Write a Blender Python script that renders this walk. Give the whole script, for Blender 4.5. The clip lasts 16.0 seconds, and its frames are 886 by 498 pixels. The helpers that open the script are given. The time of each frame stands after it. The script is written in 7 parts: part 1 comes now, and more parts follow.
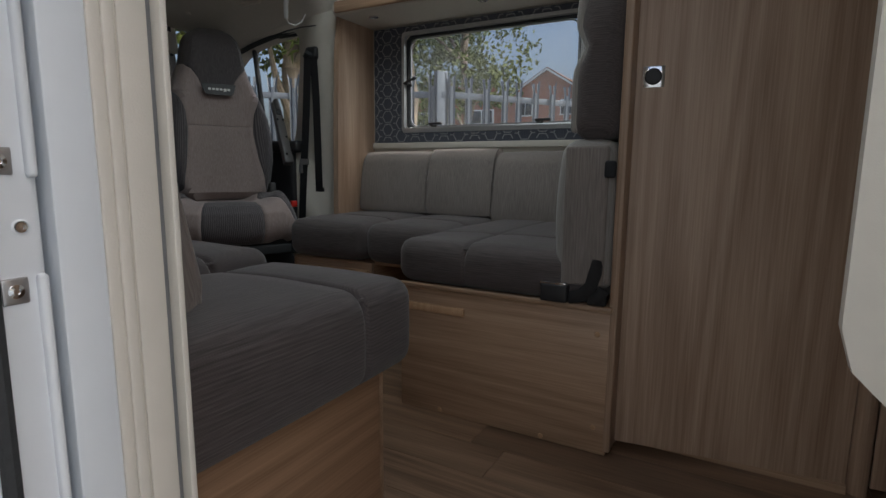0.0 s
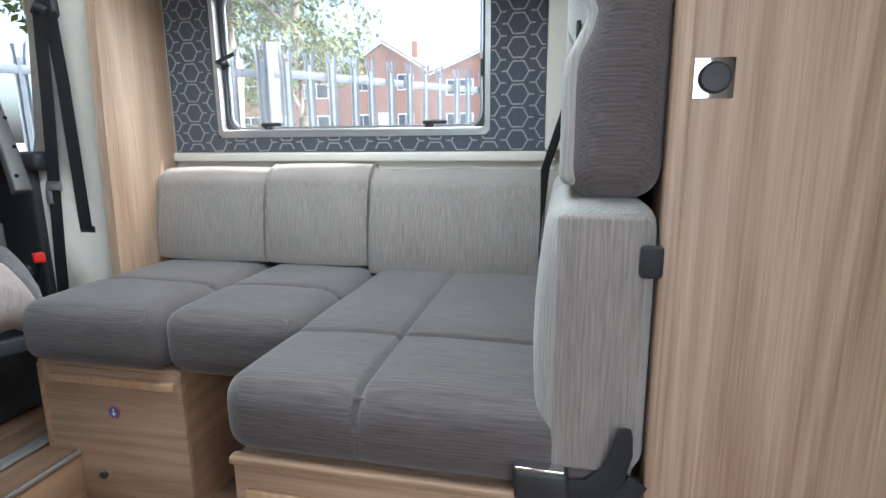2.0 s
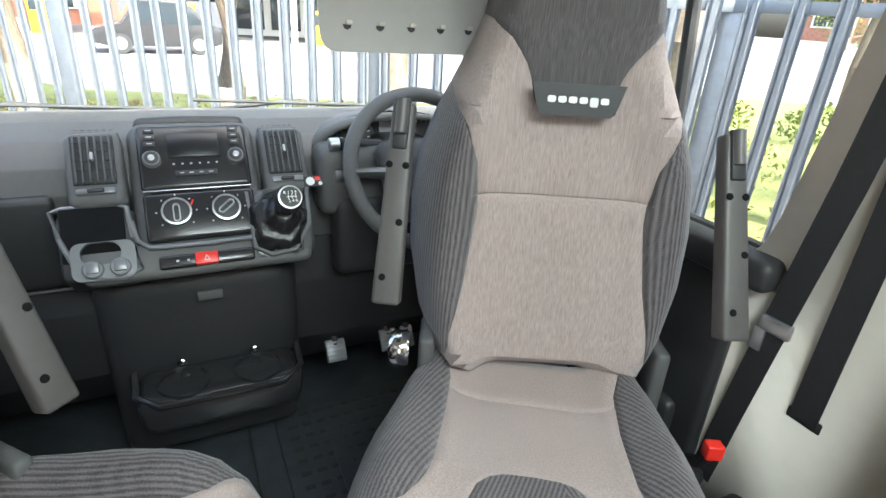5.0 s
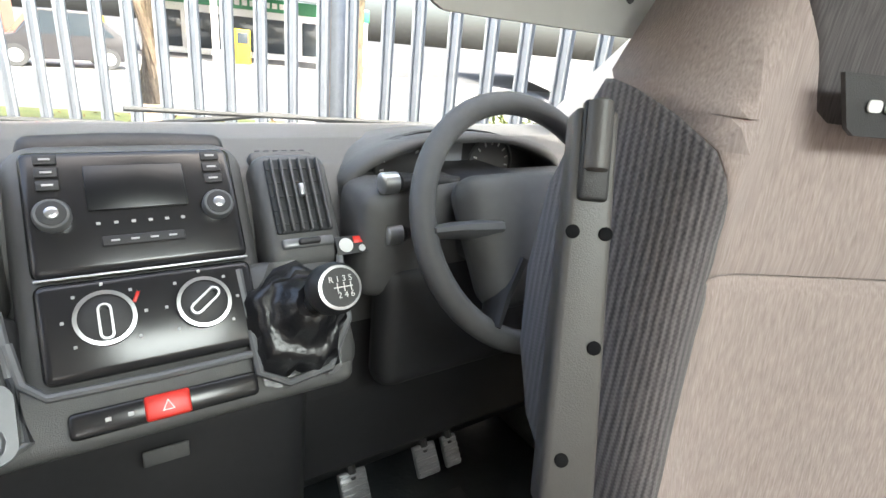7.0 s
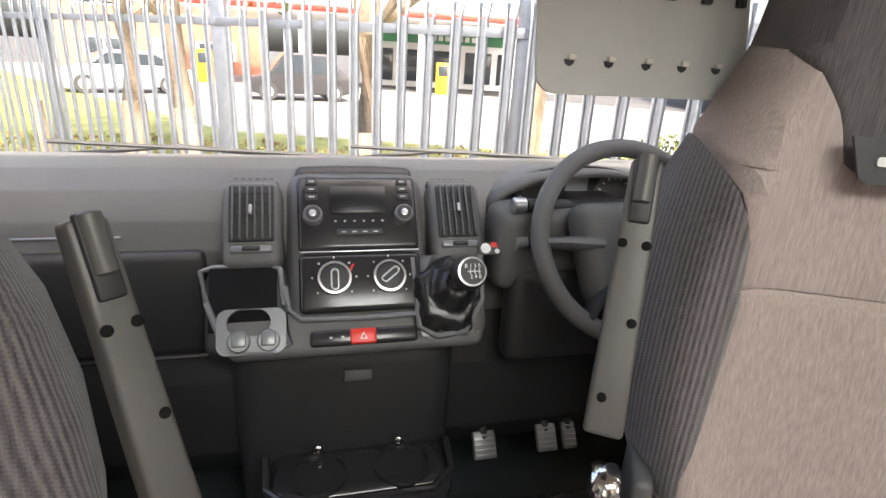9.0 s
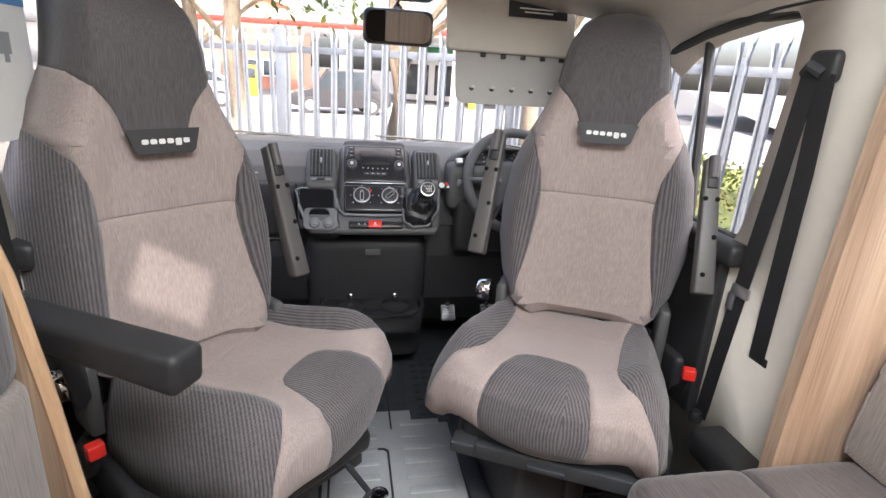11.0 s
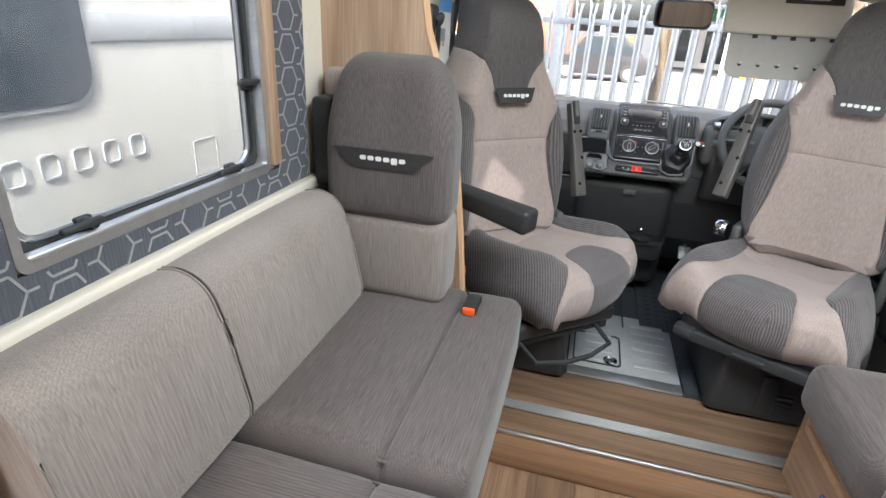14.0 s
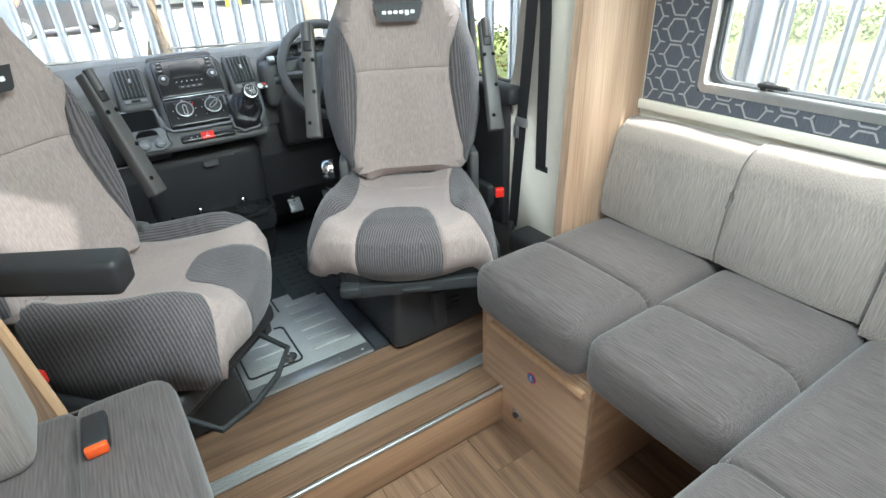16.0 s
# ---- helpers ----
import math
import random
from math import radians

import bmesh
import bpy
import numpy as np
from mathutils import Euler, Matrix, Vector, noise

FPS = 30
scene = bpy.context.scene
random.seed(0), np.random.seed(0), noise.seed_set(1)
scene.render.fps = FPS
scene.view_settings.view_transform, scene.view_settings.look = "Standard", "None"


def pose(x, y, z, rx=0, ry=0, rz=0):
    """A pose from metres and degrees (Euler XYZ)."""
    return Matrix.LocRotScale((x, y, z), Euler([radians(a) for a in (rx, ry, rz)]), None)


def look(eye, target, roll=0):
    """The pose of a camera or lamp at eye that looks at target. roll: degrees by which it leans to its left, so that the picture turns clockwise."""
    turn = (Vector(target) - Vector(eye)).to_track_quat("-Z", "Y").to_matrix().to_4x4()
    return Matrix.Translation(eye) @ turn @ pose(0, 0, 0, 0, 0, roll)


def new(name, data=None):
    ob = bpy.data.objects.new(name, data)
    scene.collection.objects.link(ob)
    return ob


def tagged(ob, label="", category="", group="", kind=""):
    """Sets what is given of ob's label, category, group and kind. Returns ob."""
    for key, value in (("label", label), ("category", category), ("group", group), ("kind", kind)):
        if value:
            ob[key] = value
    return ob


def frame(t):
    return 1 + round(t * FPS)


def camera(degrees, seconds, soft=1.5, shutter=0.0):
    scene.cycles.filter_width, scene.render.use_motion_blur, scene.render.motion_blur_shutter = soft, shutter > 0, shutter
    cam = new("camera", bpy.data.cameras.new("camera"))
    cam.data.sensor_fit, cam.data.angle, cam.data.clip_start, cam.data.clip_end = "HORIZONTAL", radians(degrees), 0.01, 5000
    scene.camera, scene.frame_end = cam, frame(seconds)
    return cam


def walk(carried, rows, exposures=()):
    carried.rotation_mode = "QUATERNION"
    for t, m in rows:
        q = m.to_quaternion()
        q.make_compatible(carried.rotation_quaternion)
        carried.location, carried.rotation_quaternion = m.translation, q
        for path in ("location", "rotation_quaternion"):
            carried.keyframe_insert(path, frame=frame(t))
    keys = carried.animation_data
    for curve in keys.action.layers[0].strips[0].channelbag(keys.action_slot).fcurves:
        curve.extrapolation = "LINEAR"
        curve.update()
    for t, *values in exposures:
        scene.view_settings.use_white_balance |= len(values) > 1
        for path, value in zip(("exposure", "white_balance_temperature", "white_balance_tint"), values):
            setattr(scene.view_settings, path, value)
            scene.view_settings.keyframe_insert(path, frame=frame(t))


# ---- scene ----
cam = camera(79.5, 16.0)
PATH = [
    (0, (-1.28, -0.27, 0.765), (0.445, 0.697, 0.464), 0.5),
    (0.5, (-1.166, -0.105, 0.787), (0.74, 0.458, 0.564), 0.3),
    (1, (-1.031, 0.025, 0.796), (0.934, 0.305, 0.553), 1.2),
    (1.5, (-0.767, 0.117, 0.837), (1.207, 0.346, 0.608), 0.2),
    (2, (-0.607, 0.136, 0.914), (1.308, 0.561, 0.523), -0.5),
    (2.5, (-0.475, 0.156, 1.033), (1.357, 0.806, 0.564), 0.0),
    (3, (-0.325, 0.274, 1.131), (1.383, 1.145, 0.564), 3.0),
    (3.5, (-0.223, 0.397, 1.168), (1.217, 1.587, 0.455), 6.6),
    (4, (-0.194, 0.62, 1.244), (0.887, 2.091, 0.429), 5.6),
    (4.5, (-0.186, 0.92, 1.252), (0.779, 2.473, 0.441), 5.4),
    (5, (-0.089, 1.264, 1.246), (0.743, 2.894, 0.441), 3.8),
    (7.3, (-0.122, 1.805, 1.138), (0.963, 3.333, 0.439), 5.7),
    (7.5, (-0.131, 1.8, 1.137), (0.891, 3.374, 0.446), 6.0),
    (8, (-0.157, 1.773, 1.146), (0.662, 3.464, 0.46), 6.0),
    (8.5, (-0.16, 1.695, 1.182), (0.428, 3.48, 0.499), 4.4),
    (9, (-0.152, 1.541, 1.211), (0.329, 3.362, 0.539), 3.4),
    (9.5, (-0.141, 1.287, 1.241), (0.261, 3.11, 0.524), 3.3),
    (9.7, (-0.137, 1.187, 1.239), (0.258, 3.001, 0.494), 3.7),
    (11.8, (-0.196, 0.505, 1.267), (0.108, 2.397, 0.694), 3.4),
    (12, (-0.2, 0.498, 1.26), (0.062, 2.395, 0.683), 2.9),
    (12.5, (-0.221, 0.415, 1.277), (-0.032, 2.32, 0.699), 2.2),
    (13, (-0.281, 0.251, 1.292), (-0.156, 2.158, 0.701), 2.1),
    (13.5, (-0.302, 0.108, 1.301), (-0.467, 1.986, 0.633), 2.3),
    (14, (-0.293, 0.004, 1.307), (-0.746, 1.784, 0.517), 3.4),
    (14.5, (-0.274, -0.049, 1.311), (-0.943, 1.575, 0.355), 3.8),
    (15, (-0.289, 0.015, 1.305), (-0.871, 1.641, 0.296), 3.8),
    (15.5, (-0.361, 0.264, 1.274), (-0.227, 2.003, 0.296), 3.7),
    (16, (-0.363, 0.4, 1.28), (0.571, 1.882, 0.313), -2.5),
]
EXPOSURES = [   # seconds, stops, kelvin, tint
    (0, 0.45, 6400, 10), (0.3, 1.25, 6450, 10), (0.6, 2.4, 6450, 9), (1.0, 2.9, 6050, 8), (1.5, 3.05, 5850, 4), (2.0, 2.8, 5900, 7), (2.5, 2.65, 5950, 4), (3.0, 2.6, 6050, 0), (4.0, 2.9, 6250, 0),
    (5.0, 3.12, 6400, 4), (7.5, 3.3, 7000, 8), (8.0, 3.15, 7100, 8), (9.0, 2.85, 7300, 15), (9.5, 2.7, 7300, 19), (12.0, 3.1, 6500, 13), (12.5, 3.1, 6500, 7), (13.0, 3.0, 6500, 8), (13.5, 3.05, 6500, 14), (14.0, 3.0, 6600, 12), (14.5, 2.95, 6350, 7), (15.5, 2.95, 6200, 2), (16.0, 3.2, 6200, 2),
]
walk(cam, [(t, look(eye, target, roll)) for t, eye, target, roll in PATH], EXPOSURES)

# ---- daylight ----
SUN = Vector((0.22, -0.75, 0.95)).normalized()
world = bpy.data.worlds.new("world")
scene.world = world
world.use_nodes = True
sky = world.node_tree.nodes.new("ShaderNodeTexSky")
sky.sky_type, sky.sun_disc = "NISHITA", False
sky.sun_elevation, sky.sun_rotation = math.asin(SUN.z), math.atan2(SUN.x, SUN.y)
sky.air_density, sky.dust_density = 0.8, 7.0
background = world.node_tree.nodes["Background"]
world.node_tree.links.new(sky.outputs[0], background.inputs[0])
background.inputs[1].default_value = 0.15
sun = new("sun", bpy.data.lights.new("sun", "SUN"))
sun.data.energy, sun.data.angle, sun.data.color = 1.6, radians(1.0), (1.0, 0.95, 0.88)
sun.matrix_world = look(SUN * 30, (0, 0, 0))


def area_lamp(name, at, target, width, height, watts):
    """An area lamp in daylight colour: sky light at an opening, or added fill."""
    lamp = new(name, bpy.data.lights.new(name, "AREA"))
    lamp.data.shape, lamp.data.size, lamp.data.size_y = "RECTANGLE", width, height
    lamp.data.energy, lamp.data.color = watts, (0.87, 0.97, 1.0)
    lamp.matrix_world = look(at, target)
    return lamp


# Unseen fill lamp below the closed ceiling, added to brighten cabin, seats and dash.
area_lamp("cabin_fill_light", (0.16, 0.80, 1.93), (0.16, 1.15, 0.0), 0.9, 0.9, 7.6)
area_lamp("door_light", (-1.14, -0.27, 0.95), (1.0, -0.1, 0.8), 0.66, 1.6, 1.15)


# ---- materials ----
def mat(name, color, rough=0.6, metal=0.0, spread=0.12, scale=9.0, bump=0.0, bump_scale=120.0, stretch=(1, 1, 1), second=None, specular=0.5):
    """A painted, plastic, metal or stone surface: two scales of noise in the colour, and fine relief."""
    m = bpy.data.materials.new(name)
    m.use_nodes = True
    n, l = m.node_tree.nodes, m.node_tree.links
    b = n["Principled BSDF"]
    b.inputs["Roughness"].default_value, b.inputs["Metallic"].default_value = rough, metal
    b.inputs["Specular IOR Level"].default_value = specular
    tc, mp = n.new("ShaderNodeTexCoord"), n.new("ShaderNodeMapping")
    mp.inputs["Scale"].default_value = stretch
    l.new(tc.outputs["Object"], mp.inputs[0])
    big, fine, mix, ramp = n.new("ShaderNodeTexNoise"), n.new("ShaderNodeTexNoise"), n.new("ShaderNodeMix"), n.new("ShaderNodeValToRGB")
    big.inputs["Scale"].default_value, big.inputs["Detail"].default_value = scale, 4
    fine.inputs["Scale"].default_value, fine.inputs["Detail"].default_value = scale * 12, 3
    l.new(mp.outputs[0], big.inputs[0])
    l.new(mp.outputs[0], fine.inputs[0])
    mix.inputs[0].default_value = 0.4
    l.new(big.outputs[0], mix.inputs[2])
    l.new(fine.outputs[0], mix.inputs[3])
    l.new(mix.outputs[0], ramp.inputs[0])
    two = second or tuple(min(1, c * (1 + spread)) for c in color)
    ramp.color_ramp.elements[0].position, ramp.color_ramp.elements[1].position = 0.32, 0.68
    ramp.color_ramp.elements[0].color = (*[c * (1 - spread) for c in color], 1)
    ramp.color_ramp.elements[1].color = (*two, 1)
    l.new(ramp.outputs[0], b.inputs["Base Color"])
    if bump:
        bn, tx = n.new("ShaderNodeBump"), n.new("ShaderNodeTexNoise")
        tx.inputs["Scale"].default_value = bump_scale
        bn.inputs["Strength"].default_value, bn.inputs["Distance"].default_value = bump, 0.002
        l.new(mp.outputs[0], tx.inputs[0])
        l.new(tx.outputs[0], bn.inputs["Height"])
        l.new(bn.outputs[0], b.inputs["Normal"])
    return m


def wood(name, dark, light, axis, rough=0.45, pitch=14.0, per_piece=False):
    """Printed oak or ash laminate: grain drawn out along one axis, broad cathedral bands and fine pores."""
    m = bpy.data.materials.new(name)
    m.use_nodes = True
    n, l = m.node_tree.nodes, m.node_tree.links
    b = n["Principled BSDF"]
    b.inputs["Roughness"].default_value = rough
    tc, mp, mp2 = n.new("ShaderNodeTexCoord"), n.new("ShaderNodeMapping"), n.new("ShaderNodeMapping")
    squeeze = [1.0, 1.0, 1.0]
    squeeze["xyz".index(axis)] = 0.06
    mp.inputs["Scale"].default_value = squeeze
    squeeze["xyz".index(axis)] = 0.02
    mp2.inputs["Scale"].default_value = squeeze
    source = tc.outputs["Object"]
    if per_piece:
        info, add, comb = n.new("ShaderNodeObjectInfo"), n.new("ShaderNodeVectorMath"), n.new("ShaderNodeMath")
        comb.operation = "MULTIPLY"
        comb.inputs[1].default_value = 37.0
        l.new(info.outputs["Random"], comb.inputs[0])
        l.new(source, add.inputs[0])
        l.new(comb.outputs[0], add.inputs[1])
        source = add.outputs[0]
    l.new(source, mp.inputs[0])
    l.new(source, mp2.inputs[0])
    big, fine, mix, ramp = n.new("ShaderNodeTexNoise"), n.new("ShaderNodeTexNoise"), n.new("ShaderNodeMix"), n.new("ShaderNodeValToRGB")
    big.inputs["Scale"].default_value, big.inputs["Detail"].default_value, big.inputs["Distortion"].default_value = pitch, 5, 0.4
    fine.inputs["Scale"].default_value, fine.inputs["Detail"].default_value = pitch * 34, 3
    l.new(mp.outputs[0], big.inputs[0])
    l.new(mp2.outputs[0], fine.inputs[0])
    mix.inputs[0].default_value = 0.55
    l.new(big.outputs[0], mix.inputs[2])
    l.new(fine.outputs[0], mix.inputs[3])
    # growth rings: level lines of a smooth drawn-out field
    mp3, field, times, fold, rings = n.new("ShaderNodeMapping"), n.new("ShaderNodeTexNoise"), n.new("ShaderNodeMath"), n.new("ShaderNodeMath"), n.new("ShaderNodeMix")
    squeeze["xyz".index(axis)] = 0.06
    mp3.inputs["Scale"].default_value = squeeze
    field.inputs["Scale"].default_value, field.inputs["Detail"].default_value = pitch * 0.45, 1.5
    times.operation, fold.operation = "MULTIPLY", "PINGPONG"
    times.inputs[1].default_value, fold.inputs[1].default_value = 30.0, 1.0
    rings.inputs[0].default_value = 0.15
    l.new(source, mp3.inputs[0])
    l.new(mp3.outputs[0], field.inputs[0])
    l.new(field.outputs[0], times.inputs[0])
    l.new(times.outputs[0], fold.inputs[0])
    l.new(mix.outputs[0], rings.inputs[2])
    l.new(fold.outputs[0], rings.inputs[3])
    l.new(rings.outputs[0], ramp.inputs[0])
    ramp.color_ramp.elements[0].position, ramp.color_ramp.elements[1].position = 0.33, 0.66
    ramp.color_ramp.elements[0].color, ramp.color_ramp.elements[1].color = (*dark, 1), (*light, 1)
    out = ramp.outputs[0]
    if per_piece:
        hsv, mul = n.new("ShaderNodeHueSaturation"), n.new("ShaderNodeMapRange")
        mul.inputs[3].default_value, mul.inputs[4].default_value = 0.78, 1.15
        l.new(info.outputs["Random"], mul.inputs[0])
        l.new(mul.outputs[0], hsv.inputs["Value"])
        l.new(out, hsv.inputs["Color"])
        out = hsv.outputs[0]
    l.new(out, b.inputs["Base Color"])
    bn = n.new("ShaderNodeBump")
    bn.inputs["Strength"].default_value, bn.inputs["Distance"].default_value = 0.12, 0.001
    l.new(fine.outputs[0], bn.inputs["Height"])
    l.new(bn.outputs[0], b.inputs["Normal"])
    return m


def fabric(name, dark, light, axis, ribs=160.0, rough=0.95, contrast=0.5, streak=0.5, bump=0.5):
    """Woven upholstery: threads along one axis as ribs with relief, streaky yarn and soft blotches."""
    m = bpy.data.materials.new(name)
    m.use_nodes = True
    n, l = m.node_tree.nodes, m.node_tree.links
    b = n["Principled BSDF"]
    b.inputs["Roughness"].default_value = rough
    b.inputs["Specular IOR Level"].default_value = 0.15
    b.inputs["Sheen Weight"].default_value = 0.25
    tc, mp, mp2 = n.new("ShaderNodeTexCoord"), n.new("ShaderNodeMapping"), n.new("ShaderNodeMapping")
    along = "xyz".index(axis)
    squeeze = [1.0, 1.0, 1.0]
    squeeze[along] = 0.04
    mp.inputs["Scale"].default_value = squeeze
    squeeze[along] = 0.35
    mp2.inputs["Scale"].default_value = squeeze
    l.new(tc.outputs["Object"], mp.inputs[0])
    l.new(tc.outputs["Object"], mp2.inputs[0])
    yarn, blotch, ramp = n.new("ShaderNodeTexNoise"), n.new("ShaderNodeTexNoise"), n.new("ShaderNodeValToRGB")
    yarn.inputs["Scale"].default_value, yarn.inputs["Detail"].default_value = 420.0, 2
    blotch.inputs["Scale"].default_value, blotch.inputs["Detail"].default_value = 6.0, 4
    l.new(mp.outputs[0], yarn.inputs[0])
    l.new(mp2.outputs[0], blotch.inputs[0])

    def sum_of(kind, p, q=0.0, r=0.0):
        node = n.new("ShaderNodeMath")
        node.operation = kind
        for i, v in enumerate((p, q, r)):
            if isinstance(v, float):
                node.inputs[i].default_value = v
            else:
                l.new(v, node.inputs[i])
        return node.outputs[0]

    # cords run along one axis; each is plaited, so its edges step from side to side
    split = n.new("ShaderNodeSeparateXYZ")
    l.new(tc.outputs["Object"], split.inputs[0])
    others = [split.outputs[k] for k in range(3) if k != along]
    across = sum_of("MULTIPLY_ADD", others[1], 0.45 if axis == "z" else 1.0, sum_of("ABSOLUTE", others[0]))
    plait = sum_of("SINE", sum_of("MULTIPLY", split.outputs[along], 6.283 * ribs * 1.6))
    phase = sum_of("MULTIPLY_ADD", plait, 0.4, sum_of("MULTIPLY", across, 6.283 * ribs))
    phase = sum_of("MULTIPLY_ADD", blotch.outputs[0], 3.0, phase)
    cords = sum_of("MULTIPLY_ADD", sum_of("SINE", phase), 0.5, 0.5)
    a, c = n.new("ShaderNodeMix"), n.new("ShaderNodeMix")
    a.inputs[0].default_value, c.inputs[0].default_value = streak, 0.25
    l.new(cords, a.inputs[2])
    l.new(yarn.outputs[0], a.inputs[3])
    l.new(a.outputs[0], c.inputs[2])
    l.new(blotch.outputs[0], c.inputs[3])
    l.new(c.outputs[0], ramp.inputs[0])
    ramp.color_ramp.elements[0].position, ramp.color_ramp.elements[1].position = 0.5 - 0.2 * (1.2 - contrast), 0.5 + 0.2 * (1.2 - contrast)
    ramp.color_ramp.elements[0].color, ramp.color_ramp.elements[1].color = (*dark, 1), (*light, 1)
    l.new(ramp.outputs[0], b.inputs["Base Color"])
    bn = n.new("ShaderNodeBump")
    bn.inputs["Strength"].default_value, bn.inputs["Distance"].default_value = bump, 0.002
    l.new(a.outputs[0], bn.inputs["Height"])
    l.new(bn.outputs[0], b.inputs["Normal"])
    return m


def glass(name, tint=(0.95, 0.97, 0.97), rough=0.0, haze=0.01):
    """A thin pane: mostly clear, with a weak reflection."""
    m = bpy.data.materials.new(name)
    m.use_nodes = True
    n, l = m.node_tree.nodes, m.node_tree.links
    n.remove(n["Principled BSDF"])
    clear, gloss, mix = n.new("ShaderNodeBsdfTransparent"), n.new("ShaderNodeBsdfGlossy"), n.new("ShaderNodeMixShader")
    graze, power, half, film = n.new("ShaderNodeLayerWeight"), n.new("ShaderNodeMath"), n.new("ShaderNodeMath"), n.new("ShaderNodeMixShader")
    power.operation, half.operation = "POWER", "MULTIPLY_ADD"
    power.inputs[1].default_value = 4.0
    half.inputs[1].default_value, half.inputs[2].default_value = 0.55, 0.025
    clear.inputs[0].default_value = (*tint, 1)
    gloss.inputs["Roughness"].default_value = rough
    l.new(graze.outputs["Facing"], power.inputs[0])
    l.new(power.outputs[0], half.inputs[0])
    l.new(half.outputs[0], mix.inputs[0])
    # a faint milky haze, added to wash out the view; it scatters the daylight
    veil, veil_noise, amount_of, tc, mp = n.new("ShaderNodeBsdfTranslucent"), n.new("ShaderNodeTexNoise"), n.new("ShaderNodeMapRange"), n.new("ShaderNodeTexCoord"), n.new("ShaderNodeMapping")
    mp.inputs["Scale"].default_value = (1, 1, 0.35)
    veil_noise.inputs["Scale"].default_value, veil_noise.inputs["Detail"].default_value = 9.0, 6
    amount_of.inputs[1].default_value, amount_of.inputs[2].default_value = 0.3, 0.7
    amount_of.inputs[3].default_value, amount_of.inputs[4].default_value = haze * 0.5, haze * 1.5
    veil.inputs[0].default_value = (0.85, 0.87, 0.88, 1)
    l.new(tc.outputs["Object"], mp.inputs[0])
    l.new(mp.outputs[0], veil_noise.inputs[0])
    l.new(veil_noise.outputs[0], amount_of.inputs[0])
    l.new(amount_of.outputs[0], film.inputs[0])
    l.new(clear.outputs[0], mix.inputs[1])
    l.new(gloss.outputs[0], mix.inputs[2])
    l.new(mix.outputs[0], film.inputs[1])
    l.new(veil.outputs[0], film.inputs[2])
    l.new(film.outputs[0], n["Material Output"].inputs[0])
    return m


OAK_Z = wood("oak_upright", (0.29, 0.18, 0.118), (0.53, 0.385, 0.28), "z", pitch=7)
OAK_Y = wood("oak_level", (0.31, 0.195, 0.12), (0.54, 0.37, 0.25), "y", pitch=8)
OAK_X = wood("oak_across", (0.30, 0.175, 0.10), (0.50, 0.31, 0.19), "x", pitch=8)
EDGE = wood("oak_edge", (0.50, 0.30, 0.17), (0.62, 0.41, 0.25), "z", pitch=10)
VINYL_Y = wood("oak_vinyl_lengthwise", (0.125, 0.072, 0.044), (0.31, 0.195, 0.125), "y", rough=0.32, pitch=9, per_piece=True)
VINYL = wood("oak_vinyl", (0.125, 0.072, 0.044), (0.31, 0.195, 0.125), "x", rough=0.3, pitch=9, per_piece=True)
DARK_RIB = fabric("ribbed_grey", (0.057, 0.048, 0.047), (0.142, 0.121, 0.118), "x", ribs=150.0, bump=0.4, contrast=0.05, streak=0.8)
DARK_RIB_Y = fabric("ribbed_grey_lengthwise", (0.057, 0.048, 0.047), (0.142, 0.121, 0.118), "y", ribs=170.0, bump=0.35, contrast=0.05, streak=0.86)
DARK_RIB_Z = fabric("ribbed_grey_upright", (0.056, 0.048, 0.048), (0.141, 0.123, 0.122), "z", ribs=170.0, bump=0.4, contrast=0.05, streak=0.84)
LIGHT_WEAVE = fabric("light_weave", (0.176, 0.150, 0.138), (0.318, 0.280, 0.258), "z", ribs=260.0, bump=0.3, contrast=0.1, streak=0.9)
PALE_WEAVE = fabric("pale_weave", (0.215, 0.200, 0.186), (0.39, 0.368, 0.345), "z", ribs=200.0, bump=0.5, contrast=0.1, streak=0.85)
SEAT_BEIGE = fabric("beige_weave", (0.275, 0.220, 0.205), (0.455, 0.378, 0.355), "z", ribs=330.0, bump=0.3, contrast=0.1, streak=0.93)
SEAT_DARK = fabric("slate_weave", (0.070, 0.063, 0.066), (0.150, 0.136, 0.139), "z", ribs=250.0, bump=0.4, contrast=0.1, streak=0.88)
SEAT_RIB = fabric("slate_ribs", (0.056, 0.050, 0.054), (0.185, 0.167, 0.171), "z", ribs=130.0, bump=0.7, contrast=0.15, streak=0.6)
PANEL_CLOTH = fabric("slate_cloth", (0.058, 0.064, 0.082), (0.108, 0.115, 0.138), "z", ribs=300.0, bump=0.3, contrast=0.1, streak=0.85)
CORD = mat("pale_thread", (0.30, 0.30, 0.31), 0.8, spread=0.15, scale=60)
CREAM = mat("cream_plastic", (0.66, 0.62, 0.55), 0.55, spread=0.04, scale=3, bump=0.15, bump_scale=500)
CREAM_WALL = mat("cream_wallboard", (0.70, 0.66, 0.58), 0.6, spread=0.04, scale=3, bump=0.1, bump_scale=200)
HEADLINER = mat("headliner", (0.62, 0.585, 0.53), 0.9, spread=0.05, scale=5, bump=0.3, bump_scale=600)
WHITE = mat("white_gelcoat", (0.78, 0.79, 0.80), 0.25, spread=0.03, scale=2)
DOOR_WHITE = mat("door_white", (0.70, 0.74, 0.78), 0.35, spread=0.03, scale=3)
GREY_PLASTIC = mat("dash_grey", (0.104, 0.104, 0.104), 0.44, spread=0.1, scale=6, bump=0.35, bump_scale=900)
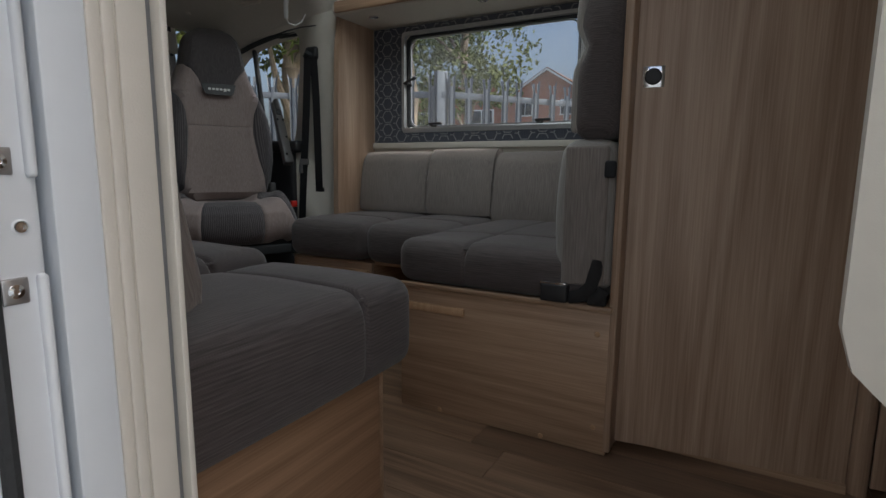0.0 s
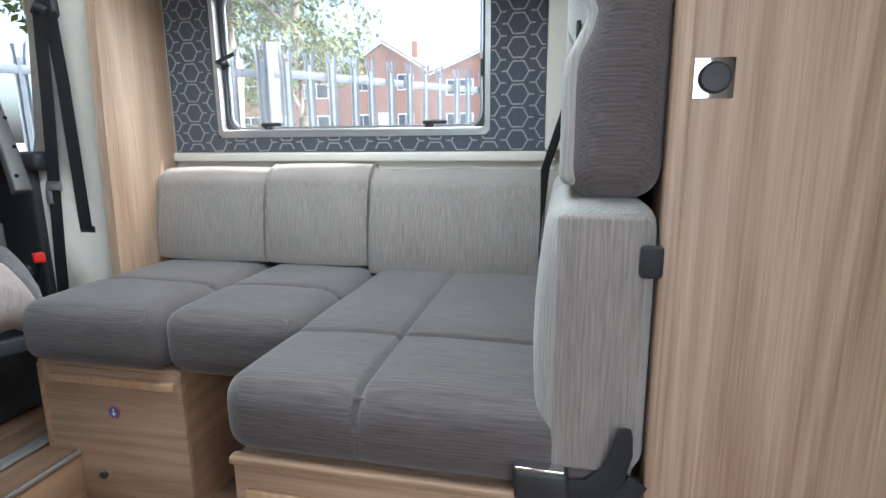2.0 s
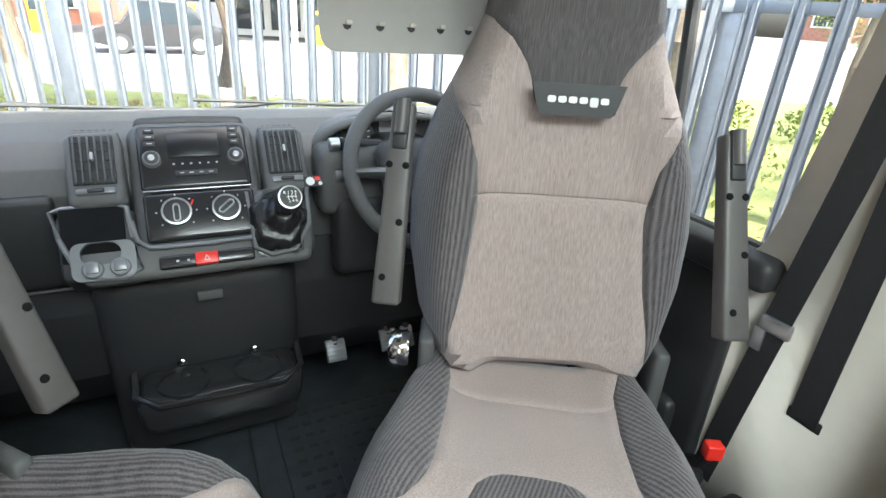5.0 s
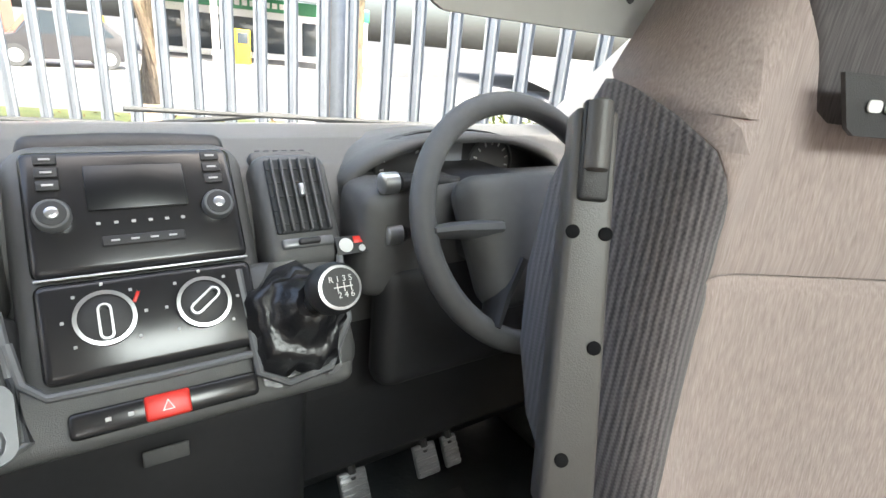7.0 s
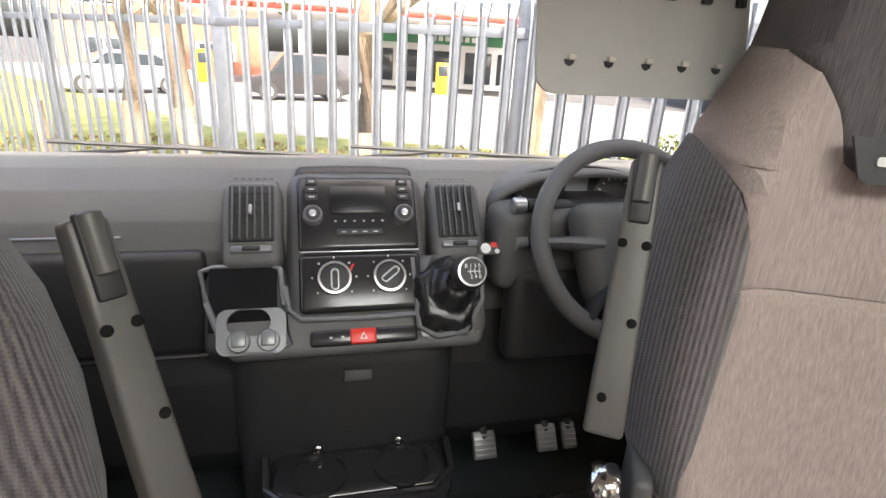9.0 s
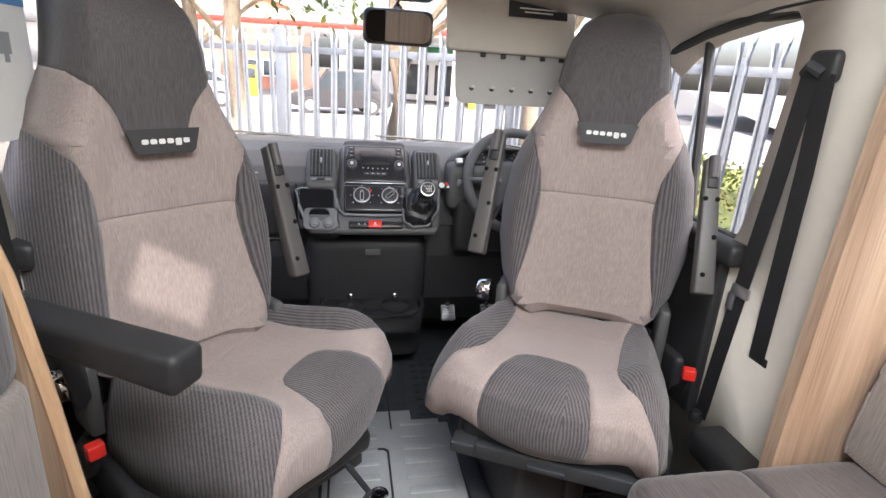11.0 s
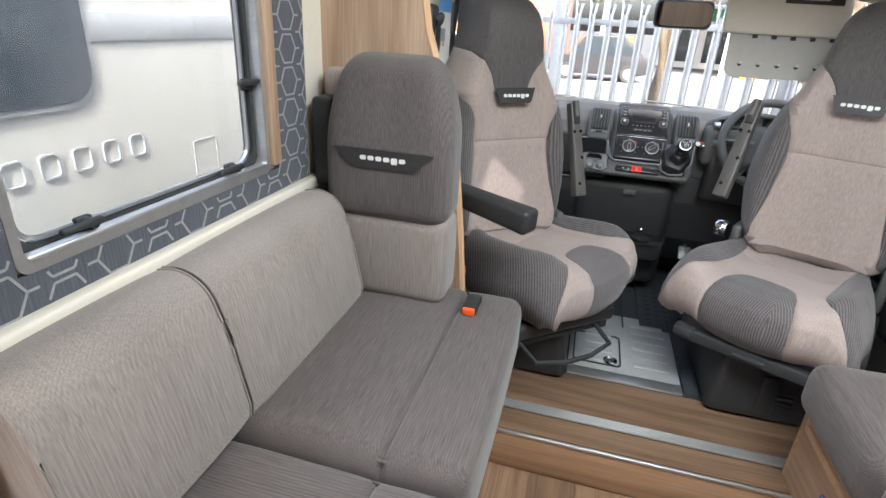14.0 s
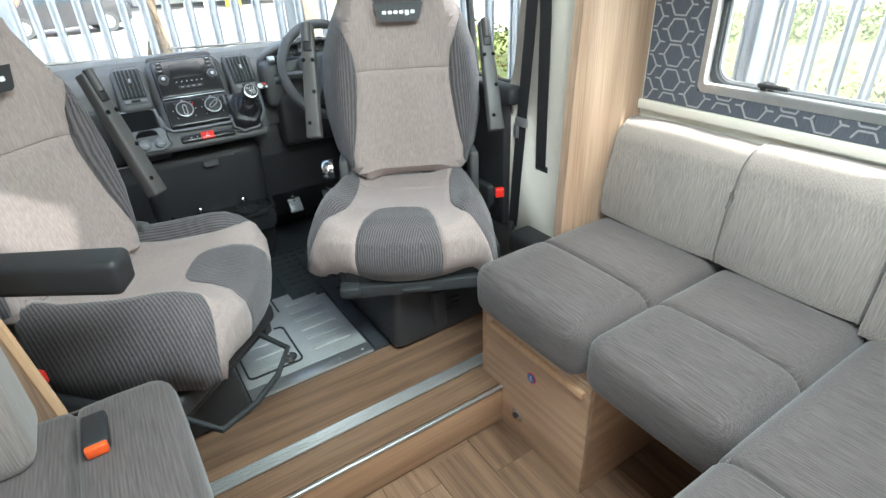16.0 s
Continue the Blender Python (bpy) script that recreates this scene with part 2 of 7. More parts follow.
DARK_PLASTIC = mat("black_plastic", (0.028, 0.028, 0.030), 0.45, spread=0.15, scale=8, bump=0.25, bump_scale=900)
PIANO = mat("gloss_black", (0.024, 0.024, 0.026), 0.2, spread=0.1, scale=4)
ARM_GREY = mat("arm_grey", (0.095, 0.089, 0.086), 0.4, spread=0.08, scale=8, bump=0.2, bump_scale=700)
TRIM_GREY = mat("satin_grey_plastic", (0.20, 0.205, 0.215), 0.32, 0.3, spread=0.06, scale=12)
SILVER = mat("satin_silver", (0.55, 0.56, 0.58), 0.3, 0.9, spread=0.05, scale=20)
CHROME = mat("chrome", (0.75, 0.75, 0.77), 0.08, 1.0, spread=0.02)
ALU = mat("brushed_aluminium", (0.60, 0.61, 0.62), 0.35, 0.85, spread=0.1, scale=30, stretch=(0.05, 1, 1))
PLATE = mat("grey_floor_plate", (0.46, 0.475, 0.465), 0.45, 0.25, spread=0.12, scale=9, bump=0.15, bump_scale=200)
RUBBER = mat("rubber", (0.030, 0.033, 0.036), 0.7, spread=0.2, scale=12, bump=0.3, bump_scale=300)
MAT_RUBBER = mat("rubber_floor", (0.045, 0.052, 0.058), 0.55, spread=0.25, scale=20, bump=0.5, bump_scale=90)
BELT = mat("belt_webbing", (0.018, 0.018, 0.02), 0.75, spread=0.2, scale=90, bump=0.5, bump_scale=700)
RED = mat("red_button", (0.75, 0.03, 0.02), 0.35, spread=0.05)
ORANGE = mat("orange_button", (0.85, 0.11, 0.02), 0.35, spread=0.05)
WHITE_MARK = mat("white_mark", (0.78, 0.78, 0.76), 0.5, spread=0.03)
BLUE_MARK = mat("blue_mark", (0.05, 0.13, 0.42), 0.4, spread=0.05)
# Tint that only dims the sun through the added roof opening.
SUN_DIM = glass("sun_dimming_tint", (0.55, 0.56, 0.57))
SCREEN = mat("blank_screen", (0.008, 0.009, 0.011), 0.3, spread=0.1)
DIM_MARK = mat("grey_mark", (0.50, 0.50, 0.50), 0.5, spread=0.05)
# Flat dull black that stands for the shade inside recesses and screw holes.
RECESS_SHADE = mat("recess_shade_black", (0.014, 0.014, 0.015), 1.0, spread=0.1, specular=0.0)
GALV = mat("galvanised_steel", (0.16, 0.182, 0.212), 0.42, 0.4, spread=0.18, scale=14)
ASPHALT = mat("asphalt", (0.055, 0.055, 0.057), 0.9, spread=0.3, scale=0.6, bump=0.6, bump_scale=90)
PALE_ROAD = mat("concrete_road", (0.22, 0.22, 0.22), 0.85, spread=0.15, scale=0.5, bump=0.3, bump_scale=40)
GRASS = mat("grass_soil", (0.11, 0.15, 0.035), 0.95, spread=0.45, scale=2.0, second=(0.22, 0.24, 0.07))
BLADE = mat("grass_blades", (0.11, 0.17, 0.03), 0.8, spread=0.4, scale=3, second=(0.25, 0.27, 0.06))
LEAF = mat("leaf_green", (0.06, 0.12, 0.022), 0.7, spread=0.5, scale=1.5, second=(0.19, 0.22, 0.035))
LEAF_DRY = mat("fallen_leaf", (0.16, 0.085, 0.035), 0.85, spread=0.5, scale=4, second=(0.28, 0.16, 0.06))
BARK = mat("bark", (0.27, 0.195, 0.14), 0.95, spread=0.5, scale=6, bump=1.0, bump_scale=25, stretch=(1, 1, 0.2), second=(0.52, 0.42, 0.33))
BRICK = mat("red_brick", (0.40, 0.175, 0.115), 0.9, spread=0.25, scale=5, bump=0.4, bump_scale=40)
TILE = mat("roof_tile", (0.16, 0.075, 0.055), 0.85, spread=0.3, scale=4)
PANE_DARK = mat("dark_pane", (0.03, 0.04, 0.05), 0.08, spread=0.1)
CAR_BLACK = mat("car_black", (0.03, 0.03, 0.034), 0.2, spread=0.1)
CAR_WHITE = mat("car_white", (0.72, 0.73, 0.74), 0.2, spread=0.03)
YELLOW = mat("yellow_paint", (0.80, 0.52, 0.02), 0.4, spread=0.05)
GREEN = mat("green_paint", (0.02, 0.22, 0.09), 0.4, spread=0.08)
TINTED = glass("acrylic_pane", (0.84, 0.88, 0.89), 0.01, 0.05)
CLEAR = glass("windscreen_glass", (0.90, 0.94, 0.93), 0.0, 0.008)
MIRROR = mat("mirror", (0.14, 0.145, 0.155), 0.02, 1.0, spread=0.0)
CARAVAN_BODY = mat("caravan_body", (0.42, 0.415, 0.405), 0.3, spread=0.03, scale=1.5)
CARAVAN_GREY = mat("caravan_grey", (0.30, 0.31, 0.33), 0.4, spread=0.08, scale=2)


# ---- shape helpers ----
def part(name, bm, material, parent=None, label="", smooth=True, at=None):
    """Links a bmesh as one mesh object, under a thing or a part."""
    me = bpy.data.meshes.new(name)
    bm.normal_update()
    bm.to_mesh(me)
    bm.free()
    me.materials.append(material)
    if smooth:
        me.polygons.foreach_set("use_smooth", [True] * len(me.polygons))
        me.set_sharp_from_angle(angle=radians(42))
    ob = new(name, me)
    if parent:
        ob.parent = parent
    if at is not None:
        ob.matrix_local = at
    if label:
        ob["label"] = label
    return ob


def thing(name, label, category, at=None, group="", kind=""):
    ob = new(name)
    ob.empty_display_size = 0.05
    if at is not None:
        ob.matrix_world = at
    return tagged(ob, label, category, group, kind)


def steps(h, r, n, m, extra=()):
    """Grid lines along one side of a rounded block of half length h: close together in the rounding."""
    inner = h - r
    out = [-h + r * (1 - math.cos(k / n * math.pi / 2)) for k in range(n)]
    out += [-inner + 2 * inner * k / m for k in range(m + 1)]
    out += [h - r * (1 - math.cos(k / n * math.pi / 2)) for k in range(n - 1, -1, -1)]
    out += [e for e in extra if -inner < e < inner]
    return sorted(out)


def rbox(bm, size, at=(0, 0, 0), r=0.01, n=2, m=(1, 1, 1), bend=None, turn=None, extra=((), (), ())):
    """A block with rounded edges, added to bm. bend: a function that moves each point in the block's own place."""
    half = [s / 2 for s in size]
    r = min(r, min(half) * 0.98)
    lines = [steps(half[i], r, n, m[i], extra[i]) for i in range(3)]
    found = {}

    def vert(p):
        key = tuple(round(c, 5) for c in p)
        if key not in found:
            c = [max(-half[i] + r, min(half[i] - r, p[i])) for i in range(3)]
            d = Vector([p[i] - c[i] for i in range(3)])
            q = Vector(c) + (d.normalized() * r if d.length > 1e-9 else d)
            if bend:
                q = Vector(bend(q.x, q.y, q.z))
            if turn is not None:
                q = turn @ q
            found[key] = bm.verts.new(q + Vector(at))
        return found[key]

    for ax in range(3):
        u, v = (ax + 1) % 3, (ax + 2) % 3
        for side in (-1, 1):
            for i in range(len(lines[u]) - 1):
                for j in range(len(lines[v]) - 1):
                    quad = []
                    for a, b in ((i, j), (i + 1, j), (i + 1, j + 1), (i, j + 1)):
                        p = [0, 0, 0]
                        p[ax], p[u], p[v] = side * half[ax], lines[u][a], lines[v][b]
                        quad.append(vert(p))
                    quad = list(dict.fromkeys(quad))
                    if len(quad) > 2:
                        if side < 0:
                            quad.reverse()
                        try:
                            bm.faces.new(quad)
                        except ValueError:
                            pass
    return bm


def block(size, at=(0, 0, 0), r=0.006, n=2, **more):
    return rbox(bmesh.new(), size, at, r, n, **more)


def slab(bm, a, b):
    """A plain block between two corners."""
    vs = [bm.verts.new((x, y, z)) for x in (a[0], b[0]) for y in (a[1], b[1]) for z in (a[2], b[2])]
    for f in ((0, 1, 3, 2), (4, 6, 7, 5), (0, 4, 5, 1), (2, 3, 7, 6), (0, 2, 6, 4), (1, 5, 7, 3)):
        bm.faces.new([vs[k] for k in f])
    bmesh.ops.recalc_face_normals(bm, faces=bm.faces)
    return bm


def tube(points, radius, sides=10, closed=False, flat=1.0):
    """A round bar through points; flat below 1 squeezes it to a strap."""
    bm = bmesh.new()
    pts = [Vector(p) for p in points]
    rings = []
    for i, p in enumerate(pts):
        a = pts[i - 1] if (i or closed) else p
        b = pts[(i + 1) % len(pts)] if (i < len(pts) - 1 or closed) else p
        d = (b - a).normalized()
        side = d.cross(Vector((0, 0, 1)))
        side = side.normalized() if side.length > 1e-3 else Vector((1, 0, 0))
        up = side.cross(d)
        rad = radius[i] if isinstance(radius, (list, tuple)) else radius
        rings.append([bm.verts.new(p + rad * (math.cos(t) * side * flat + math.sin(t) * up)) for t in (2 * math.pi * k / sides for k in range(sides))])
    for i in range(len(rings) if closed else len(rings) - 1):
        a, b = rings[i], rings[(i + 1) % len(rings)]
        for k in range(sides):
            bm.faces.new((a[k], a[(k + 1) % sides], b[(k + 1) % sides], b[k]))
    if not closed:
        bm.faces.new(rings[0])
        bm.faces.new(rings[-1])
    bmesh.ops.recalc_face_normals(bm, faces=bm.faces)
    return bm


def lathe(profile, sides=24, turn=None, at=(0, 0, 0)):
    """A turned body about z, from (radius, height) pairs."""
    bm = bmesh.new()
    rings = [[bm.verts.new((r * math.cos(2 * math.pi * k / sides), r * math.sin(2 * math.pi * k / sides), h)) for k in range(sides)] for r, h in profile]
    for a, b in zip(rings, rings[1:]):
        for k in range(sides):
            bm.faces.new((a[k], a[(k + 1) % sides], b[(k + 1) % sides], b[k]))
    bm.faces.new(list(reversed(rings[0])))
    bm.faces.new(rings[-1])
    bmesh.ops.recalc_face_normals(bm, faces=bm.faces)
    if turn is not None:
        bmesh.ops.transform(bm, matrix=turn, verts=bm.verts)
    bmesh.ops.translate(bm, vec=at, verts=bm.verts)
    return bm


def prism(outline, a, b, axis="x", bevel=0.0):
    """A flat outline drawn out from a to b along an axis. The outline's pairs are the other two axes in order."""
    bm = bmesh.new()

    def place(p, h):
        return {"x": (h, p[0], p[1]), "y": (p[0], h, p[1]), "z": (p[0], p[1], h)}[axis]

    one, two = [bm.verts.new(place(p, a)) for p in outline], [bm.verts.new(place(p, b)) for p in outline]
    k = len(outline)
    bm.faces.new(one)
    bm.faces.new(list(reversed(two)))
    for i in range(k):
        bm.faces.new((one[i], two[i], two[(i + 1) % k], one[(i + 1) % k]))
    bmesh.ops.recalc_face_normals(bm, faces=bm.faces)
    if bevel:
        bmesh.ops.bevel(bm, geom=list(bm.edges), offset=bevel, segments=2, affect="EDGES", profile=0.6)
    return bm


def rounded(w, h, r, n=5, at=(0, 0)):
    """The outline of a rectangle with rounded corners."""
    out = []
    for cx, cy, a0 in ((w / 2 - r, h / 2 - r, 0), (-w / 2 + r, h / 2 - r, 90), (-w / 2 + r, -h / 2 + r, 180), (w / 2 - r, -h / 2 + r, 270)):
        for k in range(n + 1):
            a = radians(a0 + 90 * k / n)
            out.append((at[0] + cx + r * math.cos(a), at[1] + cy + r * math.sin(a)))
    return out


def ring_frame(outer, inner, a, b, axis="x"):
    """A frame between two outlines with the same number of points, from a to b along an axis."""
    bm = bmesh.new()

    def place(p, h):
        return {"x": (h, p[0], p[1]), "y": (p[0], h, p[1]), "z": (p[0], p[1], h)}[axis]

    loops = [[bm.verts.new(place(p, h)) for p in o] for o, h in ((outer, a), (outer, b), (inner, b), (inner, a))]
    k = len(outer)
    for q in range(4):
        u, v = loops[q], loops[(q + 1) % 4]
        for i in range(k):
            bm.faces.new((u[i], u[(i + 1) % k], v[(i + 1) % k], v[i]))
    bmesh.ops.recalc_face_normals(bm, faces=bm.faces)
    return bm


def merged(*bms):
    out = bmesh.new()
    for b in bms:
        me = bpy.data.meshes.new("scratch")
        b.to_mesh(me)
        b.free()
        out.from_mesh(me)
        bpy.data.meshes.remove(me)
    return out


def solid(name, a, b, material, parent=None, label="", category="", kind="structure"):
    ob = part(name, slab(bmesh.new(), a, b), material, parent, label, smooth=False)
    if category or kind:
        tagged(ob, "", category, "", kind)
    return ob


# ---- the plan (metres; x to the offside, y to the cab, z up from the living floor) ----
OFF, NEAR, BULK, REAR, TOP = 1.0, -1.03, 1.42, -1.9, 1.95
CABZ = 0.145
WIN_Y, WIN_Z = (0.36, 1.228), (0.95, 1.40)
NWIN_Y, NWIN_Z = (0.50, 1.10), (0.96, 1.42)
DOOR_Y = (-0.62, 0.152)


def holed_wall(x0, x1, y0, y1, z0, z1, holes):
    """A wall slab with rectangular openings (y0, y1, z0, z1), cut into upright strips."""
    bm = bmesh.new()
    ys = sorted({y0, y1, *[h[0] for h in holes], *[h[1] for h in holes]})
    for a, b in zip(ys, ys[1:]):
        low = z0
        for h in sorted((h for h in holes if h[0] <= a and h[1] >= b), key=lambda q: q[2]):
            if h[2] > low:
                slab(bm, (x0, a, low), (x1, b, h[2]))
            low = h[3]
        if low < z1:
            slab(bm, (x0, a, low), (x1, b, z1))
    return bm


tagged(part("wall_offside", holed_wall(OFF, OFF + 0.05, REAR, BULK + 0.03, -0.06, TOP, [(*WIN_Y, *WIN_Z)]), CREAM_WALL, smooth=False), "cream wallboard side wall with a window opening", "wall", kind="structure")
tagged(part("wall_nearside", holed_wall(NEAR - 0.05, NEAR, REAR, BULK + 0.03, -0.06, TOP, [(*NWIN_Y, *NWIN_Z), (*DOOR_Y, -0.06, 1.82)]), CREAM_WALL, smooth=False), "cream wallboard side wall with window and door openings", "wall", kind="structure")
solid("wall_rear", (NEAR - 0.05, REAR - 0.05, -0.06), (OFF + 0.05, REAR, TOP), CREAM_WALL, label="cream rear wall closing the living space", category="wall")
LIGHT_X, LIGHT_Y = (-0.35, -0.195), (0.815, 0.99)   # unseen roof opening, added to throw a sun patch on the passenger seat
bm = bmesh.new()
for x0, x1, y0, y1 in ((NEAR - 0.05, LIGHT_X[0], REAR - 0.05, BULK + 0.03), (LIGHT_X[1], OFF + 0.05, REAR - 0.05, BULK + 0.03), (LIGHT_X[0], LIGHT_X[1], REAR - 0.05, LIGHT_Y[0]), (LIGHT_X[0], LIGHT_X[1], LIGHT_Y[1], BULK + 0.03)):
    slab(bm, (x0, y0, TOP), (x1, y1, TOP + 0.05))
tagged(part("ceiling", bm, HEADLINER, smooth=False), "pale cream living area ceiling with an added, unseen roof opening", "ceiling", kind="structure")
# Unseen pane in the added opening; it weakens the sun patch below.
dome = part("rooflight", slab(bmesh.new(), (LIGHT_X[0], LIGHT_Y[0], TOP + 0.03), (LIGHT_X[1], LIGHT_Y[1], TOP + 0.036)), SUN_DIM, smooth=False)
tagged(dome, "unseen added roof pane, tinted to dim the sun patch", "rooflight", kind="structure")
solid("floor", (NEAR, REAR, -0.06), (OFF, 1.338, -0.006), VINYL, label="brown oak plank vinyl floor", category="floor")
solid("step", (NEAR, 1.343, -0.06), (OFF, 1.70, CABZ - 0.006), VINYL, label="raised brown oak vinyl step to the cab", category="step")
tagged(part("step_riser", block((1.9, 0.014, 0.135), (0, 1.336, 0.0675), 0.002, 1), OAK_X), "oak laminate step riser", "riser", kind="structure")
tagged(part("step_edge_trim", block((1.86, 0.012, 0.012), (0, 1.331, 0.137), 0.004, 2), ALU), "thin aluminium step edging", "trim", kind="structure")
strip = block((1.7, 0.042, 0.008), (0, 1.457, CABZ + 0.002), 0.003, 1)
for k in range(5):
    rbox(strip, (1.7, 0.003, 0.003), (0, 1.442 + 0.0075 * k, CABZ + 0.007), 0.001, 1)
tagged(part("floor_trim", strip, ALU), "ribbed aluminium floor joint strip", "trim", kind="structure")

# the cab floor: pressed plate with ribs, a hatch, and the rubber mat ahead of it
cab_floor = solid("cab_floor", (-0.86, 1.70, -0.06), (0.86, 2.9, CABZ - 0.004), MAT_RUBBER, label="dark rubber cab floor", category="floor")
plate = thing("floor_plate", "grey pressed metal floor plate between the cab seats", "floor plate", kind="structure")
part("sheet", block((0.40, 0.50, 0.006), (-0.03, 1.95, CABZ), 0.002, 1), PLATE, plate)
part("edge_bar", block((0.40, 0.05, 0.004), (-0.03, 1.725, CABZ + 0.005), 0.002, 1), ALU, plate, "riveted aluminium edge bar")
for k in range(6):
    for sx in (-0.12, 0.075):
        part("rib", block((0.105 if sx < 0 else 0.13, 0.026, 0.006), (sx, 1.83 + 0.06 * k, CABZ + 0.004), 0.0028, 2), PLATE, plate)
hatch = part("hatch", ring_frame(rounded(0.18, 0.22, 0.02, at=(-0.125, 1.90)), rounded(0.168, 0.208, 0.016, at=(-0.125, 1.90)), CABZ + 0.003, CABZ + 0.007, "z"), DARK_PLASTIC, plate)
part("lock_ring", lathe([(0.026, 0.0), (0.026, 0.005), (0.020, 0.007), (0.018, 0.004), (0.009, 0.004), (0.008, 0.006)], 20, at=(-0.075, 1.823, CABZ + 0.004)), CHROME, plate, "round steel lock ring")
for x in (-0.19, -0.06, 0.06, 0.14):
    part("rivet", lathe([(0.006, 0), (0.005, 0.003), (0.001, 0.004)], 10, at=(x, 1.725, CABZ + 0.007)), SILVER, plate)
tagged(part("floor_sill", slab(bmesh.new(), (0.175, 1.70, CABZ - 0.003), (0.215, 2.45, CABZ + 0.012)), MAT_RUBBER, smooth=False), "dark rubber edge beside the floor plate", "trim", kind="structure")


# ---- bulkheads and cab shell ----
tagged(part("bulkhead_offside", prism([(0.715, 0.0), (0.705, 0.56), (0.715, 0.95), (0.73, 1.30), (0.76, 1.50), (0.80, 1.62), (0.80, TOP), (OFF, TOP), (OFF, 0.0)], BULK, BULK + 0.03, "y"), OAK_Z, smooth=False), "light oak bulkhead between living area and cab", "bulkhead", kind="structure")
left_curve = [(-0.585, 0.14), (-0.595, 0.55), (-0.615, 0.75), (-0.64, 0.95), (-0.69, 1.15), (-0.735, 1.28), (-0.755, 1.40), (-0.755, 1.62), (-0.755, TOP), (NEAR, TOP), (NEAR, 0.14)]
tagged(part("bulkhead_nearside", prism(left_curve, BULK, BULK + 0.022, "y"), OAK_Z, smooth=False), "curved light oak bulkhead behind the passenger seat", "bulkhead", kind="structure")
tagged(part("bulkhead_edging", tube([(x + 0.004, BULK + 0.011, z) for x, z in left_curve[:9]], 0.013, 8), EDGE), "honey oak edging strip along the bulkhead", "trim", kind="structure")
solid("header", (-0.755, BULK, 1.62), (0.80, BULK + 0.03, TOP), CREAM, label="cream header panel over the cab opening", category="panel")


def loft(rows, name, material, label, category, parent=None, thick=0.02, kind="structure"):
    """A curved shell through rows of points, given thickness."""
    bm = bmesh.new()
    grid = [[bm.verts.new(p) for p in row] for row in rows]
    for a, b in zip(grid, grid[1:]):
        for i in range(len(a) - 1):
            bm.faces.new((a[i], a[i + 1], b[i + 1], b[i]))
    ob = part(name, bm, material, parent, label)
    md = ob.modifiers.new("thickness", "SOLIDIFY")
    md.thickness, md.offset = thick, 1
    if kind:
        tagged(ob, "", category, "", kind)
    return ob


ROOF = [(1.44, 1.62), (1.62, 1.605), (1.85, 1.58), (2.05, 1.55), (2.2, 1.51), (2.31, 1.455)]


def roof_row(y, z):
    out = []
    for k in range(-12, 13):
        s = k / 12
        out.append((s * 0.84, y - 0.10 * max(0, y - 2.0) / 0.3 * s * s, z - 0.17 * abs(s) ** 5))
    return out


loft([roof_row(y, z) for y, z in ROOF], "cab_ceiling", HEADLINER, "moulded cream cab headlining", "ceiling")

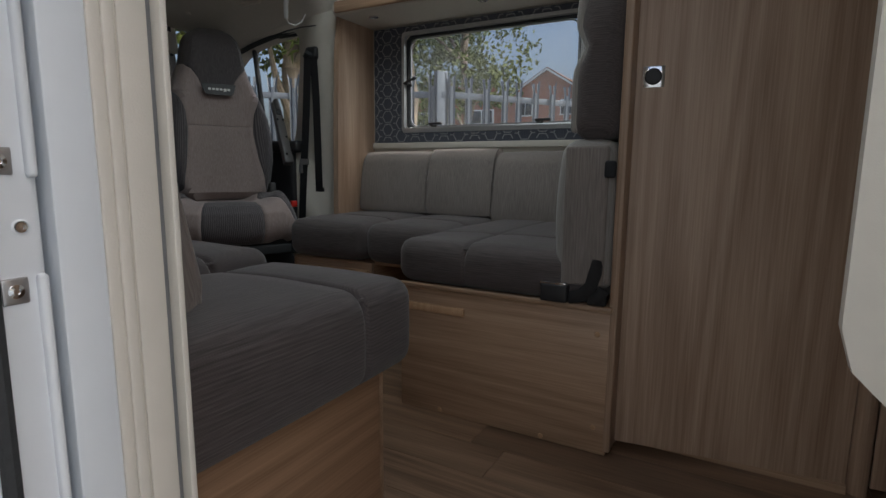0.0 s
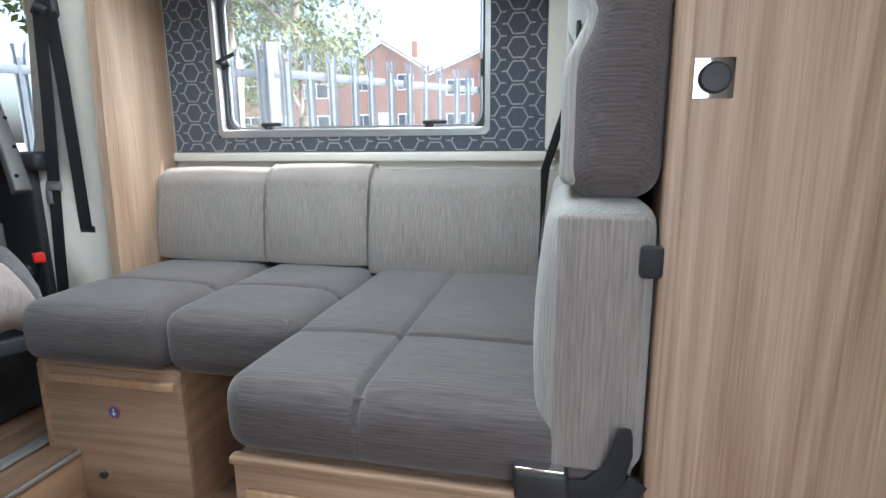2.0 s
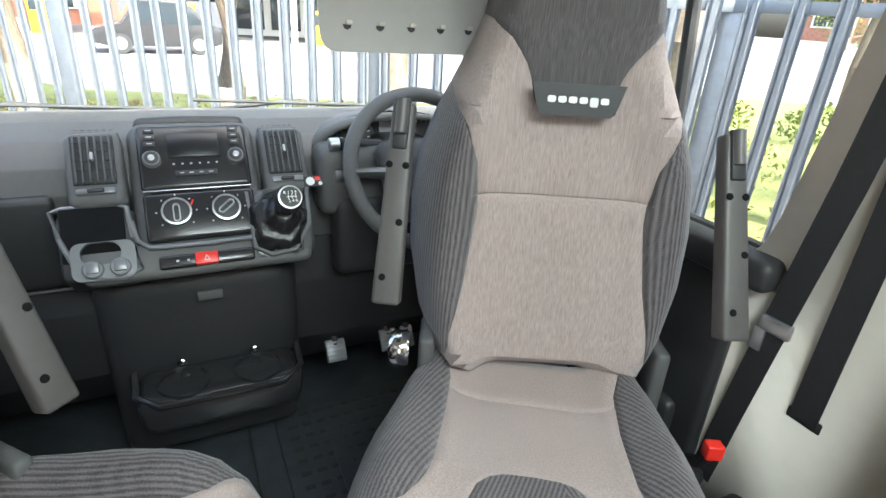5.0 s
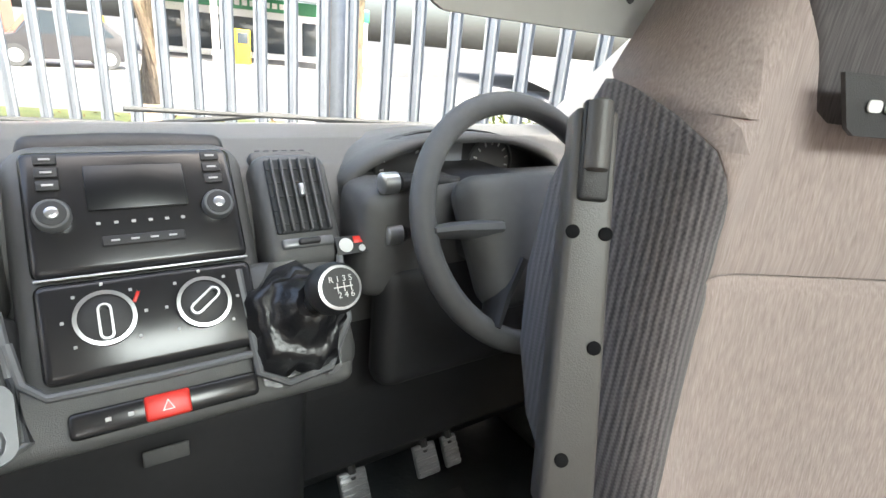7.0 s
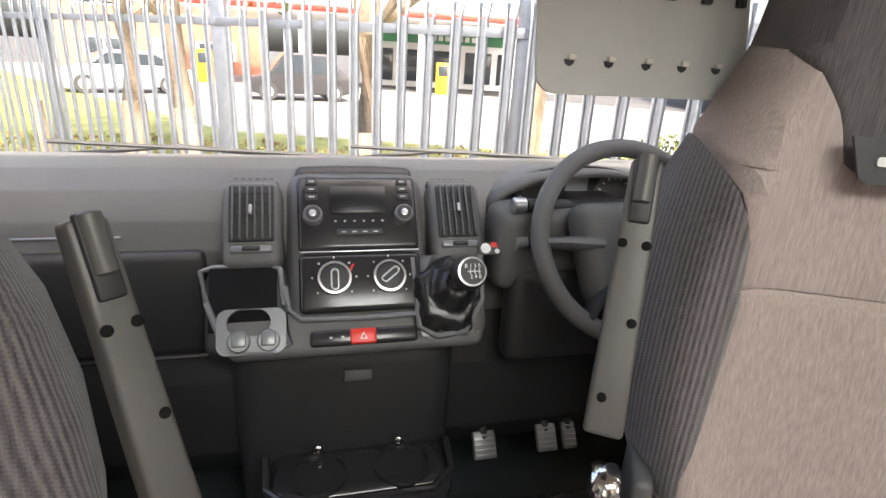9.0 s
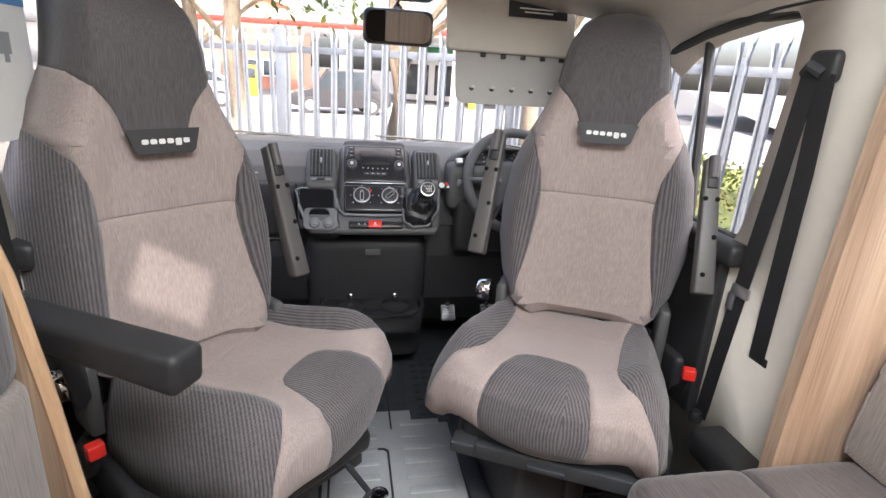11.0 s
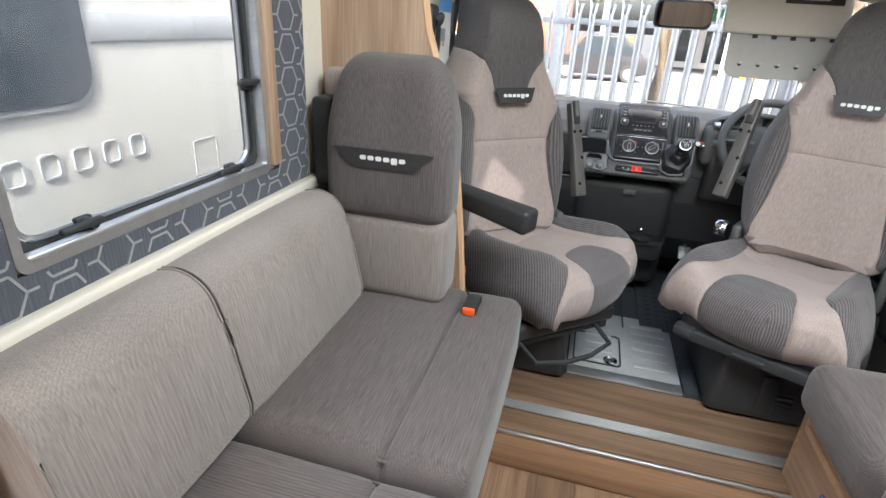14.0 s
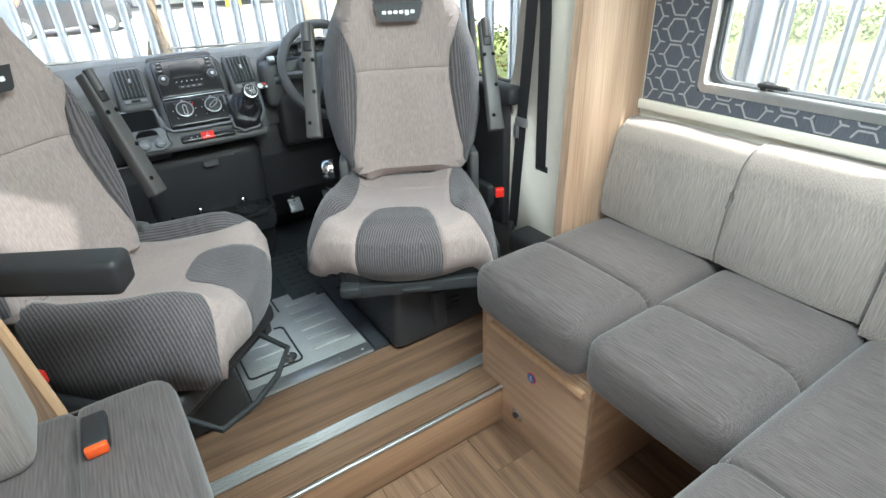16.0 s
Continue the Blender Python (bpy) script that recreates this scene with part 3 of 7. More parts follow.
for side, sx in (("offside", 1), ("nearside", -1)):
    # door card, window surround and pillar, as one cab side with an opening
    wall = thing("cab_side_" + side, "cream and black cab side with door window", "cab side", kind="structure")
    bm = bmesh.new()
    outline = [(1.45, CABZ), (1.45, 1.62), (1.80, 1.575), (2.05, 1.54), (2.28, 1.42), (2.80, 0.96), (2.80, CABZ)]
    hole = [(1.80, 0.885), (1.775, 0.95), (1.72, 1.28), (1.715, 1.40), (1.74, 1.432), (2.09, 1.43), (2.24, 1.355), (2.34, 1.255), (2.44, 1.13), (2.45, 0.95), (2.42, 0.885)]
    # strips round the hole, joined point to nearest point
    xs = lambda y, z: sx * (0.86 - 0.03 * max(0.0, (z - 0.85)) / 0.6)
    long_outline = []
    for p, q in zip(outline, outline[1:] + outline[:1]):
        for k in range(16):
            long_outline.append((p[0] + (q[0] - p[0]) * k / 16, p[1] + (q[1] - p[1]) * k / 16))
    centre = (2.04, 1.12)
    order = sorted(long_outline, key=lambda p: math.atan2(p[1] - centre[1], p[0] - centre[0]))

    def on_hole(p):
        a = math.atan2(p[1] - centre[1], p[0] - centre[0])
        d = (math.cos(a), math.sin(a))
        best = 9
        for u, v in zip(hole, hole[1:] + hole[:1]):
            ex, ey = v[0] - u[0], v[1] - u[1]
            det = d[0] * -ey + d[1] * ex
            if abs(det) < 1e-9:
                continue
            t = ((u[0] - centre[0]) * -ey + (u[1] - centre[1]) * ex) / det
            s = (d[0] * (u[1] - centre[1]) - d[1] * (u[0] - centre[0])) / det
            if t > 0 and -0.001 <= s <= 1.001:
                best = min(best, t)
        return (centre[0] + d[0] * best, centre[1] + d[1] * best)

    inner = [on_hole(p) for p in order]
    ring_o = [bm.verts.new((xs(*p), *p)) for p in order]
    ring_i = [bm.verts.new((xs(*p), *p)) for p in inner]
    k = len(order)
    for i in range(k):
        bm.faces.new((ring_o[i], ring_o[(i + 1) % k], ring_i[(i + 1) % k], ring_i[i]))
    card = part("pillar_panel", bm, CREAM, wall)
    md = card.modifiers.new("thickness", "SOLIDIFY")
    md.thickness, md.offset = 0.05, 1 if sx < 0 else -1
    md.use_even_offset = True
    seal = tube([(xs(*p) - sx * 0.006, *p) for p in inner], 0.013, 8, closed=True)
    part("window_seal", seal, RUBBER, wall, "black rubber window seal")
    part("division_bar", tube([(xs(2.0, z) - sx * 0.004, 2.062 + 0.07 * (z - 1.07), z) for z in (0.88, 1.0, 1.2, 1.43)], 0.014, 8), RUBBER, wall, "black window division bar")
    pane_bm = bmesh.new()
    pane_bm.faces.new([pane_bm.verts.new((xs(*p) + sx * 0.02, *p)) for p in inner])
    pane = part("pane", pane_bm, CLEAR, wall)
    pane.visible_shadow = False
    frame_arch = tube([(sx * 0.792, y, z) for y, z in ((1.60, 1.442), (1.69, 1.445), (1.80, 1.438), (1.95, 1.415), (2.05, 1.397), (2.20, 1.358), (2.33, 1.28), (2.46, 1.16), (2.58, 1.03))], 0.013, 8)
    part("door_seal", frame_arch, RUBBER, wall, "black rubber door seal over the window")
    part("door_card", block((0.05, 0.55, 0.52), (sx * 0.835, 2.02, 0.60), 0.03, 3), DARK_PLASTIC, wall, "black plastic lower door card")
    part("sill_top", block((0.09, 0.62, 0.05), (sx * 0.84, 2.02, 0.862), 0.02, 3), GREY_PLASTIC, wall, "dark grey door top moulding")

solid("cab_nose", (-0.95, 2.86, -0.3), (0.95, 2.95, 0.93), DARK_PLASTIC, label="closed dark cab front under the windscreen", category="bulkhead")

# windscreen
screen = thing("windscreen", "wide raked clear windscreen with black lower edge", "windscreen", kind="structure")
ws = bmesh.new()
rows = []
for k in range(7):
    q = k / 6
    y, z = 2.84 - 0.50 * q, 0.945 + 0.52 * q
    rows.append([ws.verts.new((s * (0.87 - 0.09 * q), y - 0.10 * s * s, z)) for s in [i / 8 for i in range(-8, 9)]])
for a, b in zip(rows, rows[1:]):
    for i in range(16):
        ws.faces.new((a[i], a[i + 1], b[i + 1], b[i]))
pane = part("pane", ws, CLEAR, screen)
pane.visible_shadow = False
part("lower_seal", tube([(s * 0.87, 2.83 - 0.10 * s * s, 0.955) for s in [i / 8 for i in range(-8, 9)]], 0.012, 8), RUBBER, screen, "black lower windscreen seal")
for sx in (-1, 1):
    part("pillar_trim", tube([(sx * (0.86 - 0.07 * q), 2.73 - 0.47 * q, 0.96 + 0.49 * q) for q in (0, 0.25, 0.5, 0.75, 1)], 0.035, 10), CREAM, screen, "cream windscreen pillar trim")
for x0, x1 in ((-0.75, -0.15), (-0.1, 0.5)):
    wiper = thing("wiper", "black windscreen wiper resting at the screen's foot", "wiper", group="windscreen wipers")
    part("arm", tube([(x0, 2.90, 0.955), ((x0 + x1) / 2, 2.90, 0.985), (x1, 2.89, 0.962)], 0.006, 6), RUBBER, wiper)
    part("blade", tube([(x0 + 0.05, 2.875, 0.995), (x1 + 0.1, 2.885, 0.968)], 0.005, 6), RUBBER, wiper)


# ---- windows of the living area ----
def latch(parent, at, sx):
    """A small black window catch: base, pivot and lever."""
    ob = part("catch", merged(block((0.012, 0.03, 0.026), (0, 0, 0), 0.004), lathe([(0.008, -0.02), (0.009, 0), (0.008, 0.012)], 12, Matrix.Rotation(radians(90 * -sx), 4, "Y"), (-0.014 * sx, 0, 0.004)), block((0.012, 0.075, 0.012), (-0.024 * sx, -0.022, 0.008), 0.005)), DARK_PLASTIC, parent, "black window catch")
    ob.location = at
    return ob


def side_window(name, x, sx, ys, zs, label):
    w = thing(name, label, "window", kind="structure")
    cy, cz, dy, dz = (ys[0] + ys[1]) / 2, (zs[0] + zs[1]) / 2, ys[1] - ys[0], zs[1] - zs[0]
    part("window_frame", ring_frame(rounded(dy + 0.01, dz + 0.01, 0.05, at=(cy, cz)), rounded(dy - 0.022, dz - 0.018, 0.045, at=(cy, cz)), x + 0.012 * sx, x + 0.040 * sx), RUBBER, w, "black rubber window frame")
    part("casing", ring_frame(rounded(dy + 0.028, dz + 0.028, 0.02, at=(cy, cz)), rounded(dy - 0.002, dz - 0.002, 0.02, at=(cy, cz)), x - 0.014 * sx, x + 0.010 * sx), ALU, w, "slim inner window casing")
    pane = part("pane", prism(rounded(dy - 0.015, dz - 0.012, 0.04, at=(cy, cz)), x + 0.028 * sx, x + 0.034 * sx), TINTED, w, "tinted acrylic pane")
    pane.visible_shadow = False
    part("inner_rim", ring_frame(rounded(dy - 0.03, dz - 0.026, 0.045, at=(cy, cz)), rounded(dy - 0.042, dz - 0.038, 0.04, at=(cy, cz)), x + 0.020 * sx, x + 0.028 * sx), SILVER, w, "pale inner rim")
    for f in (0.2, 0.82):
        latch(w, (x + 0.012 * sx, ys[0] + dy * f, zs[0] + 0.018), sx)
    rail = part("blind_rail", block((0.02, dy - 0.01, 0.014), (x - 0.004 * sx, cy, zs[0] + 0.004), 0.004), ALU, w, "aluminium blind rail")
    return w


win_off = side_window("window_offside", OFF, 1, WIN_Y, WIN_Z, "rounded acrylic side window over the sofa")
side = latch(win_off, (OFF + 0.014, WIN_Y[1] - 0.012, 1.17), 1)
side.rotation_euler = (radians(-20), 0, 0)
part("side_catch", block((0.012, 0.012, 0.05), (OFF + 0.014, WIN_Y[0] + 0.012, 1.13), 0.004), DARK_PLASTIC, win_off, "black window catch")
win_near = side_window("window_nearside", NEAR, -1, NWIN_Y, NWIN_Z, "rounded acrylic side window over the long bench")
side = latch(win_near, (NEAR - 0.014, NWIN_Y[1] - 0.02, 1.15), -1)
part("rail_post", block((0.03, 0.035, 0.50), (NEAR + 0.01, NWIN_Y[1] + 0.03, 1.21), 0.004), OAK_Z, win_near, "oak upright blind post")


# ---- hexagon cloth panels round the windows ----
def hex_panel(name, x, sx, y0, y1, z0, z1, hole, pitch, label):
    """Padded dark cloth with a raised pale honeycomb, open for the window."""
    p = thing(name, label, "wall panel", kind="structure")
    bm = bmesh.new()
    a, b = sorted((x, x - 0.012 * sx))
    for u0, u1, v0, v1 in ((y0, hole[0], z0, z1), (hole[1], y1, z0, z1), (hole[0], hole[1], z0, hole[2]), (hole[0], hole[1], hole[3], z1)):
        if u1 - u0 > 0.005 and v1 - v0 > 0.005:
            part("cloth", slab(bmesh.new(), (a, u0, v0), (b, u1, v1)), PANEL_CLOTH, p, smooth=False)
    xf = x - 0.012 * sx
    r = pitch / 2
    w = 0.0021
    inside = lambda u, v: y0 < u < y1 and z0 < v < z1 and not (hole[0] < u < hole[1] and hole[2] < v < hole[3])

    def line(u, v):
        if not (inside(*u) and inside(*v)):
            return
        dy, dz = v[0] - u[0], v[1] - u[1]
        ln = math.hypot(dy, dz)
        ny, nz = -dz / ln * w, dy / ln * w
        base = [(xf, u[0] + ny, u[1] + nz), (xf, u[0] - ny, u[1] - nz), (xf, v[0] - ny, v[1] - nz), (xf, v[0] + ny, v[1] + nz)]
        top = [(xf - 0.0012 * sx, q[1] * 1.0, q[2]) for q in base]
        lo, hi = [bm.verts.new(q) for q in base], [bm.verts.new(q) for q in top]
        bm.faces.new(hi)
        for i in range(4):
            bm.faces.new((lo[i], lo[(i + 1) % 4], hi[(i + 1) % 4], hi[i]))

    # hexagons in columns, each tied to the next column by a short stitch
    col, row = r * 2.55, r * 2.0
    cuts = 3
    for i in range(int((y1 - y0) / col) + 2):
        for j in range(int((z1 - z0) / row) + 2):
            cy, cz = y0 + i * col, z0 + j * row + (row / 2 if i % 2 else 0)
            pts = [(cy + r * 0.98 * math.cos(radians(60 * k)), cz + r * 0.98 * math.sin(radians(60 * k))) for k in range(6)]
            for k in range(6):
                u, v = pts[k], pts[(k + 1) % 6]
                for c in range(cuts):
                    line(tuple(u[d] + (v[d] - u[d]) * c / cuts for d in (0, 1)), tuple(u[d] + (v[d] - u[d]) * (c + 1) / cuts for d in (0, 1)))
            for k in (0, 3):
                e = pts[k]
                mid = (e[0] + (0.5 * r if k == 0 else -0.5 * r), e[1])
                line(e, mid)
    bmesh.ops.recalc_face_normals(bm, faces=bm.faces)
    tagged(part("stitching", bm, CORD, p, "pale stitched honeycomb lines", smooth=False), kind="stuff")
    return p


hex_panel("hexagon_panel_offside", OFF, 1, 0.185, 1.408, 0.889, 1.44, (WIN_Y[0] - 0.014, WIN_Y[1] + 0.014, WIN_Z[0] - 0.014, WIN_Z[1] + 0.014), 0.064, "slate cloth wall panel with pale hexagon stitching")
hex_panel("hexagon_panel_nearside", NEAR, -1, 0.36, 1.30, 0.885, 1.44, (NWIN_Y[0] - 0.014, NWIN_Y[1] + 0.05, NWIN_Z[0] - 0.014, NWIN_Z[1] + 0.014), 0.075, "slate cloth wall panel with pale hexagon stitching")
tagged(part("panel_ledge", block((0.018, 1.24, 0.03), (OFF - 0.009, 0.80, 0.873), 0.006), CREAM), "cream ledge under the hexagon panel", "trim", kind="structure")
tagged(part("panel_ledge", block((0.035, 0.97, 0.035), (NEAR + 0.018, 0.845, 0.872), 0.010), CREAM), "cream ledge under the hexagon panel", "trim", kind="structure")
tagged(part("corner_cover", block((0.05, 0.19, 1.06), (OFF - 0.027, 0.09, 1.42), 0.01), CREAM), "cream cover strip beside the belted seat", "trim", kind="structure")

# overhead locker over the sofa
locker = thing("overhead_locker", "cream overhead locker with downlights over the sofa", "locker")
part("body", prism([(OFF, 1.445), (0.70, 1.445), (0.685, 1.46), (0.685, 1.485), (0.72, 1.50), (0.72, TOP - 0.004), (OFF, TOP - 0.004)], 0.03, BULK - 0.004, "y"), CREAM, locker)
part("lip", block((0.02, 1.37, 0.05), (0.69, 0.72, 1.475), 0.008), OAK_Y, locker, "oak front lip")
for y in (0.15, 0.72, 1.27):
    part("downlight", lathe([(0.022, 0.0), (0.022, -0.004), (0.014, -0.005), (0.013, -0.002)], 18, at=(0.80, y, 1.445)), CHROME, locker, "small chrome downlight")

# door jambs in moulded strips, and the rolled oak post by the entry
for x0, x1, face, mt, nm, lb in ((-1.002, -0.996, 0.145, CREAM, "door_jamb", "cream edge bead of the entry jamb"), (-1.010, -1.002, 0.157, TRIM_GREY, "jamb_seal", "grey rubber seal of the entry door"),
                                 (-1.034, -1.010, 0.150, CREAM, "door_jamb", "cream moulded entry door jamb"), (-1.037, -1.034, 0.160, RUBBER, "jamb_seal", "dark joint line in the entry jamb"),
                                 (-1.046, -1.037, 0.1475, CREAM, "door_jamb", "cream moulded entry door jamb"), (-1.056, -1.046, 0.149, CREAM, "door_jamb", "cream moulded entry door jamb"), (-1.088, -1.056, 0.1505, DOOR_WHITE, "door_jamb", "bluish white outer frame of the entry")):
    tagged(part(nm, block((x1 - x0, 0.05, 1.90), ((x0 + x1) / 2, face + 0.025, 0.89), 0.0014, 2), mt), lb, "door jamb", kind="structure")
tagged(part("door_jamb", block((0.095, 0.04, 1.90), (NEAR - 0.028, DOOR_Y[0] + 0.008, 0.89), 0.008), CREAM), "cream moulded entry door jamb", "door jamb", kind="structure")
tagged(part("entry_post", block((0.075, 0.085, 1.93), (NEAR + 0.045, 0.305, 0.97), 0.034, 5), OAK_Z), "rounded oak post between entry door and bench", "post", kind="structure")
tagged(part("entry_panel", slab(bmesh.new(), (NEAR + 0.004, DOOR_Y[1] + 0.03, 0.0), (NEAR + 0.03, 0.27, 1.93)), CREAM, smooth=False), "cream panel beside the entry", "panel", kind="structure")
solid("entry_sill", (NEAR - 0.09, DOOR_Y[0], -0.09), (NEAR, DOOR_Y[1], -0.062), ALU, label="aluminium entry sill", category="sill")

# ---- soft furniture ----
def cushion(name, size, at, material, label, group, r=0.035, seam=None, turn=None, puff=0.012, category="cushion", ridge="x"):
    """A stuffed cushion: rounded block, swollen faces, a sunken seam line across it and piping along the edge."""
    sx, sy, sz = size

    def bend(x, y, z):
        u, v, w = 2 * x / sx, 2 * y / sy, 2 * z / sz
        k = [(1 - u * u), (1 - v * v), (1 - w * w)]
        x += puff * 0.5 * u * max(0, k[1]) * max(0, k[2])
        y += puff * 0.5 * v * max(0, k[0]) * max(0, k[2])
        z += puff * w * max(0, k[0]) ** 0.7 * max(0, k[1]) ** 0.7
        for ax, pos in seam or ():
            d = (x if ax == "x" else y) - pos
            if z > 0:
                z -= 0.013 * math.exp(-(d / 0.006) ** 2) + 0.004 * math.exp(-(d / 0.02) ** 2)
            face = 1 if abs(w) < 0.9 else 0
            if ax == "x" and abs(v) > 0.9 and face:
                y -= math.copysign(0.004, y) * math.exp(-(d / 0.006) ** 2)
            if ax == "y" and abs(u) > 0.9 and face:
                x -= math.copysign(0.004, x) * math.exp(-(d / 0.006) ** 2)
        wob = noise.noise(Vector((x * 7 + at[0] * 9, y * 7 + at[1] * 9, z * 7))) * 0.0025
        return (x, y, z + wob * (1 if z > 0 else 0))

    extra = [(), (), ()]
    for ax, pos in seam or ():
        extra["xyz".index(ax)] = tuple(pos + d for d in (-0.014, -0.009, -0.005, -0.002, 0, 0.002, 0.005, 0.009, 0.014))
    bm = rbox(bmesh.new(), size, (0, 0, 0), r, 4, (8, 8, 4), bend=bend, extra=extra)
    ob = thing(name, label, category, group=group)
    body = part("cover", bm, material, ob)
    z = sz / 2 - r * 0.42
    inset = r * 0.36
    loop = [(p[0], p[1], z + puff * 0.1) for p in rounded(sx - 2 * inset + 0.004, sy - 2 * inset + 0.004, r, 4)]
    part("piping", tube(loop, 0.0028, 6, closed=True), material, ob)
    ob.matrix_world = turn if turn is not None else pose(*at)
    return ob


def waterfall_back(y0, y1, z0, z1, depth, lean, at_x, sx, label, group):
    """A back cushion with a broad rounded top front edge, square ends and piping round both ends; sx: the way it faces."""
    ob = thing("back_cushion", label, "cushion", group=group)
    h, r, half = z1 - z0, 0.078, (y1 - y0) / 2
    arc = [(depth / 2 - r + r * math.sin(radians(9 * k)), h / 2 - r + r * math.cos(radians(9 * k))) for k in range(11)]
    side = [(-depth / 2, h / 2 - 0.012), (-depth / 2 + 0.012, h / 2), *arc, (depth / 2 + 0.004, h / 2 - r - 0.03), (depth / 2 + 0.006, 0.0), (depth / 2 + 0.003, -h / 2 + 0.03), (depth / 2 - 0.006, -h / 2 + 0.004), (depth / 2 - 0.02, -h / 2), (-depth / 2, -h / 2)]
    bm = bmesh.new()
    stops = [(-1, 0.010), (-1, 0.004), (-0.985, 0.001), (-0.955, 0.0), (-0.8, -0.002), (-0.4, -0.004), (0, -0.0045), (0.4, -0.004), (0.8, -0.002), (0.955, 0.0), (0.985, 0.001), (1, 0.004), (1, 0.010)]
    rings = []
    for i, (q, sink) in enumerate(stops):
        y = q * (half - 0.001) + (0.003 if i == 1 else -0.003 if i == len(stops) - 2 else 0)
        ring = []
        for x, z in side:
            k = max(0.2, 1 - 2 * sink / depth)
            wob = 0.0015 * noise.noise(Vector((x * 9, (y + y0) * 8, z * 9)))
            ring.append(bm.verts.new((sx * (x * k + wob), y, z * (1 - 2 * sink / h))))
        rings.append(ring)
    m = len(side)
    for p, q in zip(rings, rings[1:]):
        for i in range(m):
            bm.faces.new((p[i], p[(i + 1) % m], q[(i + 1) % m], q[i]))
    bm.faces.new(rings[0])
    bm.faces.new(list(reversed(rings[-1])))
    bmesh.ops.recalc_face_normals(bm, faces=bm.faces)
    part("cover", bm, LIGHT_WEAVE, ob)
    for e in (-1, 1):
        part("piping", tube([(sx * (x + 0.0005), e * (half - 0.004), z) for x, z in side[1:-2]], 0.0026, 6), LIGHT_WEAVE, ob)
    ob.matrix_world = pose(at_x, (y0 + y1) / 2, (z0 + z1) / 2, 0, lean, 0)
    return ob


def bench_base(name, label):
    return thing(name, label, "bench locker")


# offside L-shaped seat
base = bench_base("bench_locker", "light oak bench base under the belted seats")
part("front_panel", block((0.018, 0.655, 0.405), (0.109, 0.3275, 0.2025), 0.003, 1), OAK_Y, base)
part("side_panel", block((0.80, 0.018, 0.395), (0.52, 0.646, 0.20), 0.003, 1), OAK_X, base)
part("top_board", block((0.86, 0.65, 0.012), (0.55, 0.327, 0.399), 0.003, 1), OAK_Y, base)
part("handle_strip", block((0.012, 0.205, 0.026), (0.096, 0.53, 0.338), 0.004, 2), EDGE, base, "honey oak grip strip")
part("batten", block((0.022, 0.655, 0.016), (0.098, 0.3275, 0.405), 0.005, 2), OAK_Y, base)
for y, z in ((0.035, 0.335), (0.035, 0.075), (0.51, 0.012), (0.18, 0.012), (0.46, 0.338), (0.60, 0.338)):
    part("screw_cap", lathe([(0.008 if z < 0.3 or y < 0.1 else 0.003, 0), (0.006 if z < 0.3 or y < 0.1 else 0.002, 0.003)], 12, Matrix.Rotation(radians(-90), 4, "Y"), (0.0995 if y < 0.1 or z < 0.1 else 0.089, y, z)), EDGE, base)
front_box = bench_base("drawer_locker", "light oak locker base with a drawer under the front sofa cushion")
part("front_panel", block((0.018, 0.42, 0.375), (0.421, 1.215, 0.1875), 0.003, 1), OAK_Y, front_box)
part("side_panel", block((0.56, 0.018, 0.375), (0.70, 1.014, 0.1875), 0.003, 1), OAK_X, front_box)
part("fore_panel", block((0.30, 0.018, 0.375), (0.56, 1.416, 0.1875), 0.003, 1), OAK_X, front_box)
part("drawer_lip", block((0.014, 0.36, 0.022), (0.408, 1.20, 0.345), 0.004, 2), EDGE, front_box, "honey oak drawer lip")
part("top_board", block((0.57, 0.42, 0.012), (0.70, 1.215, 0.379), 0.003, 1), OAK_Y, front_box)
sticker = part("warning_sticker", lathe([(0.017, 0), (0.017, 0.001)], 24, Matrix.Rotation(radians(-90), 4, "Y"), (0.4115, 1.206, 0.262)), RED, front_box, "round blue warning sticker with a red rim")
part("sticker_face", lathe([(0.0145, 0), (0.0145, 0.001)], 24, Matrix.Rotation(radians(-90), 4, "Y"), (0.4100, 1.206, 0.262)), BLUE_MARK, sticker)
part("sticker_sign", merged(block((0.001, 0.003, 0.02), (0.4085, 1.206, 0.262), 0.0003, 1), block((0.001, 0.012, 0.004), (0.4085, 1.206, 0.258), 0.0003, 1)), WHITE_MARK, sticker)
lock = part("push_lock", block((0.008, 0.045, 0.028), (0.409, 1.257, 0.085), 0.005, 2), CHROME, front_box, "chrome push lock")
part("lock_button", lathe([(0.010, 0), (0.010, 0.005), (0.007, 0.007)], 16, Matrix.Rotation(radians(-90), 4, "Y"), (0.405, 1.257, 0.085)), DARK_PLASTIC, lock)
tagged(part("bench_back_panel", slab(bmesh.new(), (0.90, 0.655, 0.0), (0.915, 1.005, 0.40)), OAK_Y, smooth=False), "oak panel at the back of the knee space", "panel", kind="structure")
tagged(part("bench_rail", block((0.05, 0.36, 0.02), (0.46, 0.83, 0.385), 0.003, 1), OAK_Y), "oak rail bridging the two bench bases", "rail", kind="structure")

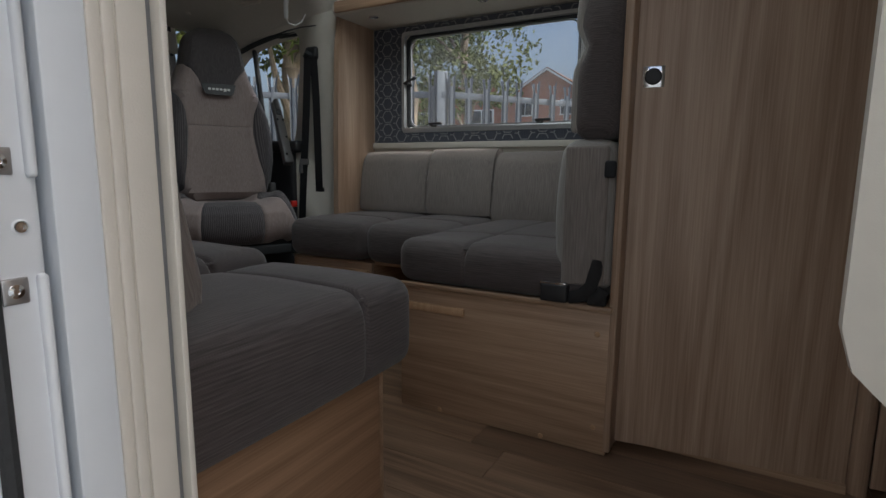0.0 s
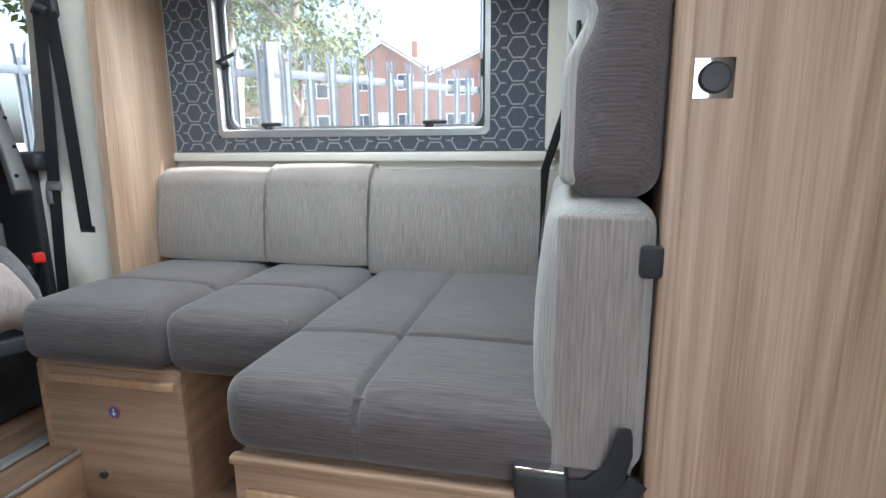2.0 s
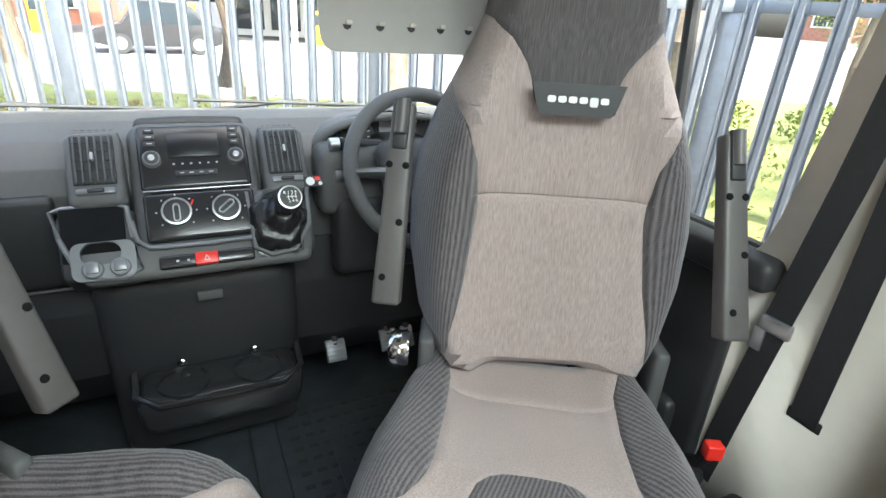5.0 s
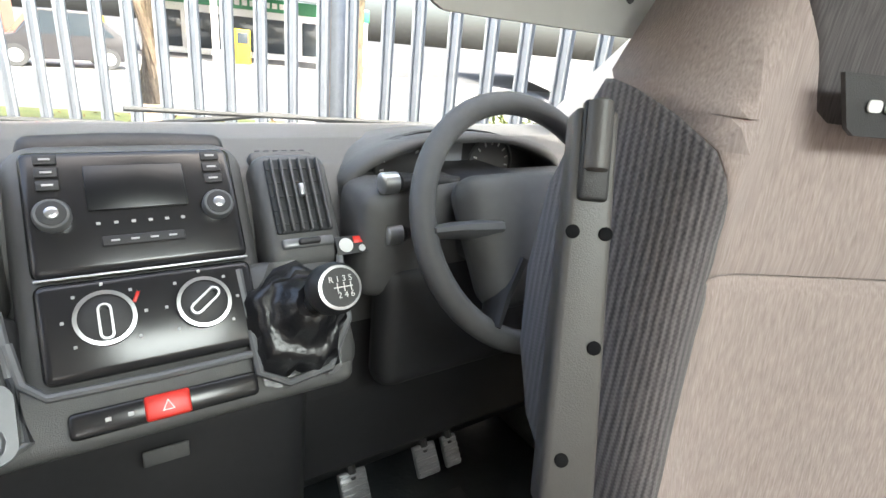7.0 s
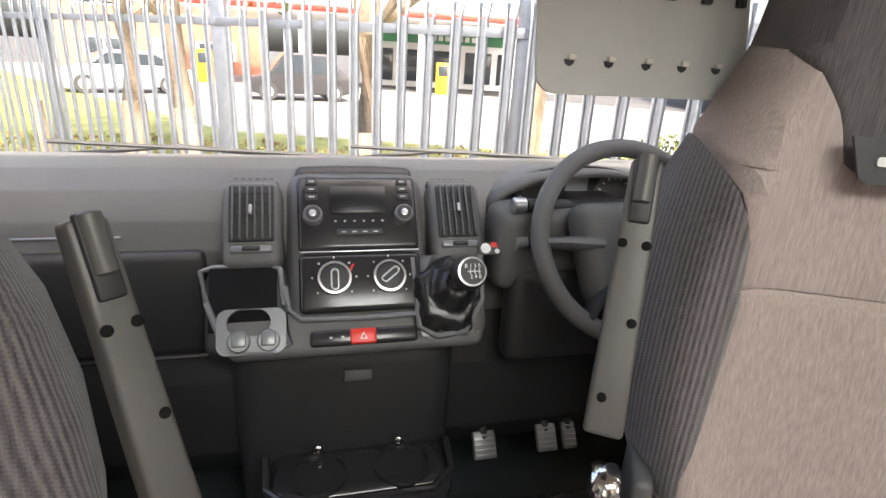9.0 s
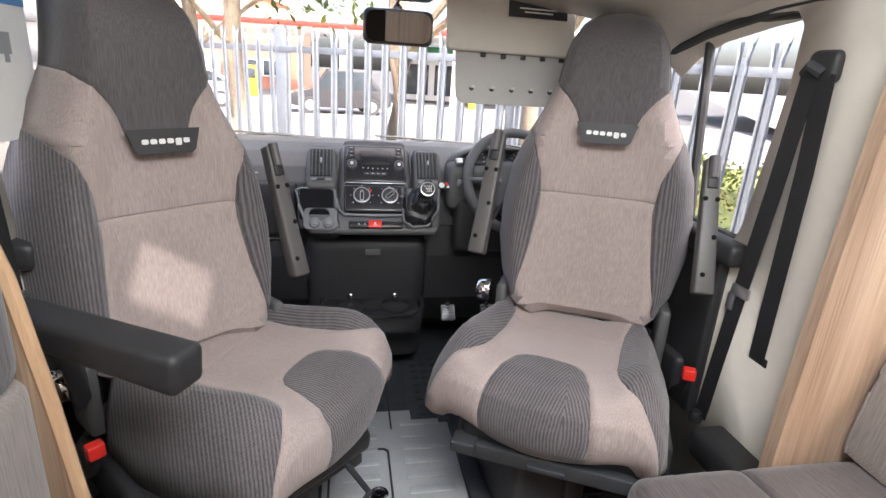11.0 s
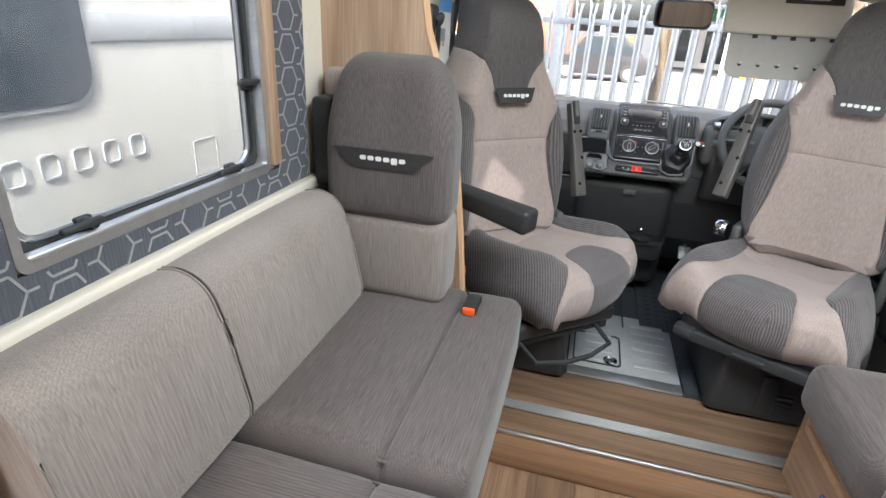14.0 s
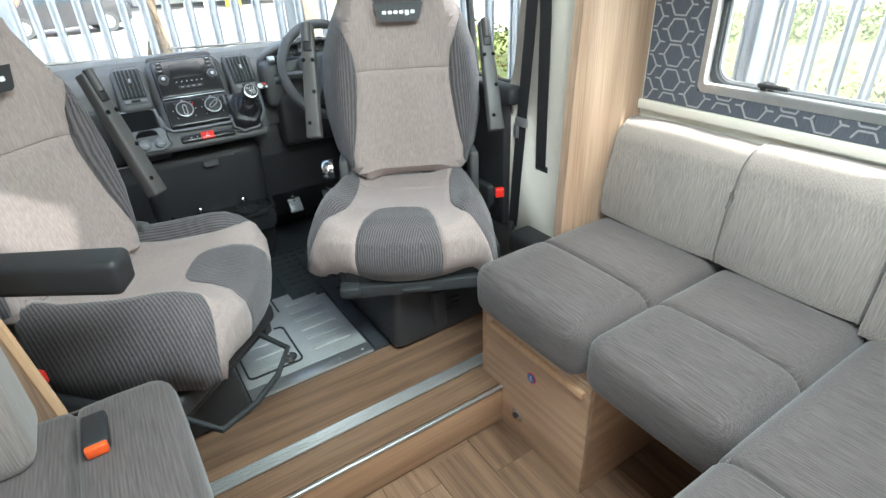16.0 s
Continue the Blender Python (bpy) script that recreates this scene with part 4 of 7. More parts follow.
SOFA = "sofa seat cushions"
cushion("seat_cushion", (0.828, 0.652, 0.135), (0.508, 0.346, 0.478), DARK_RIB_Y, "wide slate ribbed seat cushion of the belted seat", SOFA, 0.045, (("x", -0.17), ("y", 0.084)))
cushion("seat_cushion", (0.545, 0.345, 0.150), (0.648, 0.846, 0.470), DARK_RIB_Y, "slate ribbed middle sofa seat cushion", SOFA, 0.045, (("x", -0.03),))
cushion("seat_cushion", (0.555, 0.395, 0.150), (0.643, 1.219, 0.470), DARK_RIB_Y, "slate ribbed sofa seat cushion beside the cab", SOFA, 0.045, (("x", -0.03),))
BACKS = "sofa back cushions"
for y0, y1, z1 in ((1.026, 1.408, 0.845), (0.690, 1.024, 0.855), (0.140, 0.688, 0.840)):
    waterfall_back(y0, y1, 0.545 if y0 > 0.5 else 0.522, z1, 0.105, 8, 0.925, -1, "light grey woven sofa back cushion against the wall", BACKS)
tagged(part("back_filler", block((0.05, 1.25, 0.05), (0.935, 0.78, 0.545), 0.02, 3), DARK_RIB_Y), "slate cloth filler behind the sofa cushions", "filler cushion")

# forward-facing belted seat against the wardrobe
belted = thing("belted_seat_back", "pale woven belted seat back with two tall slate headrests", "seat back")
for x0, x1 in ((0.090, 0.50), (0.505, 0.92)):
    cx, w = (x0 + x1) / 2, x1 - x0
    part("lower_back", rbox(bmesh.new(), (w, 0.145, 0.395), (cx, 0.083, 0.643), 0.04, 4, (6, 3, 6), bend=lambda x, y, z: (x, y + 0.012 * (1 - (2 * z / 0.33) ** 2) * (1 if y > 0 else 0), z)), PALE_WEAVE, belted, "pale woven lower back pad")
    part("side_gusset", rbox(bmesh.new(), (0.02, 0.112, 0.362), (x0 + 0.0075, 0.083, 0.643), 0.0095, 3, (1, 3, 6)), LIGHT_WEAVE, belted, "grey ribbed side gusset")

    def waist(x, y, z):
        pinch = 0.028 * math.exp(-((z - 0.02) / 0.035) ** 2)
        return (x * (1 - 0.25 * max(0, z / 0.21) ** 3), y - pinch * max(0.0, y / 0.0625) - 0.02 * max(0, z / 0.21) ** 2, z)

    part("headrest", rbox(bmesh.new(), (w - 0.02, 0.125, 0.42), (cx, 0.070, 1.048), 0.045, 4, (6, 4, 14), bend=waist), DARK_RIB_Y, belted, "tall two-lobed slate headrest")
    part("headrest_face", rbox(bmesh.new(), (w - 0.05, 0.03, 0.37), (cx, 0.124, 1.042), 0.014, 3, (4, 1, 14), bend=lambda x, y, z: (x, y - 0.028 * math.exp(-((z - 0.026) / 0.035) ** 2) - 0.018 * max(0, z / 0.21) ** 2, z)), PALE_WEAVE, belted, "pale woven headrest face")
    badge = part("badge", block((0.15, 0.006, 0.050), (cx, 0.119, 1.058), 0.001, 1), DARK_PLASTIC, belted, "black cloth badge with white marks")
    for k in range(6):
        part("mark", block((0.014, 0.002, 0.016), (cx - 0.045 + 0.018 * k, 0.1225, 1.058), 0.0006, 1), WHITE_MARK, badge)
part("strap", block((0.014, 0.028, 0.042), (0.085, 0.022, 0.765), 0.006, 2), BELT, belted, "black belt loop")
for x in (0.42, 0.60):
    part("shoulder_belt", tube([(x + 0.02, 0.13, 0.98), (x, 0.168, 0.86), (x - 0.02, 0.172, 0.72), (x - 0.02, 0.165, 0.57)], 0.009, 8, flat=0.2), BELT, belted, "black shoulder belt")
buckle = thing("seat_belt_buckle", "black belt buckle with chrome tongue on the bench edge", "buckle")
part("case", block((0.035, 0.075, 0.05), (0.086, 0.150, 0.439), 0.008, 3), DARK_PLASTIC, buckle)
part("tongue", block((0.03, 0.07, 0.006), (0.086, 0.153, 0.465), 0.002, 1), CHROME, buckle, "chrome tongue")
lap = thing("lap_belt", "black lap belt coiled beside the seat cushion", "belt")
part("webbing", tube([(0.088, 0.115, 0.428), (0.084, 0.080, 0.436), (0.080, 0.055, 0.465), (0.078, 0.045, 0.50), (0.084, 0.04, 0.535)], 0.017, 8, flat=0.2), BELT, lap)
part("webbing_fold", block((0.020, 0.050, 0.045), (0.090, 0.040, 0.437), 0.008, 2), BELT, lap)
part("webbing_end", tube([(0.088, 0.065, 0.428), (0.078, 0.035, 0.438), (0.080, 0.020, 0.46)], 0.015, 8, flat=0.25), BELT, lap)

# wardrobe and washroom door
wardrobe = thing("wardrobe", "tall light oak wardrobe beside the belted seat", "wardrobe")
part("door", prism([(0.165, -0.012), (0.232, -0.540), (0.254, -0.540), (0.187, -0.012)], 0.02, TOP - 0.03, "z"), OAK_Z, wardrobe)
part("side_panel", slab(bmesh.new(), (0.19, -0.009, 0.0), (OFF - 0.004, 0.003, TOP - 0.004)), OAK_Z, wardrobe, smooth=False)
part("corner_post", block((0.095, 0.022, TOP - 0.02), (0.147, -0.001, TOP / 2), 0.006, 2), OAK_Z, wardrobe, "slim oak corner post")
part("plinth", slab(bmesh.new(), (0.215, -0.54, 0.0), (0.235, -0.012, 0.02)), OAK_Y, wardrobe, smooth=False)
lock = part("push_button_plate", block((0.004, 0.052, 0.052), (0.1705, -0.052, 0.993), 0.0015, 1, turn=Matrix.Rotation(radians(7), 3, "Z")), CHROME, wardrobe, "square chrome catch plate")
part("push_button", lathe([(0.020, 0), (0.020, 0.006), (0.017, 0.009), (0.004, 0.0095)], 24, Matrix.Rotation(radians(-90), 4, "Y"), (0.1685, -0.052, 0.993)), DARK_PLASTIC, lock, "black round push button")
tagged(part("corner_trim", tube([(0.240, -0.563, 0.0), (0.240, -0.563, 1.0), (0.240, -0.563, TOP)], 0.022, 12), OAK_Z), "rounded oak corner trim beside the washroom door", "trim", kind="structure")
door = thing("door_washroom", "light oak washroom door with satin lever handle", "door", kind="structure")
part("leaf", prism([(0.238, -0.588), (0.278, -1.15), (0.30, -1.15), (0.26, -0.588)], 0.02, TOP - 0.03, "z"), OAK_Z, door)
handle = part("lever_handle", tube([(0.225, -0.655, 1.065), (0.212, -0.665, 1.066), (0.208, -0.70, 1.067), (0.210, -0.775, 1.066)], [0.011, 0.012, 0.011, 0.009], 12), SILVER, door, "satin lever handle")
part("rose", lathe([(0.026, 0), (0.026, 0.006), (0.014, 0.012), (0.013, 0.022)], 24, Matrix.Rotation(radians(-90), 4, "Y"), (0.246, -0.655, 1.065)), SILVER, handle)
part("latch_plate", block((0.006, 0.012, 0.07), (0.232, -0.583, 1.07), 0.002, 1), DARK_PLASTIC, door, "dark latch edge plate")
tagged(part("washroom_wall", slab(bmesh.new(), (0.30, -1.86, 0.0), (0.33, -1.15, TOP - 0.004)), OAK_Z, smooth=False), "oak washroom wall", "wall", kind="structure")
end = thing("cabinet_end_panel", "off-white cabinet end panel with a rounded lower corner", "cabinet panel")
part("panel", prism([(-0.372, 1.75), (-0.372, 0.60), (-0.385, 0.555), (-0.42, 0.52), (-0.47, 0.505), (-1.0, 0.505), (-1.0, 1.75)], -0.60, -0.575, "x"), CREAM, end)
part("carcass", slab(bmesh.new(), (NEAR + 0.005, -1.0, 0.0), (-0.605, -0.66, 1.75)), OAK_Z, end, "oak cabinet body behind the panel", smooth=False)

# nearside bench
base = bench_base("bench_locker", "light oak base under the long bench")
part("aisle_panel", block((0.018, 1.07, 0.365), (-0.459, 0.865, 0.1825), 0.003, 1), OAK_Y, base)
part("end_panel", block((0.55, 0.018, 0.365), (-0.735, 0.339, 0.1825), 0.003, 1), OAK_X, base)
part("top_board", block((0.56, 1.06, 0.012), (-0.735, 0.87, 0.366), 0.003, 1), OAK_Y, base)
BENCH = "long bench seat cushions"
cushion("seat_cushion", (0.56, 0.395, 0.175), (-0.675, 0.485, 0.462), DARK_RIB, "slate ribbed bench seat cushion by the entry", BENCH, 0.038, (("x", 0.115),))
cushion("seat_cushion", (0.56, 0.72, 0.20), (-0.675, 1.045, 0.476), DARK_RIB_Y, "slate ribbed bench seat cushion beside the cab", BENCH, 0.038, (("x", 0.115),))
for y0, y1 in ((0.348, 0.706), (0.708, 1.236)):
    waterfall_back(y0, y1, 0.562, 0.880, 0.125, -13, -0.925, 1, "light grey woven back cushion under the window", "bench back cushions")
tagged(part("back_filler", block((0.07, 0.82, 0.04), (-0.915, 0.84, 0.592), 0.018, 3), DARK_RIB_Y), "slate cloth filler behind the bench cushions", "filler cushion")
head = thing("bench_seat_back", "slate and pale belted seat back against the bulkhead", "seat back")
part("lower_back", rbox(bmesh.new(), (0.335, 0.155, 0.25), (-0.772, 1.325, 0.700), 0.035, 4, (6, 3, 4)), LIGHT_WEAVE, head, "light woven lower back pad")


def crown(x, y, z):
    k = max(0.0, (z + 0.02) / 0.225)
    return (x * (1 - 0.33 * k ** 2.2), y + 0.03 * k * (1 if y < 0 else 0), z)


part("upper_back", rbox(bmesh.new(), (0.345, 0.165, 0.42), (-0.775, 1.318, 1.013), 0.05, 4, (8, 4, 12), bend=crown), DARK_RIB_Z, head, "slate ribbed upper back pad")
badge = part("badge", prism([(-0.135, 0.022), (0.135, 0.022), (0.085, -0.026), (-0.085, -0.026)], -0.003, 0.001, "y"), DARK_PLASTIC, head, "black cloth badge with white marks", at=pose(-0.775, 1.2335, 0.978))


def badge_marks(parent, w, h, at=None, depth=0.0016):
    """A row of plain pale bars of the size of the embroidered wordmark."""
    for k in range(6):
        tall = h * (0.95 if k == 4 else 0.66)
        part("mark", prism(rounded(w / 6 * 0.78, tall, h * 0.22, 3), -depth, 0.0, "y"), WHITE_MARK, parent, at=pose(-w / 2 + w / 12 + k * w / 6, -0.0032, -0.14 * h if k == 4 else 0))


badge_marks(badge, 0.125, 0.017)
part("belt_reel", block((0.06, 0.10, 0.24), (-0.975, 1.345, 0.985), 0.015, 3), DARK_PLASTIC, head, "black belt reel cover")
part("rear_pad", block((0.14, 0.05, 0.09), (-0.93, 1.385, 1.13), 0.02, 3), SEAT_BEIGE, head, "beige upper bolster")
buckle = thing("seat_belt_buckle", "black belt buckle with orange release on the bench cushion", "buckle")
part("case", block((0.04, 0.085, 0.024), (-0.525, 1.275, 0.593), 0.007, 3), DARK_PLASTIC, buckle)
part("release", block((0.034, 0.016, 0.020), (-0.525, 1.232, 0.593), 0.004, 2), ORANGE, buckle, "orange release button")


# ---- cab seats ----
def curve(table, v):
    for (a, p), (b, q) in zip(table, table[1:]):
        if v <= b:
            k = max(0.0, (v - a) / (b - a))
            k = k * k * (3 - 2 * k) if len(table) > 30 else k
            return p + (q - p) * k
    return table[-1][1]


def banded(rows, place, names, parent, mats, ncol=(8, 7, 9)):
    """A seat surface in three bands from the middle out: insert, main cloth, bolster. rows: (v, insert, main, full) half widths."""
    bms = [bmesh.new() for _ in range(4)]
    for side in (-1, 1):
        for band in range(3):
            b, put = band, bms[3] if band == 2 and side > 0 else bms[band]
            grid = []
            for row in rows:
                lo, hi = ([0.0, *row[1:]][b], row[1 + b])
                grid.append([put.verts.new(place(side * (lo + (hi - lo) * k / ncol[b]), row[0], row[3])) for k in range(ncol[b] + 1)])
            for g, (u, v) in enumerate(zip(grid, grid[1:])):
                wide = max(rows[g][1 + b] - [0.0, *rows[g][1:]][b], rows[g + 1][1 + b] - [0.0, *rows[g + 1][1:]][b])
                if wide < 0.0015:
                    continue
                for k in range(ncol[b]):
                    quad = [u[k], u[k + 1], v[k + 1], v[k]]
                    if side < 0:
                        quad.reverse()
                    put.faces.new(quad)
    out = []
    for bm, name, mt in zip(bms, (*names, names[2]), (*mats, mats[2])):
        loose = [v for v in bm.verts if not v.link_faces]
        bmesh.ops.delete(bm, geom=loose, context="VERTS")
        bmesh.ops.remove_doubles(bm, verts=bm.verts, dist=0.0004)
        bmesh.ops.recalc_face_normals(bm, faces=bm.faces)
        ob = part(name, bm, mt, parent)
        md = ob.modifiers.new("thickness", "SOLIDIFY")
        md.thickness, md.offset = 0.012, 0
        out.append(ob)
    return out


BACK_W = [(0.600, 0.19), (0.64, 0.225), (0.70, 0.25), (0.80, 0.270), (0.90, 0.272), (1.0, 0.258), (1.08, 0.228), (1.15, 0.193), (1.20, 0.170), (1.25, 0.150), (1.32, 0.138), (1.37, 0.126), (1.405, 0.104), (1.425, 0.07), (1.434, 0.02)]
BACK_C = [(0.600, 0.19), (0.63, 0.215), (0.655, 0.185), (0.70, 0.185), (0.80, 0.168), (0.93, 0.152), (1.02, 0.160), (1.08, 0.178), (1.125, 0.205), (1.135, 0.3), (1.5, 0.3)]
BACK_T = [(1.108, 0.0), (1.110, 0.052), (1.120, 0.066), (1.16, 0.077), (1.185, 0.088), (1.225, 0.118), (1.25, 0.15), (1.255, 0.3), (1.5, 0.3)]
SEAT_W = [(0.0, 0.225), (0.1, 0.265), (0.25, 0.290), (0.40, 0.290), (0.50, 0.272), (0.58, 0.248), (0.66, 0.215)]
SEAT_C = [(0.0, 0.195), (0.04, 0.172), (0.10, 0.157), (0.20, 0.154), (0.32, 0.157), (0.37, 0.166), (0.41, 0.185), (0.45, 0.222), (0.49, 0.268), (0.51, 0.4), (0.7, 0.4)]
SEAT_T = [(0.318, 0.0), (0.320, 0.045), (0.328, 0.066), (0.345, 0.084), (0.40, 0.103), (0.48, 0.120), (0.55, 0.127), (0.66, 0.122)]
SEAT_LINE = [(0.0, 0.20, 0.590), (0.08, 0.12, 0.580), (0.20, 0.0, 0.588), (0.32, -0.12, 0.602), (0.40, -0.20, 0.602), (0.45, -0.247, 0.590), (0.50, -0.278, 0.560), (0.55, -0.290, 0.515), (0.60, -0.283, 0.470), (0.66, -0.255, 0.430)]


def back_point(x, z, full):
    s = abs(x) / max(full, 1e-4)
    y = 0.155 + 0.13 * (z - 0.6)
    body = max(0.0, min(1.0, (1.2 - z) / 0.12))
    y -= 0.045 * body * math.exp(-((s - 0.74) / 0.17) ** 2)
    y += 0.15 * (1 - math.sqrt(max(0.0, 1 - (max(0.0, s - 0.72) / 0.28) ** 2)))
    y -= 0.03 * math.exp(-((z - 1.30) / 0.10) ** 2)
    y += 0.10 * (1 - math.sqrt(max(0.0, 1 - (max(0.0, z - 1.36) / 0.075) ** 2))) if z < 1.4345 else 0.10
    y += 0.007 * math.exp(-((z - 0.958) / 0.005) ** 2) * (1 if s < 0.6 else 0)
    y += 0.05 * max(0.0, (0.64 - z) / 0.04)
    return (x, y, z)


def cushion_point(x, v, full):
    for (a, y0, z0), (b, y1, z1) in zip(SEAT_LINE, SEAT_LINE[1:]):
        if v <= b + 1e-9:
            k = (v - a) / (b - a)
            y, z = y0 + (y1 - y0) * k, z0 + (z1 - z0) * k
            break
    s = abs(x) / max(full, 1e-4)
    z += 0.050 * max(0.0, min(1.0, (0.52 - v) / 0.16)) * math.exp(-((s - 0.74) / 0.18) ** 2)
    drop = 1 - math.sqrt(max(0.0, 1 - (max(0.0, s - 0.70) / 0.30) ** 2))
    z -= (0.155 if v < 0.42 else max(0.02, 0.155 * (0.66 - v) / 0.24)) * drop
    y += 0.055 * s * s * max(0, v - 0.35) / 0.2
    z -= 0.006 * math.exp(-((v - 0.125) / 0.005) ** 2) * (1 if s < 0.6 else 0)
    return (x, y, z)


def raised_arm(parent):
    """An armrest folded up: tapered bar with an adjuster wheel in its end and four black discs for the shade in screw
    holes.
    """
    def taper(x, y, z):
        return (x * (1 - 0.13 * z / 0.18), y * (1 - 0.1 * z / 0.18), z)

    arm = part("armrest", rbox(bmesh.new(), (0.043, 0.036, 0.345), (0, 0.002, 0), 0.007, 3, (1, 1, 4), bend=taper), ARM_GREY, parent, "grey plastic armrest folded up")
    part("adjuster_recess", block((0.026, 0.012, 0.085), (0, -0.0145, 0.135), 0.004), DARK_PLASTIC, arm)
    part("adjuster_wheel", lathe([(0.008, -0.03), (0.011, -0.028), (0.011, 0.028), (0.008, 0.03)], 14, at=(0, -0.0185, 0.147)), ARM_GREY, arm, "ribbed adjuster wheel")
    # Raised discs, coloured black as the shade in screw holes.
    for x, z in ((-0.014, 0.066), (0.014, 0.066), (0.012, -0.03), (-0.008, -0.125)):
        part("screw_hole_shade", lathe([(0.006, 0), (0.006, 0.002), (0.004, 0.003)], 12, Matrix.Rotation(radians(90), 4, "X"), (x, -0.0155 + 0.009 * z, z)), RECESS_SHADE, arm)
    return arm


def cab_seat(label, at, theta, folded_left):
    s = thing("cab_seat", label, "seat", group="swivelling cab seats")
    rows = []
    zs = sorted({0.60, 0.61, 0.62, 0.63, *[0.64 + 0.02 * k for k in range(39)], 0.953, 0.956, 0.958, 0.960, 0.963, 1.108, 1.110, 1.10, 1.125, 1.135, 1.25, 1.255, 1.41, 1.415, 1.42, 1.425, 1.43, 1.434})
    for z in zs:
        if z > 1.434:
            continue
        w = curve(BACK_W, z)
        c = min(w, curve(BACK_C, z))
        rows.append((z, min(c, curve(BACK_T, z)), c, w))
    banded(rows, back_point, ("headrest", "back_panel", "back_bolster"), s, (SEAT_DARK, SEAT_BEIGE, SEAT_RIB))
    rows = []
    vs = sorted({*[0.02 * k for k in range(34)], 0.115, 0.12, 0.125, 0.13, 0.135, 0.318, 0.320, 0.324, 0.328, 0.336, 0.345, 0.41, 0.42, 0.43, 0.45, 0.47, 0.49, 0.495, 0.50, 0.505, 0.51, 0.66})
    for v in vs:
        w = curve(SEAT_W, v)
        c = min(w, curve(SEAT_C, v))
        rows.append((v, min(c, curve(SEAT_T, v)), c, w))
    pivot, spin = (0.30, radians(-6.5)) if not folded_left else (0.20, radians(20.0))

    def turned(x, v, full):
        px, py, pz = cushion_point(x, v, full)
        return (px * math.cos(spin) - (py - pivot) * math.sin(spin), pivot + px * math.sin(spin) + (py - pivot) * math.cos(spin), pz + (0.032 if folded_left else 0.0))

    banded(rows, turned, ("cushion_insert", "cushion", "cushion_bolster"), s, (SEAT_RIB, SEAT_BEIGE, SEAT_RIB))
    outline = [(x, z) for z, x in BACK_W]
    shell = [(x * 0.94, z) for x, z in outline] + [(-x * 0.94, z) for x, z in reversed(outline)]
    bm = bmesh.new()
    f0, f1 = [bm.verts.new((x, 0.285 + 0.13 * (z - 0.6), z)) for x, z in shell], [bm.verts.new((x * 0.8, 0.325 + 0.13 * (z - 0.6), 0.6 + (z - 0.6) * 0.985)) for x, z in shell]
    for i in range(len(shell)):
        bm.faces.new((f0[i], f0[(i + 1) % len(shell)], f1[(i + 1) % len(shell)], f1[i]))
    bm.faces.new(f1)
    bm.faces.new(list(reversed(f0)))
    bmesh.ops.recalc_face_normals(bm, faces=bm.faces)
    part("back_shell", bm, SEAT_DARK, s, "slate cloth back shell")
    badge = part("badge", prism([(-0.078, 0.026), (0.078, 0.026), (0.064, -0.020), (0.056, -0.026), (-0.056, -0.026), (-0.064, -0.020)], -0.002, 0.003, "y"), DARK_PLASTIC, s, "black cloth badge with white marks", at=pose(0, 0.183, 1.130 if not folded_left else 1.112, -8, 0, 0))
    badge_marks(badge, 0.105, 0.016)
    part("cushion_pan", block((0.46, 0.44, 0.06), (0, -0.01, 0.435), 0.02, 3), DARK_PLASTIC, s, "black plastic seat pan")
    for sx in (-1, 1):
        part("side_cover", block((0.03, 0.40, 0.09), (sx * 0.235, 0.0, 0.445), 0.014, 3), DARK_PLASTIC, s)
        part("slide_rail", block((0.03, 0.46, 0.028), (sx * 0.18, 0.0, 0.40), 0.004), DARK_PLASTIC, s, "black steel slide rail")
        part("recliner_cover", block((0.03, 0.10, 0.17), (sx * 0.225, 0.17, 0.60), 0.012, 3), GREY_PLASTIC, s)
    part("swivel_plate", block((0.40, 0.40, 0.02), (0, 0.0, 0.378), 0.006), RUBBER, s, "black swivel plate")
    if not folded_left:
        part("rail_beam", merged(block((0.50, 0.040, 0.040), (0.01, -0.235, 0.398), 0.006, 2), block((0.06, 0.05, 0.030), (-0.22, -0.245, 0.408), 0.006, 2), block((0.07, 0.05, 0.034), (0.22, -0.240, 0.392), 0.006, 2), block((0.09, 0.016, 0.014), (-0.02, -0.258, 0.396), 0.004, 2)), RUBBER, s, "black steel beam of the seat slide")
    if folded_left:
        part("adjuster_bar", tube([(-0.16, -0.20, 0.40), (-0.15, -0.30, 0.372), (-0.05, -0.325, 0.365), (0.05, -0.325, 0.365), (0.15, -0.30, 0.372), (0.16, -0.20, 0.40)], 0.008, 8), RUBBER, s, "bent black adjuster bar")
    part("recliner_knob", lathe([(0.030, -0.018), (0.034, -0.012), (0.034, 0.012), (0.028, 0.02), (0.012, 0.022)], 12, Matrix.Rotation(radians(-90), 4, "Y"), (-0.275, 0.13, 0.66)), CHROME, s, "ridged dark chrome recliner knob")
    for sx in (-1, 1):
        if folded_left and sx < 0:
            arm = part("armrest", rbox(bmesh.new(), (0.07, 0.36, 0.062), (0, 0, 0), 0.014, 4, (1, 4, 1), bend=lambda x, y, z: (x, y, z * (1 - 0.15 * y / 0.18))), DARK_PLASTIC, s, "black armrest folded down", at=pose(-0.275, -0.10, 0.845, 4, 0, 22))
            part("armrest_bracket", tube([(-0.285, 0.09, 0.80), (-0.26, 0.10, 0.72), (-0.245, 0.12, 0.62)], [0.03, 0.026, 0.03], 8, flat=0.5), DARK_PLASTIC, s)
        else:
            arm = raised_arm(s)
